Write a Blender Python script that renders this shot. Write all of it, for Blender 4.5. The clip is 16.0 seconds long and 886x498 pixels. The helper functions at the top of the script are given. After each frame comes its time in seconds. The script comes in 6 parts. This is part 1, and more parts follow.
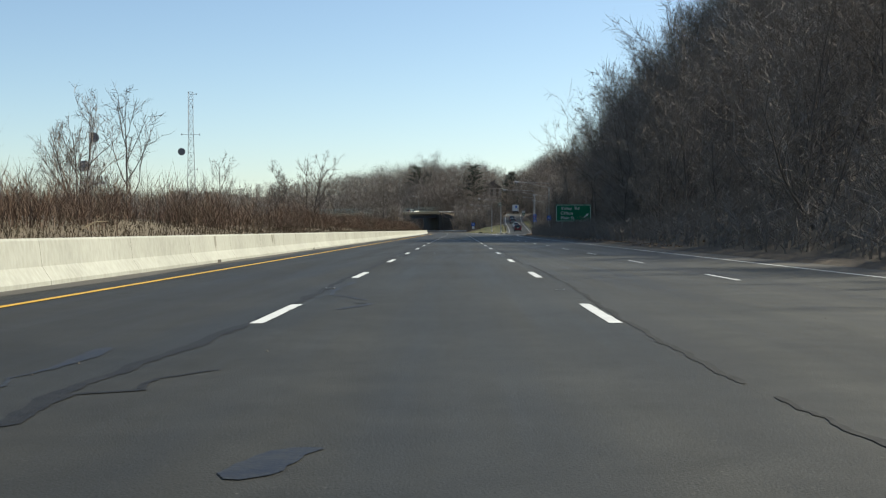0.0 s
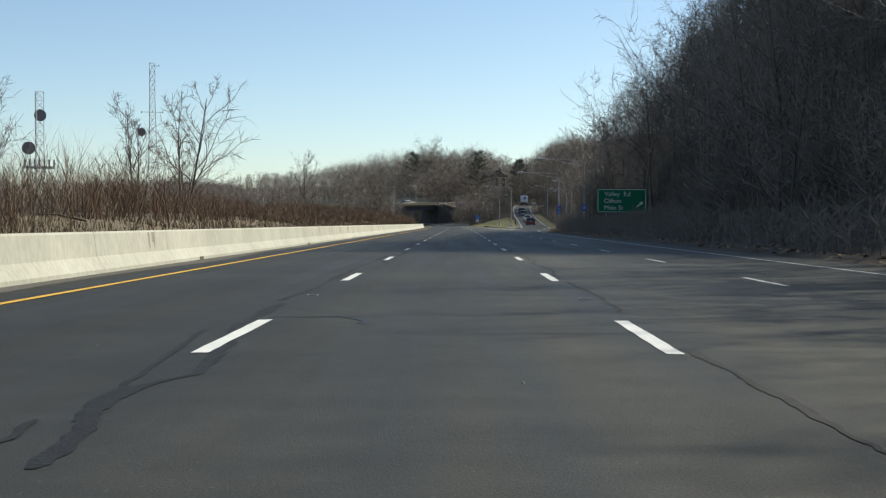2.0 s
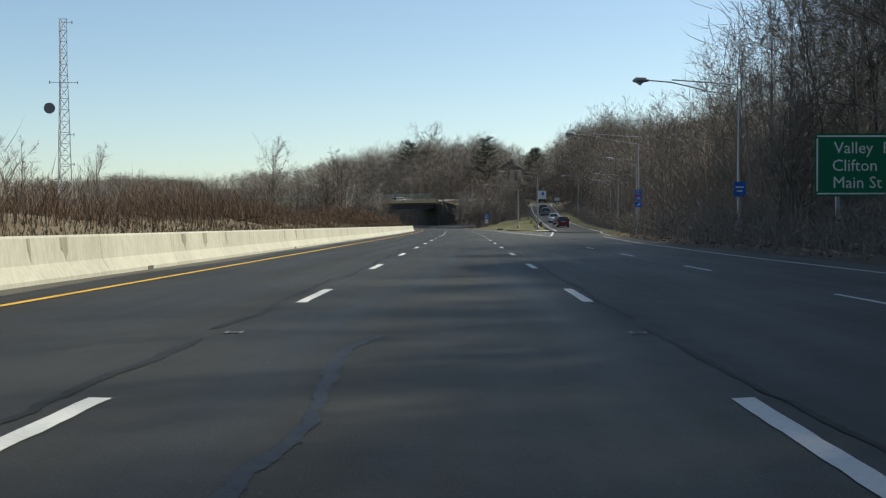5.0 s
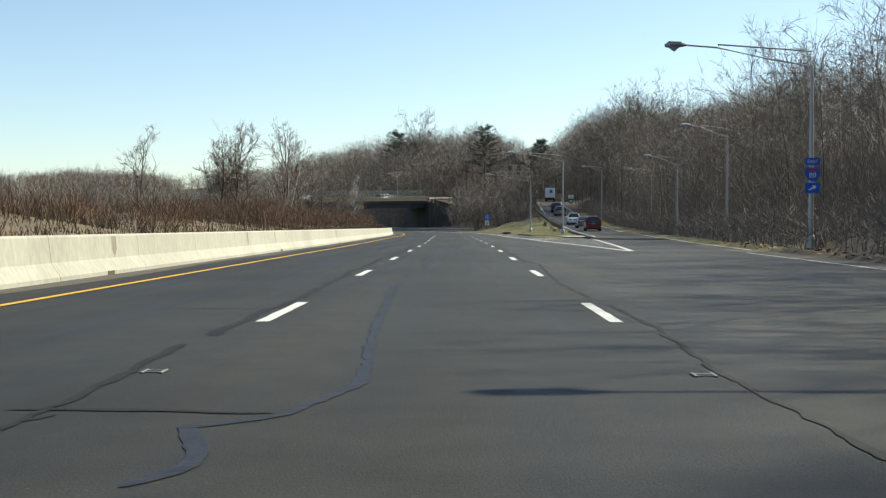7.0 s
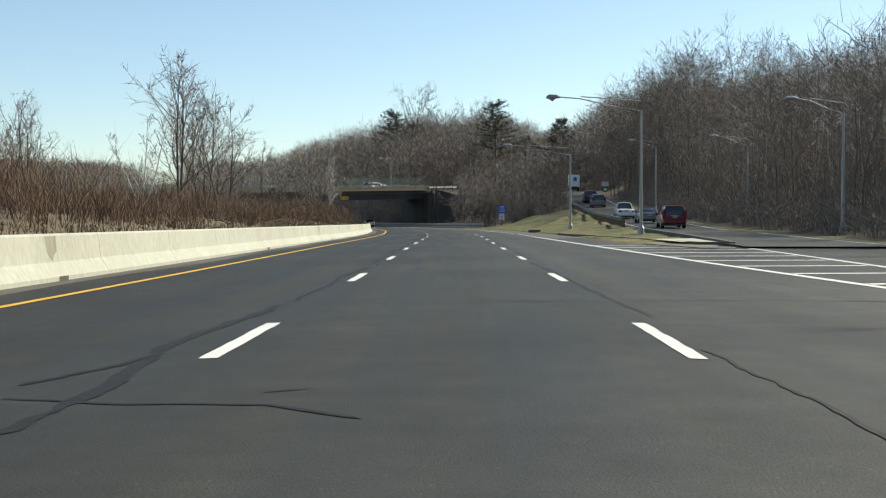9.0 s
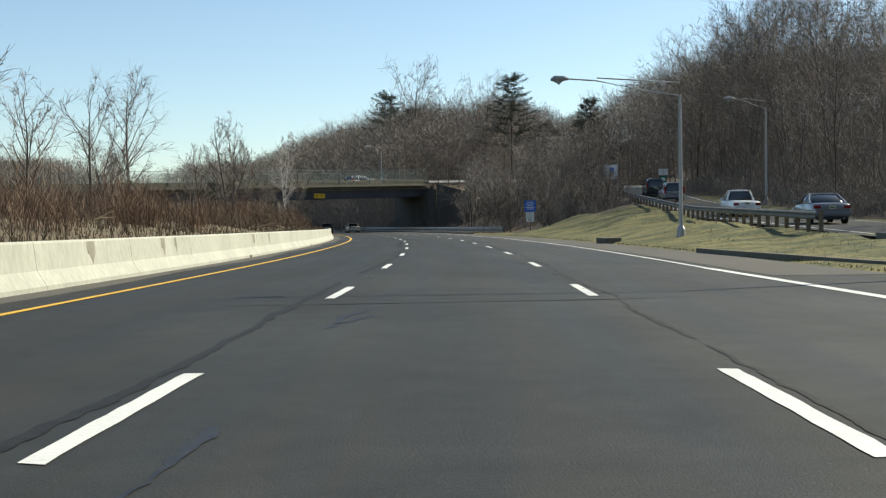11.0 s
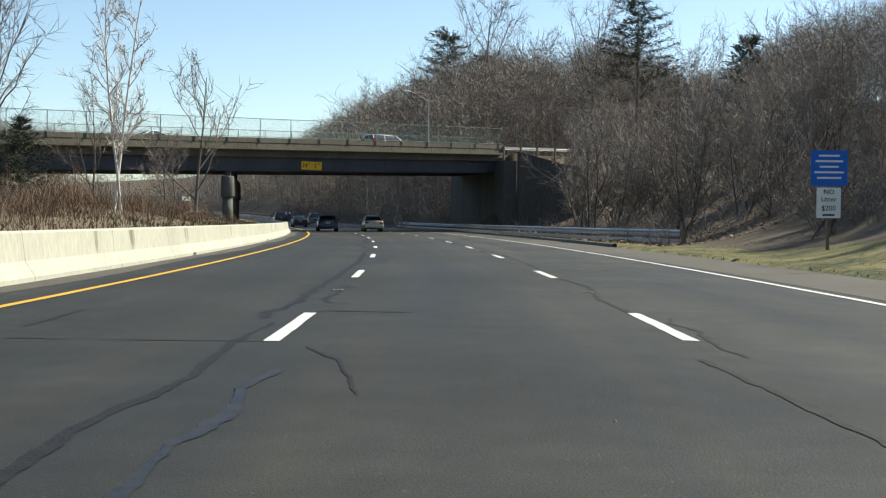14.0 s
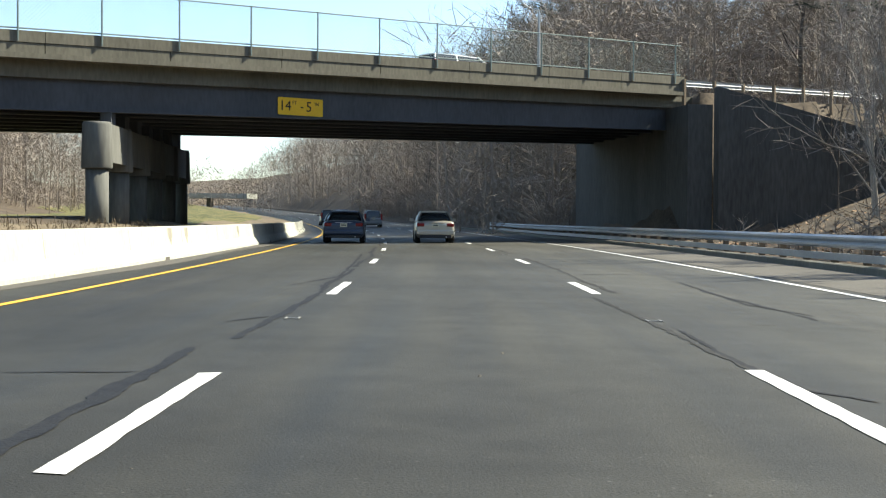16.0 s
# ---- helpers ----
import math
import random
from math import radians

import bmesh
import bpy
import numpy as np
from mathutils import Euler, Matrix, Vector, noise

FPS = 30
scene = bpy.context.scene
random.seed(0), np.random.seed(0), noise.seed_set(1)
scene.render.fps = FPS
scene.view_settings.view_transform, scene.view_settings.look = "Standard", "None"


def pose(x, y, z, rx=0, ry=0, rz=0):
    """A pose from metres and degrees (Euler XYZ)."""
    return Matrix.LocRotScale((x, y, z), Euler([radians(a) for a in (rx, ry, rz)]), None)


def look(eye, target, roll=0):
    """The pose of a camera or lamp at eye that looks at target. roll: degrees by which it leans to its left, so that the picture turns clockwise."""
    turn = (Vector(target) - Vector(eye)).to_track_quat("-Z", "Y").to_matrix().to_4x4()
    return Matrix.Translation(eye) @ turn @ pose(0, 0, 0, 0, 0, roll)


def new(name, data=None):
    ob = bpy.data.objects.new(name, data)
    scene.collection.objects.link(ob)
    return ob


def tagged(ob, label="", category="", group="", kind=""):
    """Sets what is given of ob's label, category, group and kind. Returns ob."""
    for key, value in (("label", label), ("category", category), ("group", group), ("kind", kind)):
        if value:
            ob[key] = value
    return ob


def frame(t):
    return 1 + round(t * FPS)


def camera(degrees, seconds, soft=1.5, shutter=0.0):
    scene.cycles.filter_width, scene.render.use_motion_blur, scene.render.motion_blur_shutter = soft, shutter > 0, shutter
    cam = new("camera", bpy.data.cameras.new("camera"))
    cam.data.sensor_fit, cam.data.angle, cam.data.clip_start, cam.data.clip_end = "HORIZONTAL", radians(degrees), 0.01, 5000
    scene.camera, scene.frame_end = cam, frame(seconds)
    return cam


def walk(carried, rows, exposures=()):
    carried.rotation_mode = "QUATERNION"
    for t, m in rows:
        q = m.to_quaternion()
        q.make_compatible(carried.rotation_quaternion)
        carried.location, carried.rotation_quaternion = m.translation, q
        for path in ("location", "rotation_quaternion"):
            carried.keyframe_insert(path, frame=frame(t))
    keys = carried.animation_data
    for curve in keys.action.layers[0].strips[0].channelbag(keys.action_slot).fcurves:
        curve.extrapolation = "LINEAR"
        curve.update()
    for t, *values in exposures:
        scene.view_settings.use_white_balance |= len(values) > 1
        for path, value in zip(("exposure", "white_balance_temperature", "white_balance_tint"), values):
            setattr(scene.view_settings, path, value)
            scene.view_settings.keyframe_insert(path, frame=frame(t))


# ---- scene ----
cam = camera(38.70, 16.0, soft=1.25)
PATH = [
    (0, (0.228, 0.812, 0.956), (0.1036, 10.8100, 0.8030), -0.11),
    (0.5, (0.286, 13.633, 1.000), (0.1399, 23.6303, 0.8194), -0.28),
    (1, (0.247, 26.518, 1.008), (0.0498, 36.5142, 0.8289), 0.14),
    (1.5, (0.161, 39.214, 1.028), (-0.0229, 49.2111, 0.8478), 0.41),
    (2, (0.173, 52.702, 1.009), (0.0356, 62.6993, 0.8023), 0.12),
    (2.5, (0.234, 65.853, 0.998), (0.0933, 75.8503, 0.8109), 0.02),
    (3, (0.242, 79.058, 1.011), (0.0901, 89.0552, 0.8139), 0.06),
    (3.5, (0.228, 92.060, 1.026), (0.0612, 102.0567, 0.8136), 0.19),
    (4, (0.262, 105.179, 1.016), (0.0873, 115.1756, 0.8183), -0.25),
    (6.5, (0.243, 170.779, 0.980), (0.0846, 180.7757, 0.7902), 0.12),
    (7, (0.205, 183.476, 0.991), (0.0678, 193.4731, 0.8131), 0.12),
    (7.5, (0.206, 196.539, 1.002), (0.0482, 206.5362, 0.8233), -0.06),
    (8, (0.202, 209.629, 1.003), (0.0276, 219.6258, 0.8190), 0.10),
    (8.5, (0.170, 222.520, 1.023), (-0.0192, 232.5160, 0.8354), -0.08),
    (9, (0.095, 235.875, 1.026), (-0.0876, 245.8714, 0.8081), -0.06),
    (11.5, (-0.428, 301.707, 1.007), (-0.6925, 311.7017, 0.8242), -0.85),
    (12, (-0.545, 314.891, 1.010), (-0.9041, 324.8830, 0.8305), -0.55),
    (12.5, (-1.015, 328.506, 1.008), (-1.4971, 338.4930, 0.8260), -0.11),
    (13, (-1.641, 341.417, 1.010), (-2.2423, 351.3974, 0.8281), 0.61),
    (13.5, (-2.280, 354.904, 1.044), (-2.9817, 364.8775, 0.8517), 0.60),
    (14, (-3.180, 368.242, 1.049), (-4.0048, 378.2056, 0.8228), 0.53),
    (14.5, (-4.208, 381.482, 1.054), (-5.1908, 391.4303, 0.8064), 0.15),
    (15, (-5.449, 394.726, 1.021), (-6.6324, 404.6535, 0.8115), 0.30),
    (15.5, (-7.053, 408.563, 1.037), (-8.4596, 418.4609, 0.8228), -0.03),
    (16, (-8.979, 422.398, 1.023), (-10.5851, 432.2658, 0.7923), 0.33),
]
EXPOSURES = [(0, 0.56, 6400, 4), (2, 0.56, 6400, 4), (2.6, 0.41, 6400, 4), (3.4, 0.56, 6400, 4), (4, 0.36, 6400, 4), (5.2, 0.51, 6550, 3), (6.5, 0.61, 6550, 2), (7.5, 0.96, 6650, 4), (8.2, 0.86, 6600, 3), (9.5, 0.71, 6550, 2), (13, 0.76, 6550, 2), (14.5, 1.06, 6550, 3), (16, 1.56, 6500, 3)]
walk(cam, [(t, look(eye, target, roll)) for t, eye, target, roll in PATH], exposures=EXPOSURES)

# ---- light ----
SUN_AZ, SUN_EL = radians(31.2), radians(39.8)          # from +x towards +y, above the horizon
world = bpy.data.worlds.new("world")
scene.world = world
world.use_nodes = True
wn, wl = world.node_tree.nodes, world.node_tree.links
sky = wn.new("ShaderNodeTexSky")
sky.sky_type = "NISHITA"
sky.sun_disc = False
sky.sun_elevation = SUN_EL
sky.sun_rotation = radians(90) - SUN_AZ
sky.air_density, sky.dust_density, sky.ozone_density = 0.85, 0.5, 1.1
wl.new(sky.outputs[0], wn["Background"].inputs[0])
wn["Background"].inputs[1].default_value = 0.096
sun_data = bpy.data.lights.new("sun", "SUN")
sun_data.energy, sun_data.angle, sun_data.color = 5.0, radians(0.55), (1.0, 0.92, 0.78)
sun = new("sun", sun_data)
sun.matrix_world = look((0, 0, 60), (-math.cos(SUN_AZ) * math.cos(SUN_EL), -math.sin(SUN_AZ) * math.cos(SUN_EL), 60 - math.sin(SUN_EL)))


# ---- materials ----
def material(name, color, rough=0.7, metal=0.0, vary=0.25, scale=2.0, fine=40.0, bump=0.0, color2=None, stretch=(1, 1, 1), rand=0.0, spec=0.3, even=False, soft=0.35):
    """A surface with stains at one scale, grain at another, and fine relief."""
    m = bpy.data.materials.new(name)
    m.use_nodes = True
    n, l = m.node_tree.nodes, m.node_tree.links
    b = n["Principled BSDF"]
    b.inputs["Roughness"].default_value, b.inputs["Metallic"].default_value = rough, metal
    b.inputs["Specular IOR Level"].default_value = spec
    geo = n.new("ShaderNodeNewGeometry")
    mp = n.new("ShaderNodeMapping")
    mp.inputs["Scale"].default_value = stretch
    l.new(geo.outputs["Position"], mp.inputs["Vector"])
    big, small = n.new("ShaderNodeTexNoise"), n.new("ShaderNodeTexNoise")
    big.inputs["Scale"].default_value, big.inputs["Detail"].default_value = scale, 5
    small.inputs["Scale"].default_value, small.inputs["Detail"].default_value = fine, 3
    for t in (big, small):
        l.new(mp.outputs[0] if t is big or not even else geo.outputs["Position"], t.inputs["Vector"])
    add = n.new("ShaderNodeMath")
    add.operation = "ADD"
    l.new(big.outputs["Fac"], add.inputs[0])
    l.new(small.outputs["Fac"], add.inputs[1])
    ramp = n.new("ShaderNodeMapRange")
    ramp.inputs["From Min"].default_value, ramp.inputs["From Max"].default_value = 1 - soft, 1 + soft
    l.new(add.outputs[0], ramp.inputs["Value"])
    mix = n.new("ShaderNodeMix")
    mix.data_type = "RGBA"
    low = tuple(c * (1 - vary) for c in color)
    high = color2 or tuple(min(1, c * (1 + vary)) for c in color)
    mix.inputs["A"].default_value, mix.inputs["B"].default_value = (*low, 1), (*high, 1)
    l.new(ramp.outputs[0], mix.inputs["Factor"])
    out = mix.outputs["Result"]
    if rand:
        info = n.new("ShaderNodeObjectInfo")
        hsv = n.new("ShaderNodeHueSaturation")
        mr = n.new("ShaderNodeMapRange")
        mr.inputs["To Min"].default_value, mr.inputs["To Max"].default_value = 1 - rand, 1 + rand
        l.new(info.outputs["Random"], mr.inputs["Value"])
        l.new(mr.outputs[0], hsv.inputs["Value"])
        l.new(out, hsv.inputs["Color"])
        out = hsv.outputs[0]
    l.new(out, b.inputs["Base Color"])
    if bump:
        bp = n.new("ShaderNodeBump")
        bp.inputs["Strength"].default_value, bp.inputs["Distance"].default_value = bump, 0.02
        l.new(small.outputs["Fac"], bp.inputs["Height"])
        l.new(bp.outputs[0], b.inputs["Normal"])
    return m


ASPHALT = material("asphalt", (0.0274, 0.0261, 0.0202), 0.7, vary=0.30, scale=0.55, fine=80, bump=0.3, stretch=(1, 0.05, 1), even=True, spec=0.35)
SHOULDER = material("worn_asphalt", (0.076, 0.0694, 0.0595), 0.9, vary=0.25, scale=0.6, fine=25, bump=0.4, stretch=(1, 0.2, 1))
# blue base colour stands for the sky mirrored in the tar
TAR_SKY_SHEEN = material("sky_sheen_tar", (0.0125, 0.0165, 0.0295), 0.6, vary=0.2, scale=7.0, fine=45, spec=0.2, color2=(0.0262, 0.0275, 0.0305), soft=0.17, bump=0.1)
SEAM = material("faded_tar", (0.0275, 0.027, 0.0248), 0.75, vary=0.2, scale=5.0, fine=45, spec=0.15, color2=(0.0375, 0.0365, 0.033), soft=0.18, bump=0.1)
TAR = material("tar", (0.008, 0.0083, 0.0102), 0.7, vary=0.2, scale=6.0, fine=45, spec=0.2, color2=(0.0165, 0.0165, 0.0172), soft=0.18, bump=0.3)
PAINT_WHITE = material("white_paint", (0.5394, 0.5394, 0.522), 0.7, vary=0.12, scale=1.5, fine=22, bump=0.2)
PAINT_YELLOW = material("yellow_paint", (0.5394, 0.3132, 0.0348), 0.7, vary=0.2, scale=1.2, fine=20)
CONCRETE = material("concrete", (0.3637, 0.3604, 0.3042), 0.9, vary=0.22, scale=0.5, fine=9, bump=0.2, stretch=(1, 1, 0.5), color2=(0.4033, 0.4, 0.3438))
JOINT = material("dirty_joint", (0.0793, 0.0727, 0.0595), 0.95, vary=0.3)
STAIN = material("grimy_concrete", (0.2182, 0.205, 0.1653), 0.95, vary=0.3, scale=2.5, fine=12, stretch=(1, 1, 0.2))
# bark and twigs of the bank trees, lightened as if catching the sun
SUNLIT_BARK = material("sunlit_grey_bark", (0.238, 0.2182, 0.1917), 0.85, vary=0.3, scale=2, fine=16, stretch=(1, 1, 0.3), rand=0.2)
SUNLIT_TWIG = material("sunlit_twigs", (0.238, 0.205, 0.1785), 0.85, vary=0.3, scale=0.5, fine=6, rand=0.2)
CONCRETE_OLD = material("old_concrete", (0.125, 0.116, 0.09), 0.92, vary=0.28, scale=0.5, fine=9, bump=0.3, stretch=(1, 1, 0.3))
CONCRETE_PIER = material("pier_concrete", (0.1, 0.1, 0.09), 0.9, vary=0.3, scale=0.6, fine=8, bump=0.3, stretch=(1, 1, 0.2))
# stained concrete, with the shade under the bridge darkened into its colour
CONCRETE_SHADED = material("shaded_stained_concrete", (0.062, 0.061, 0.057), 0.92, vary=0.35, scale=0.5, fine=8, bump=0.3, stretch=(1, 1, 0.2))
STEEL_PAINT = material("girder_paint", (0.06, 0.063, 0.069), 0.7, vary=0.25, scale=0.5, fine=9, stretch=(1, 1, 0.3))
GALV = material("galvanized_steel", (0.42, 0.43, 0.44), 0.5, 0.7, vary=0.18, scale=1.0, fine=20)
POLE = material("lamp_pole_metal", (0.36, 0.36, 0.36), 0.5, 0.6, vary=0.12, scale=1.5, fine=20)
LITTER = material("leaf_litter", (0.0562, 0.041, 0.0278), 0.95, vary=0.4, scale=0.35, fine=7, bump=0.6, color2=(0.1058, 0.0793, 0.0529))
GRASS = material("spring_grass", (0.043, 0.054, 0.012), 0.9, vary=0.2, scale=0.55, fine=5, bump=0.9, color2=(0.155, 0.132, 0.046), soft=0.14)
DRY = material("dry_grass", (0.115, 0.09, 0.058), 0.95, vary=0.35, scale=0.6, fine=10, bump=0.5, rand=0.2)
BRUSH = material("red_brown_brush", (0.185, 0.122, 0.083), 0.9, vary=0.35, scale=0.6, fine=8, rand=0.3)
TAN_BRUSH = material("tan_brush", (0.1827, 0.1348, 0.0914), 0.9, vary=0.35, scale=0.6, fine=8, rand=0.3)
BARK = material("grey_bark", (0.104, 0.089, 0.076), 0.9, vary=0.3, scale=2, fine=20, bump=0.4, stretch=(1, 1, 0.2), rand=0.25)
TWIG = material("bare_twigs", (0.202, 0.17, 0.142), 0.9, vary=0.25, scale=0.3, fine=6, rand=0.25)
BIRCH = material("pale_birch_bark", (0.52, 0.49, 0.45), 0.85, vary=0.3, scale=3, fine=16, stretch=(1, 1, 3))
NEEDLES = material("pine_needles", (0.0331, 0.0443, 0.0284), 0.8, vary=0.4, scale=0.8, fine=10)

def road_material():
    """Asphalt that knows its lanes: polished wheel paths, a paler outer lane with sun glare painted in, streaks along
    the traffic, bands across it, aggregate.
    """
    m = bpy.data.materials.new("lane_asphalt")
    m.use_nodes = True
    n, l = m.node_tree.nodes, m.node_tree.links
    b = n["Principled BSDF"]
    b.inputs["Specular IOR Level"].default_value = 0.16
    lane = n.new("ShaderNodeAttribute")
    lane.attribute_name = "lane"
    sep = n.new("ShaderNodeSeparateXYZ")
    l.new(lane.outputs["Vector"], sep.inputs[0])

    def math_node(op, a, c, d=None):
        q = n.new("ShaderNodeMath")
        q.operation = op
        for i, v in enumerate((a, c, d)):
            if v is None:
                continue
            if isinstance(v, (int, float)):
                q.inputs[i].default_value = v
            else:
                l.new(v, q.inputs[i])
        return q.outputs[0]

    def grain(scale, stretch, detail=3.0):
        mp = n.new("ShaderNodeMapping")
        mp.inputs["Scale"].default_value = stretch
        l.new(lane.outputs["Vector"], mp.inputs["Vector"])
        t = n.new("ShaderNodeTexNoise")
        t.inputs["Scale"].default_value, t.inputs["Detail"].default_value = scale, detail
        l.new(mp.outputs[0], t.inputs["Vector"])
        return t.outputs["Fac"]

    def span(v, a, c, lo, hi, smooth=False):
        q = n.new("ShaderNodeMapRange")
        q.interpolation_type = "SMOOTHSTEP" if smooth else "LINEAR"
        for k, w in (("From Min", a), ("From Max", c), ("To Min", lo), ("To Max", hi)):
            q.inputs[k].default_value = w
        l.new(v, q.inputs["Value"])
        return q.outputs[0]

    wheel = math_node("COSINE", math_node("MULTIPLY_ADD", sep.outputs[0], 2 * math.pi / 1.83, math.pi), 0)
    tone = span(wheel, -1, 1, 0.95, 1.05)
    # first three spans: paler to the right, part lane tone, part painted glare
    lots = [span(sep.outputs[0], -3.5, 1.0, 0.82, 1.05), span(sep.outputs[0], 0.6, 2.6, 1.0, 1.3, True), span(sep.outputs[0], 3.0, 7.5, 1.0, 1.14, True), span(sep.outputs[1], 375, 415, 1.0, 1.13, True), span(sep.outputs[1], 422, 446, 1.0, 1.13, True),
            span(grain(1.0, (1.3, 0.05, 1)), 0.3, 0.7, 0.86, 1.14), span(grain(1.0, (0.09, 0.55, 1)), 0.3, 0.7, 0.90, 1.10),
            span(grain(0.16, (1.6, 1, 1), 4), 0.35, 0.65, 0.82, 1.16), span(grain(2.2, (1, 1, 1), 5), 0.3, 0.7, 0.84, 1.16), span(grain(75.0, (1, 1, 1)), 0.3, 0.7, 0.6, 1.4)]
    for v in lots:
        tone = math_node("MULTIPLY", tone, v)
    # single pale stones and dark pits
    cells = n.new("ShaderNodeTexVoronoi")
    cells.inputs["Scale"].default_value = 26.0
    l.new(lane.outputs["Vector"], cells.inputs["Vector"])
    rgb = n.new("ShaderNodeSeparateColor")
    l.new(cells.outputs["Color"], rgb.inputs[0])
    near = span(cells.outputs["Distance"], 0.10, 0.28, 1.0, 0.0)
    stone = math_node("MULTIPLY", near, span(rgb.outputs[0], 0.90, 0.94, 0.0, 1.6))
    pit = math_node("MULTIPLY", near, span(rgb.outputs[1], 0.86, 0.9, 0.0, 0.6))
    tone = math_node("MULTIPLY", tone, math_node("SUBTRACT", math_node("ADD", stone, 1.0), pit))
    mix = n.new("ShaderNodeMix")
    mix.data_type, mix.blend_type = "RGBA", "MULTIPLY"
    mix.inputs["Factor"].default_value = 1.0
    mix.inputs["A"].default_value = (0.0305, 0.0297, 0.0258, 1)
    grey = n.new("ShaderNodeCombineColor")
    for i in range(3):
        l.new(tone, grey.inputs[i])
    l.new(grey.outputs[0], mix.inputs["B"])
    l.new(mix.outputs["Result"], b.inputs["Base Color"])
    l.new(span(grain(1.0, (1.3, 0.05, 1)), 0.3, 0.7, 0.56, 0.72), b.inputs["Roughness"])
    bp = n.new("ShaderNodeBump")
    bp.inputs["Strength"].default_value, bp.inputs["Distance"].default_value = 0.35, 0.01
    l.new(grain(75.0, (1, 1, 1)), bp.inputs["Height"])
    l.new(bp.outputs[0], b.inputs["Normal"])
    return m


ROAD = road_material()


# ---- small helpers ----
def mesh_of(name, verts, faces, mat, smooth=False):
    me = bpy.data.meshes.new(name)
    me.from_pydata([tuple(v) for v in verts], [], [tuple(f) for f in faces])
    me.materials.append(mat)
    if smooth:
        me.polygons.foreach_set("use_smooth", [True] * len(me.polygons))
    me.update()
    return me


def thing(name, label, category, group="", kind="", at=(0, 0, 0), rz=0.0):
    ob = new(name)
    ob.matrix_world = pose(*at, 0, 0, rz)
    return tagged(ob, label, category, group, kind)


def part(name, bm, mat, parent=None, label=""):
    """One mesh from a bmesh, under its thing, in the thing's own space."""
    me = bpy.data.meshes.new(name)
    bm.to_mesh(me)
    bm.free()
    me.materials.append(mat)
    ob = new(name, me)
    ob.parent = parent
    return tagged(ob, label)


def box(bm, x0, x1, y0, y1, z0, z1, bevel=0.0):
    made = bmesh.ops.create_cube(bm, size=1.0)["verts"]
    for v in made:
        v.co = Vector(((x0 + x1) / 2 + v.co.x * (x1 - x0), (y0 + y1) / 2 + v.co.y * (y1 - y0), (z0 + z1) / 2 + v.co.z * (z1 - z0)))
    if bevel:
        edges = {e for v in made for e in v.link_edges}
        bmesh.ops.bevel(bm, geom=list(edges), offset=bevel, segments=2, affect="EDGES", profile=0.5)
    return bm


def tube(bm, points, radii, sides=8):
    """A round tube along points."""
    rings = []
    for i, p in enumerate(points):
        p = Vector(p)
        d = (Vector(points[min(i + 1, len(points) - 1)]) - Vector(points[max(i - 1, 0)])).normalized()
        u = d.orthogonal().normalized()
        w = d.cross(u)
        rings.append([bm.verts.new(p + radii[i] * (math.cos(2 * math.pi * k / sides) * u + math.sin(2 * math.pi * k / sides) * w)) for k in range(sides)])
    for a, b in zip(rings, rings[1:]):
        # line up the rings so that the tube does not twist
        best = min(range(sides), key=lambda s: (a[0].co - b[s].co).length)
        b[:] = b[best:] + b[:best]
        for k in range(sides):
            bm.faces.new((a[k], a[(k + 1) % sides], b[(k + 1) % sides], b[k]))
    bm.faces.new(rings[0][::-1])
    bm.faces.new(rings[-1])
    bmesh.ops.recalc_face_normals(bm, faces=bm.faces[:])
    return bm


def text_part(words, size, mat, parent, m, label=""):
    """Flat lettering as a mesh."""
    cu = bpy.data.curves.new("lettering", "FONT")
    cu.body, cu.size, cu.extrude = words, size, 0.004
    cu.align_x, cu.align_y, cu.resolution_u = "CENTER", "CENTER", 2
    tmp = bpy.data.objects.new("lettering_source", cu)
    me = bpy.data.meshes.new_from_object(tmp)
    bpy.data.objects.remove(tmp)
    me.materials.clear()
    me.materials.append(mat)
    ob = new("lettering", me)
    ob.parent = parent
    ob.matrix_local = m
    return tagged(ob, label)


# ---- the line of the highway ----
def smooth01(v):
    v = min(1.0, max(0.0, v))
    return v * v * (3 - 2 * v)


def xc(y):
    """x of the middle of the centre lane: straight, then a bend to the left."""
    d = max(min(y, 640.0) - 306, 0)
    return -0.55 * smooth01((y - 245) / 70) + 0.25 * smooth01((y - 345) / 50) - 0.000625 * d * d - 0.00125 * 334 * max(y - 640, 0)


def zr(y):
    """The highway rises gently past the bridge."""
    return 0.00006 * max(y - 485, 0) ** 2 if y < 640 else 1.44 + 0.0186 * (y - 640)


def road(y, o, z=0.0):
    """A point o metres to the right of the centre lane's middle."""
    s = -0.00125 * min(max(y - 306, 0), 334)
    k = 1 / math.hypot(1, s)
    return Vector((xc(y) + o * k, y - o * s * k, z + zr(y)))


def along(y):
    return math.degrees(math.atan(0.00125 * min(max(y - 306, 0), 334)))


def offset_of(x, y):
    s = -0.00125 * min(max(y - 306, 0), 334)
    return (x - xc(y)) / math.hypot(1, s)


def curve_at(rows, y):
    """A value between rows (y, value)."""
    if y <= rows[0][0]:
        return rows[0][1]
    for (a, va), (b, vb) in zip(rows, rows[1:]):
        if y <= b:
            return va + (vb - va) * (y - a) / (b - a)
    return rows[-1][1]


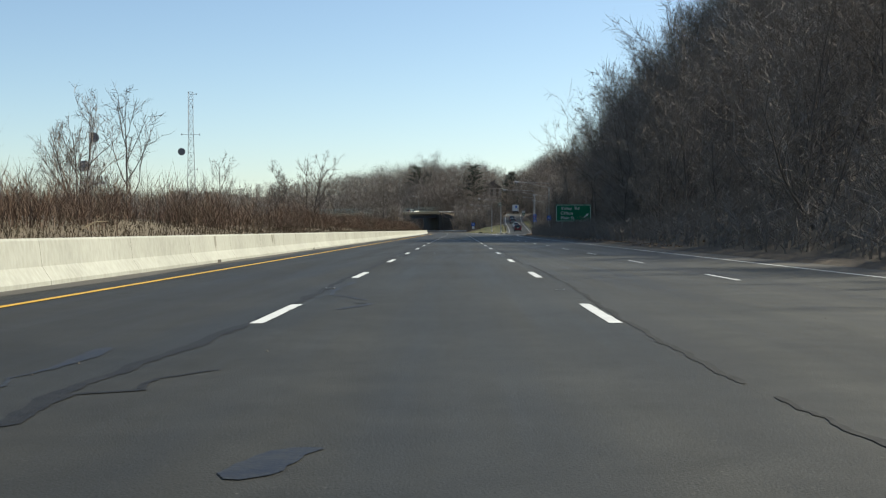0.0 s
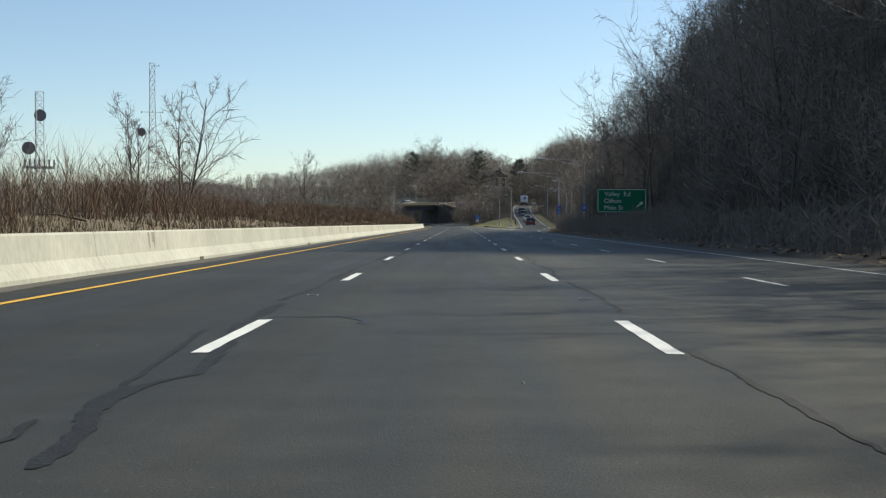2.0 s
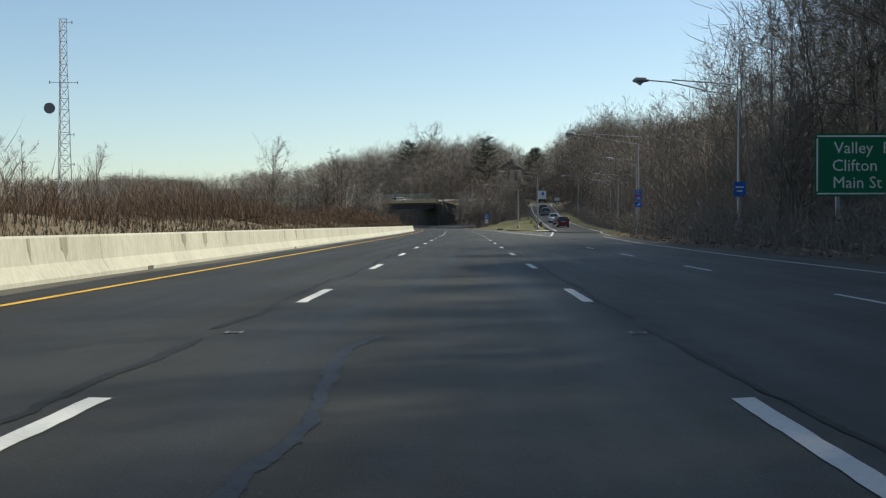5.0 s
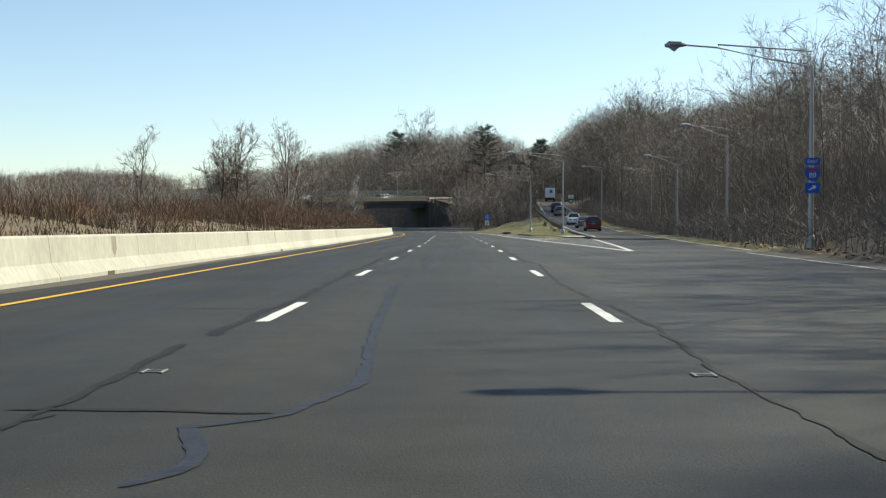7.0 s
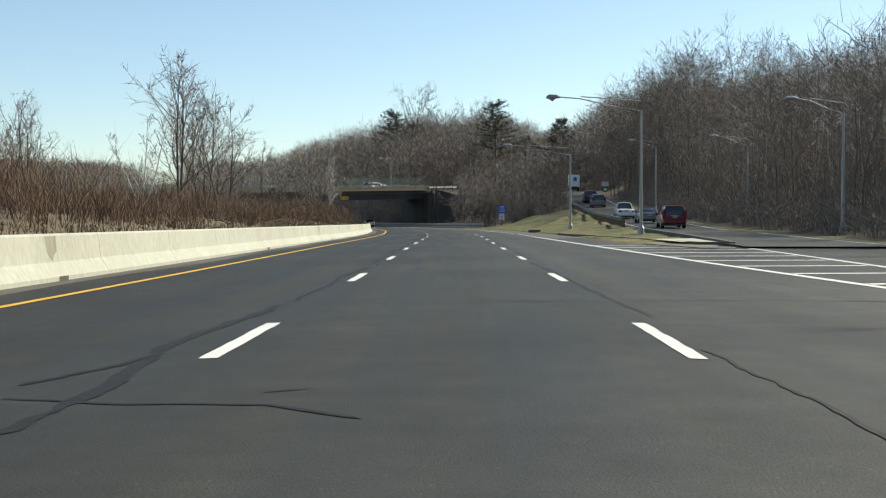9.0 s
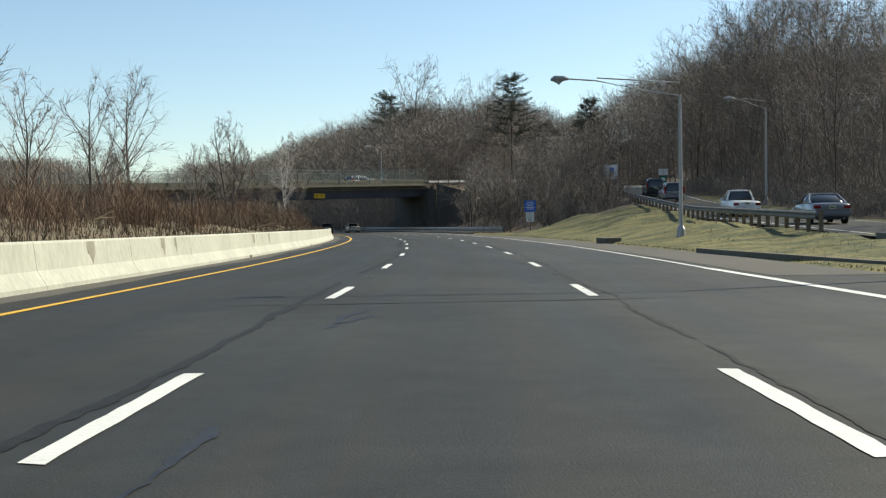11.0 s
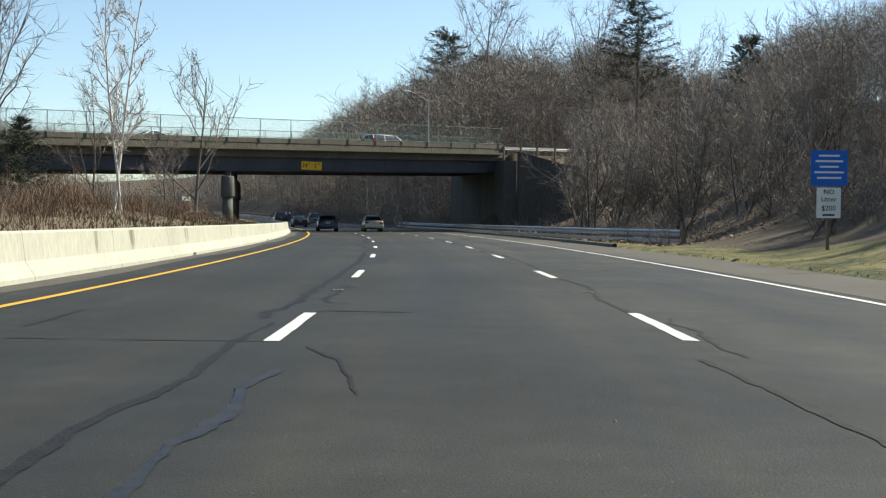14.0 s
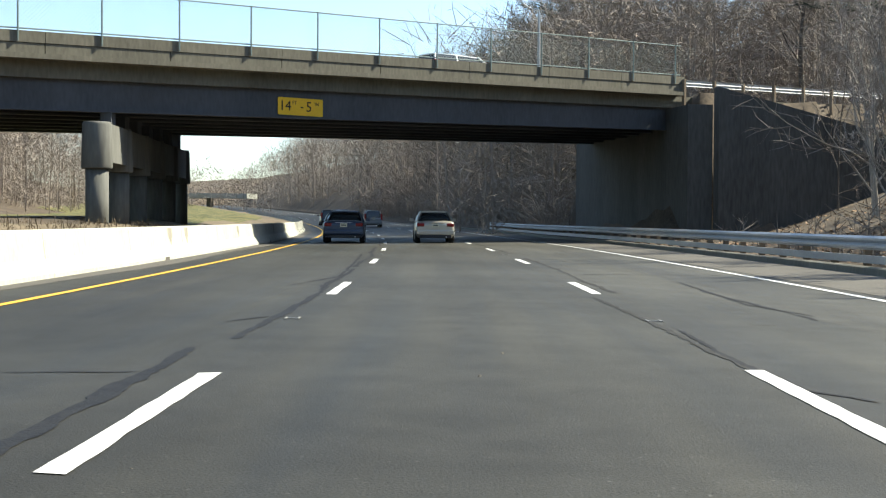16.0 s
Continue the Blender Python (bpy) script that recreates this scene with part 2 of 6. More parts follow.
# the exit ramp: y, x of its middle; y, height
RAMP_X = [(190, 7.0), (235, 9.4), (262, 11.5), (285, 14.0), (330, 16.0), (371, 17.4), (405, 17.8), (425, 18.4), (450, 19.4), (480, 21.0), (512, 24.0)]
RAMP_Z = [(190, 0.0), (290, 0.08), (330, 0.45), (371, 1.3), (405, 3.0), (425, 4.2), (450, 5.4), (480, 6.6), (512, 7.6), (560, 7.9)]
BRIDGE_ANGLE = radians(46.9)
BD = Vector((math.cos(BRIDGE_ANGLE), math.sin(BRIDGE_ANGLE), 0))       # along the bridge
BN = Vector((-math.sin(BRIDGE_ANGLE), math.cos(BRIDGE_ANGLE), 0))      # across it, away from the approach
B0 = Vector((-20.0, 472.25, 0))
B_WIDTH = 14.0


def on_bridge(s, w, z):
    """s metres along the bridge's near face from the point over the centre lane, w across."""
    p = B0 + s * BD + w * BN
    return Vector((p.x, p.y, z + 0.026 * s))


# ---- ground ----
def right_edge(y):
    """Offset of the outer pavement edge on the right."""
    if y < 190:
        return 10.0
    if y < 292:
        return max(10.0, curve_at(RAMP_X, y) + curve_at([(190, 3.0), (235, 3.3), (285, 3.6)], y) - xc(y))
    return 7.9


def ground_z(x, y):
    o = offset_of(x, y)
    if o < -7.0:
        d = -7.0 - o
        z = 0.74 * smooth01(d / 0.8) + 0.62 * smooth01((d - 0.5) / 6) - 5.5 * smooth01((d - 26) / 60)
        z += 0.25 * noise.noise(Vector((x * 0.13, y * 0.13, 3.0))) * smooth01(d / 3)
        if y > 425:                                # verge under and past the bridge
            z += smooth01((y - 425) / 30) * (-0.35 + 5.5 * smooth01((d - 26) / 60) + 7.5 * smooth01((d - 30) / 25) * smooth01((y - 500) / 40))
        return z + zr(y)
    rx, rz = curve_at(RAMP_X, y) - xc(y), curve_at(RAMP_Z, y)
    edge = right_edge(y) if y < 292 else rx + 3.4
    ys = y - 0.65 * max(0, min(o - 22, 90))        # the steep hill's front runs back at a slant
    ys = y if y > 260 else ys
    # between 115 and 172 the hill rises steeply out of view, to shade the road
    slope = curve_at([(0, 0.5), (90, 0.5), (115, 1.42), (172, 1.42), (204, 0.5), (235, 0.26), (330, 0.24), (420, 0.34), (520, 0.5), (560, 0.75)], ys)
    top = curve_at([(0, 17), (90, 17), (115, 500), (172, 500), (212, 22), (300, 9), (380, 12), (470, 19), (600, 21)], ys)
    foot = 9.0 * smooth01((y - 86) / 20) * smooth01((215 - y) / 25)
    hill = lambda d: min(62.0, top * (1 - math.exp(-slope * max(d - foot, 0) / top))) + 0.24 * min(max(d, 0), foot)
    if y < 292:
        z = -0.12 if o < edge + 0.2 else 0.12 * smooth01((o - edge) / 0.6) + hill(o - edge - 1.5)
    elif y < 530:
        left = rx - 3.3
        if o < 7.9:
            z = -0.12
        elif o < left:
            lo = 7.9 + 4.6 * smooth01((y - 396) / 22)
            k = max(0.0, o - lo) / max(left - lo, 0.5)
            z = 0.06 + (rz - 0.1) * smooth01(k) ** 0.85
        elif o < edge:
            z = rz - 0.1
        else:
            z = rz - 0.05 + hill(o - edge - 2.0)
    else:
        z = -0.12 if o < 8.5 else zr(y) + hill(o - 9.5)
        if 8.5 < o and y < 560:
            k = (560 - y) / 30
            z = z * (1 - k) + k * (rz + hill(o - edge - 2.0) if o > edge else rz * smooth01((o - 8.5) / 10))
    # the fill that carries the crossing road to the bridge
    p = Vector((x, y, 0)) - B0
    s, w = p.dot(BD), p.dot(BN)
    behind = s - 17.8 - 0.583 * (w + 2.3)
    away = 6 * max(0, -behind) + 5 * max(-1.0 - w, 0) + max(w - B_WIDTH - 1.0, 0)
    fill = (6.75 + 0.026 * min(s, 60) - away / 1.5) * smooth01((o - 10.8) / 1.5)
    if s > -5 and fill > z and o > 8 and w < 40:
        z = fill
    if o > edge + 2 or (o > 8 and y > 300):
        z += 0.3 * noise.noise(Vector((x * 0.2, y * 0.2, 7.0))) * smooth01((o - 9) / 6)
        if 292 < y < 440 and o < rx - 3.0:         # humps on the island
            z += 0.28 * noise.noise(Vector((x * 0.33, y * 0.12, 2.0))) * smooth01((o - 8.5) / 2) * smooth01((rx - 3.2 - o) / 2)
    return z


def columns():
    cols = [-3000, -1500, -800, -500, -350, -250, -180, -130, -100, -85, -70, -60, -52, -45, -40, -36, -32, -28, -25, -22, -20, -18, -16, -14.5, -13, -11.5, -10.5, -9.5, -8.8, -8.2, -7.8, -7.4, -7.0, -6.0, 0, 5]
    cols += [7.0, 7.9] + [8.4 + 0.7 * i for i in range(44)] + [40 + 2.5 * i for i in range(16)] + [85, 95, 110, 130, 160, 200, 260, 350, 500, 800, 1500, 3000]
    return cols


rows_y = [-3000, -1200, -500, -250, -150, -100, -80] + [-60 + 3.0 * i for i in range(230)] + [632 + 8 * i for i in range(12)] + [740, 770, 810, 860, 930, 1020, 1150, 1400, 1800, 2600, 4000]
cols_o = columns()
gv, gf = [], []
for y in rows_y:
    for o in cols_o:
        x = xc(y) + o if y < 900 else xc(900) + o
        gv.append((x, y, ground_z(x, y) if abs(o) < 900 else (-4.6 if o < 0 else 15)))
nc = len(cols_o)
for r in range(len(rows_y) - 1):
    for c in range(nc - 1):
        gf.append((r * nc + c, r * nc + c + 1, (r + 1) * nc + c + 1, (r + 1) * nc + c))
ground_mesh = mesh_of("ground", gv, gf, LITTER, smooth=True)
ground_mesh.materials.append(GRASS)
ground_mesh.materials.append(DRY)
for f in ground_mesh.polygons:
    c = f.center
    o = offset_of(c.x, c.y)
    top_edge = curve_at(RAMP_X, c.y) - xc(c.y) - 2.5
    if 292 < c.y < 428 and 7.5 < o < 7.5 + (top_edge - 7.5) * curve_at([(386, 1.0), (400, 0.5), (414, 0.25), (428, 0.15)], c.y + 3 * math.sin(c.x * 1.3)):
        f.material_index = 1
    elif -11.5 < o < -7:
        f.material_index = 2
    elif o < -11.5 and c.y > 470 and o > -60:
        f.material_index = 1 if o > -40 else 0
    elif c.y > 235 and c.y < 420 and curve_at(RAMP_X, c.y) - xc(c.y) + 3 < o < curve_at(RAMP_X, c.y) - xc(c.y) + 5:
        f.material_index = 1
tagged(new("ground", ground_mesh), "brown leaf-littered ground with a grass verge and a wooded hillside", "ground", kind="structure")


# ---- pavement ----
def strip(name, rows, mat, label, category, kind="structure", up=(0, 0, 1)):
    """A sheet between a left and a right edge: rows of two points."""
    v, f = [], []
    for a, b in rows:
        v += [a, b]
    for i in range(len(rows) - 1):
        f.append((2 * i, 2 * i + 1, 2 * i + 3, 2 * i + 2))
    return tagged(new(name, mesh_of(name, v, f, mat)), label, category, kind=kind)


def steps(a, b, d=4.0):
    n = max(1, int(round((b - a) / d)))
    return [a + (b - a) * i / n for i in range(n + 1)]


road_rows = [(road(y, -6.95), road(y, right_edge(y))) for y in steps(-80, 291.9)] + [(road(y, -6.95), road(y, 8.0)) for y in steps(292, 900)]
road_sheet = strip("road", road_rows, ROAD, "dark grey asphalt highway with three lanes and worn wheel paths", "road")
lane_at = road_sheet.data.attributes.new("lane", "FLOAT_VECTOR", "POINT")
lane_at.data.foreach_set("vector", [c for v in road_sheet.data.vertices for c in (offset_of(v.co.x, v.co.y), v.co.y, 0.0)])


def ramp_point(y, d, z=0.0):
    dx = (curve_at(RAMP_X, y + 4) - curve_at(RAMP_X, y - 4)) / 8
    k = 1 / math.hypot(1, dx)
    return Vector((curve_at(RAMP_X, y) + d * k, y - d * dx * k, curve_at(RAMP_Z, y) + z))


strip("exit_ramp_pavement", [(ramp_point(y, -3.2, 0.004), ramp_point(y, 3.5, 0.004)) for y in steps(283, 520)], ASPHALT, "grey asphalt exit ramp climbing beside the highway", "road")
strip("shoulder_pavement", [(road(y, 5.72, 0.005), road(y, 7.95, 0.005)) for y in steps(312, 560)], SHOULDER, "pale worn asphalt shoulder along the highway", "road shoulder")
strip("outer_shoulder_pavement", [(road(y, right_edge(y) - 1.25, 0.005), road(y, right_edge(y), 0.005)) for y in steps(-60, 291)], SHOULDER, "worn asphalt edge below the wooded slope", "road shoulder")
strip("median_gutter", [(road(y, -6.95, 0.004), road(y, -6.35 + 0.12 * math.sin(y * 0.31), 0.004)) for y in steps(-60, 600, 2)], SHOULDER, "dusty gutter along the median barrier", "road shoulder")


strip("island_nose", [(road(y, a, 0.03), road(y, b, 0.03)) for y, a, b in ((283.5, 9.3, 9.9), (286, 9.0, 10.4), (289, 8.7, 11.0), (292.5, 8.6, 11.5), (295.5, 8.6, 11.9))], CONCRETE_OLD, "worn concrete apron at the nose of the exit island", "pavement")


# ---- lane paint ----
def line(name, y0, y1, o_of, width, mat, label, on=road, z=0.008):
    return strip(name, [(on(y, o_of(y) - width / 2, z), on(y, o_of(y) + width / 2, z)) for y in steps(y0, y1, 5)], mat, label, "road marking")


line("yellow_edge_line", -60, 700, lambda y: -5.47, 0.14, PAINT_YELLOW, "faded yellow edge line beside the median barrier")
line("white_edge_line", -60, 232, lambda y: curve_at([(-60, 8.5), (170, 8.6), (198, 9.3), (232, 11.2)], y), 0.12, PAINT_WHITE, "thin worn white edge line")
line("gore_line", 235.2, 316, lambda y: curve_at([(235.2, 7.15), (255, 6.55), (267, 6.15), (316, 5.3)], y), 0.22, PAINT_WHITE, "wide white gore line beside the exit")
line("white_edge_line", 316, 700, lambda y: curve_at([(316, 5.3), (345, 5.4)], y), 0.13, PAINT_WHITE, "white edge line along the shoulder")
line("gore_line", 235.4, 291, lambda y: curve_at([(235.4, 7.25), (264, 9.5), (291, 11.7)], y), 0.2, PAINT_WHITE, "wide white gore line beside the ramp")
line("ramp_edge_line", 292, 500, lambda y: -2.5, 0.12, PAINT_WHITE, "white edge line on the ramp", on=ramp_point, z=0.016)
line("ramp_edge_line", 236, 500, lambda y: 2.75, 0.12, PAINT_WHITE, "white edge line on the ramp", on=ramp_point, z=0.016)


def dash(y, o, length=3.3, width=0.145, mat=PAINT_WHITE):
    v, f, n = [], [], 14
    rnd = random.Random(int(y * 10 + o * 100))
    for i in range(n + 1):
        worn = 0.02 * max(0, noise.noise(Vector((i * 0.6, y, o))))
        a, b = (road(y + length * i / n + (rnd.uniform(-0.04, 0.04) if i in (0, n) else 0), o + sd * (width / 2 - worn * (sd > 0) + rnd.uniform(-0.007, 0.004)), 0.0055) for sd in (-1, 1))
        v += [a, b]
        if i < n:
            f.append((2 * i, 2 * i + 1, 2 * i + 3, 2 * i + 2))
    return tagged(new("lane_dash", mesh_of("lane_dash", v, f, mat)), "worn white painted lane dash on the asphalt", "road marking", group="lane dashes", kind="structure")


def by_length(length):
    """y after that many metres along the bend."""
    y = length
    for _ in range(3):
        d = min(max(y - 306, 0), 334)
        y = length - 0.00125 ** 2 * d ** 3 / 6 - 0.083 * max(y - 640, 0)
    return y


for k in range(-3, 62):
    y = by_length(13.66 + 12.19 * k)
    y -= 0.3 * smooth01((y - 340) / 60)
    dash(y, -1.84)
    dash(y + (0.35 if y > 320 else 0), 1.83)
    if y < 190:
        dash(y - 1.5, 5.45, 3.15, 0.1)
# chevron bars in the gore
for i in range(11):
    y = 248 + 4.1 * i
    left = curve_at([(235.2, 7.15), (255, 6.55), (267, 6.15), (316, 5.3)], y)
    right = curve_at([(235.4, 7.25), (264, 9.5), (291, 11.7)], y)
    if right - left > 1.0:
        m = (left + right) / 2
        strip("gore_stripe", [(road(y, left + 0.15, 0.008), road(y + 0.4, left + 0.15, 0.008)), (road(y + 0.3, right - 0.15, 0.008), road(y + 0.7, right - 0.15, 0.008))], PAINT_WHITE, "white painted stripe in the exit gore", "road marking")


# ---- median barrier ----
BARRIER = [(0.30, -0.02), (0.30, 0.08), (0.14, 0.33), (0.085, 0.78), (0.06, 0.82), (-0.06, 0.82), (-0.085, 0.78), (-0.14, 0.33), (-0.30, 0.08), (-0.30, -0.02)]


def barrier_mesh(name, y0, y1, mat, proud=0.0):
    prof = [(x * (1 + proud / 0.1), z + (proud if z > 0.5 else 0)) for x, z in BARRIER]
    n = len(prof)
    v = [(x, y0, z) for x, z in prof] + [(x, y1, z) for x, z in prof]
    f = [(i, i + 1, n + i + 1, n + i) for i in range(n - 1)] + [tuple(range(n))[::-1], tuple(range(n, 2 * n))]
    return mesh_of(name, v, f, mat)


def slab_mesh(name, x0, x1, y0, y1, z0, z1, mat):
    bm = bmesh.new()
    box(bm, x0, x1, y0, y1, z0, z1)
    me = bpy.data.meshes.new(name)
    bm.to_mesh(me)
    bm.free()
    me.materials.append(mat)
    return me


def stain_mesh(seed):
    """A run of grime down the traffic side, broad above and ragged below."""
    rnd = random.Random(seed)
    v, f, n = [], [], 7
    low = rnd.uniform(0.12, 0.3)
    for i in range(n):
        y = (i - 3) * rnd.uniform(0.05, 0.09)
        for z in (0.78, 0.55, 0.34 + low * (abs(i - 3) / 3)):
            v.append((0.085 + (0.78 - z) * 0.122 + 0.004, y * (0.6 + 0.4 * z), z))
    for i in range(n - 1):
        for k in (0, 1):
            f.append((3 * i + k, 3 * i + k + 1, 3 * i + 4 + k, 3 * i + 3 + k))
    return mesh_of("grime_stain", v, f, STAIN)


sec = barrier_mesh("barrier_section", 0.006, 6.094, CONCRETE)
seal = barrier_mesh("joint_seal", -0.014, 0.0055, JOINT, 0.0)
slot = slab_mesh("drain_slot", 0.27, 0.306, 3.0, 3.5, 0.0, 0.085, JOINT)
stains = [stain_mesh(i) for i in range(6)]
rbar = random.Random(8)
for i in range(112):
    y = -20 + 6.1 * i
    a, b = road(y, -7.17), road(y + 6.1, -7.17)
    ob = new("barrier_section", sec)
    d = b - a
    ob.matrix_world = pose(*a, 0, 0, math.degrees(math.atan2(-d.x, d.y)))
    ob.scale = (1, d.length / 6.1, 1)
    stained = rbar.random() < 0.45
    tagged(ob, "pale concrete median barrier section with a grimy run" if stained else "pale concrete median barrier section with a dark joint", "barrier", group="median barrier sections")
    new("joint_seal", seal).parent = ob
    if i % 4 == 1:
        new("drain_slot", slot).parent = ob
    if stained:
        for k in range(rbar.choice((1, 1, 2))):
            c = new("grime_stain", stains[rbar.randrange(6)])
            c.parent = ob
            c.location.y = rbar.uniform(0.5, 5.5)
            c.scale.y = rbar.uniform(0.3, 1.4)


# ---- the overpass ----
bridge = thing("overpass_bridge", "skewed highway overpass with weathered concrete parapet and dark steel girders", "bridge")


def bridge_box(s0, s1, w0, w1, z0, z1):
    bm = bmesh.new()
    c = [bm.verts.new(on_bridge(s, w, z)) for z in (z0, z1) for w in (w0, w1) for s in (s0, s1)]
    for f in ((0, 2, 3, 1), (4, 5, 7, 6), (0, 1, 5, 4), (2, 6, 7, 3), (0, 4, 6, 2), (1, 3, 7, 5)):
        bm.faces.new([c[i] for i in f])
    bmesh.ops.recalc_face_normals(bm, faces=bm.faces[:])
    return bm


S0, S1, NEAR_END = -64.0, 30.0, 18.6
part("deck", bridge_box(S0, S1, 0.5, B_WIDTH - 0.5, 6.15, 6.72), CONCRETE_OLD, bridge)
part("deck_ledge", bridge_box(S0, NEAR_END, -0.12, 0.9, 6.723, 6.90), CONCRETE_OLD, bridge)
for k in range(18):
    s = S0 + k * 4.6
    panel = part("parapet_panel", bridge_box(s + 0.015, min(s + 4.585, NEAR_END), 0.03, 0.3, 6.903, 7.25), CONCRETE_OLD, bridge)
    part("coping", bridge_box(s + 0.01, min(s + 4.59, NEAR_END), 0.0, 0.34, 7.265, 7.65), CONCRETE_OLD, panel)
for s in range(int(S0), int(S1), 8):
    part("far_parapet_panel", bridge_box(s + 0.02, min(s + 7.98, S1), B_WIDTH - 0.3, B_WIDTH, 6.725, 7.65), CONCRETE_OLD, bridge)
for k in range(7):
    w = 0.75 + k * (B_WIDTH - 1.5) / 6
    bm = bridge_box(S0, S1, w - 0.02, w + 0.02, 5.10, 6.148)
    part("girder_web", bm, STEEL_PAINT, bridge)
    part("girder_flange", bridge_box(S0, S1, w - 0.22, w + 0.22, 5.04, 5.098), STEEL_PAINT, bridge)
for k in range(12):
    s = -60 + k * 7
    part("diaphragm", bridge_box(s - 0.05, s + 0.05, 0.8, B_WIDTH - 0.8, 5.3, 6.1), STEEL_PAINT, bridge)

# pier bent beside the median, along the highway
pier_a, pier_b = Vector((-27.6, 463.1, 0)), Vector((-31.5, 480.9, 0))
for i in range(6):
    p = pier_a.lerp(pier_b, i / 5)
    bm = bmesh.new()
    tube(bm, [(p.x, p.y, 0.2), (p.x, p.y, 2.7)], [0.39, 0.39], 28)
    for fc in bm.faces:
        fc.smooth = len(fc.verts) == 4
    part("pier_column", bm, CONCRETE_PIER, bridge)
    bm = bmesh.new()
    tube(bm, [(p.x, p.y, 2.702), (p.x, p.y, 2.76), (p.x, p.y, 4.2), (p.x, p.y, 4.3 + 0.004 * i)], [0.5, 0.53, 0.49, 0.45], 28)
    for fc in bm.faces:
        fc.smooth = len(fc.verts) == 4
    part("pier_head", bm, CONCRETE_PIER, bridge)
d = (pier_b - pier_a).normalized()
nrm = Vector((d.y, -d.x, 0))
bm = bmesh.new()
c = [bm.verts.new(p + sd * nrm * 0.38 + Vector((0, 0, z))) for z in (2.95, 4.27) for p in (pier_a - 0.0 * d, pier_b + 0.5 * d) for sd in (-1, 1)]
for f in ((0, 2, 3, 1), (4, 5, 7, 6), (0, 1, 5, 4), (2, 6, 7, 3), (0, 4, 6, 2), (1, 3, 7, 5)):
    bm.faces.new([c[i] for i in f])
bmesh.ops.recalc_face_normals(bm, faces=bm.faces[:])
part("pier_cap", bm, CONCRETE_PIER, bridge)
for i in range(7):
    w = 0.75 + i * (B_WIDTH - 1.5) / 6
    # bearing where each girder crosses the cap
    k = min(range(200), key=lambda j: abs(((pier_a + d * (j * 0.1 - 1)) - B0).dot(BN) - w))
    p = pier_a + d * (k * 0.1 - 1)
    bm = bmesh.new()
    box(bm, p.x - 0.2, p.x + 0.2, p.y - 0.2, p.y + 0.2, 4.273, 5.04 + 0.026 * (p - B0).dot(BD) + 0.0)
    part("bearing", bm, STEEL_PAINT, bridge)

# abutment by the right shoulder, and its wing wall
def wall_part(name, a, b, thick, z0, z1, mat, parent):
    a, b = Vector(a), Vector(b)
    d = (b - a).normalized()
    n = Vector((d.y, -d.x, 0)) * thick
    bm = bmesh.new()
    c = [bm.verts.new(p + off + Vector((0, 0, z))) for z in (0, 1) for p in (a, b) for off in (Vector(), n)]
    for i, v in enumerate(c):
        at_b = (i // 2) % 2
        v.co.z = (z1[at_b] if i >= 4 else z0)
    for f in ((0, 2, 3, 1), (4, 5, 7, 6), (0, 1, 5, 4), (2, 6, 7, 3), (0, 4, 6, 2), (1, 3, 7, 5)):
        bm.faces.new([c[i] for i in f])
    bmesh.ops.recalc_face_normals(bm, faces=bm.faces[:])
    return part(name, bm, mat, parent)


AB0, AB1 = Vector((-7.2, 482.6, 0)), Vector((-13.6, 503.9, 0))
# both walls carry their shade in the concrete's colour
wall_part("abutment_wall", AB0, AB1, 1.2, -0.3, (6.5, 6.7), CONCRETE_SHADED, bridge)
wall_part("wing_wall", AB0 + Vector((1.203, 0.36, 0)), AB0 + Vector((17, 7.5, 0)), 0.5, -0.3, (7.3, 3.4), CONCRETE_SHADED, bridge)


# ---- plants ----
def mesh_np(name, verts, quads, tris, mat):
    """A mesh from arrays."""
    me = bpy.data.meshes.new(name)
    me.vertices.add(len(verts))
    me.vertices.foreach_set("co", np.ascontiguousarray(verts, dtype=np.float32).ravel())
    loops = np.concatenate([quads.ravel(), tris.ravel()]).astype(np.int32)
    me.loops.add(len(loops))
    me.loops.foreach_set("vertex_index", loops)
    starts = np.concatenate([np.arange(len(quads)) * 4, 4 * len(quads) + np.arange(len(tris)) * 3]).astype(np.int32)
    me.polygons.add(len(starts))
    me.polygons.foreach_set("loop_start", starts)
    me.materials.append(mat)
    me.update(calc_edges=True)
    me.validate()
    return me


def sliver_arrays(a, b, c, width, rng):
    """Many flat pointed twigs through a, b, c at once: vertices, quads, triangles."""
    n = len(a)
    u = np.cross(rng.normal(size=(n, 3)), c - a)
    u *= (np.broadcast_to(width, (n,)) / 2 / (np.linalg.norm(u, axis=1) + 1e-9))[:, None]
    v = np.stack([a - u, a + u, b - 0.65 * u, b + 0.65 * u, c], 1).reshape(-1, 3)
    i = 5 * np.arange(n)[:, None]
    return v, i + np.array([[0, 1, 3, 2]]), i + np.array([[2, 3, 4]])


def joined(lots):
    """Several lots of arrays as one."""
    v, q, t, base = [], [], [], 0
    for a, b, c in lots:
        v.append(a), q.append(b + base), t.append(c + base)
        base += len(a)
    return np.concatenate(v), np.concatenate(q), np.concatenate(t)


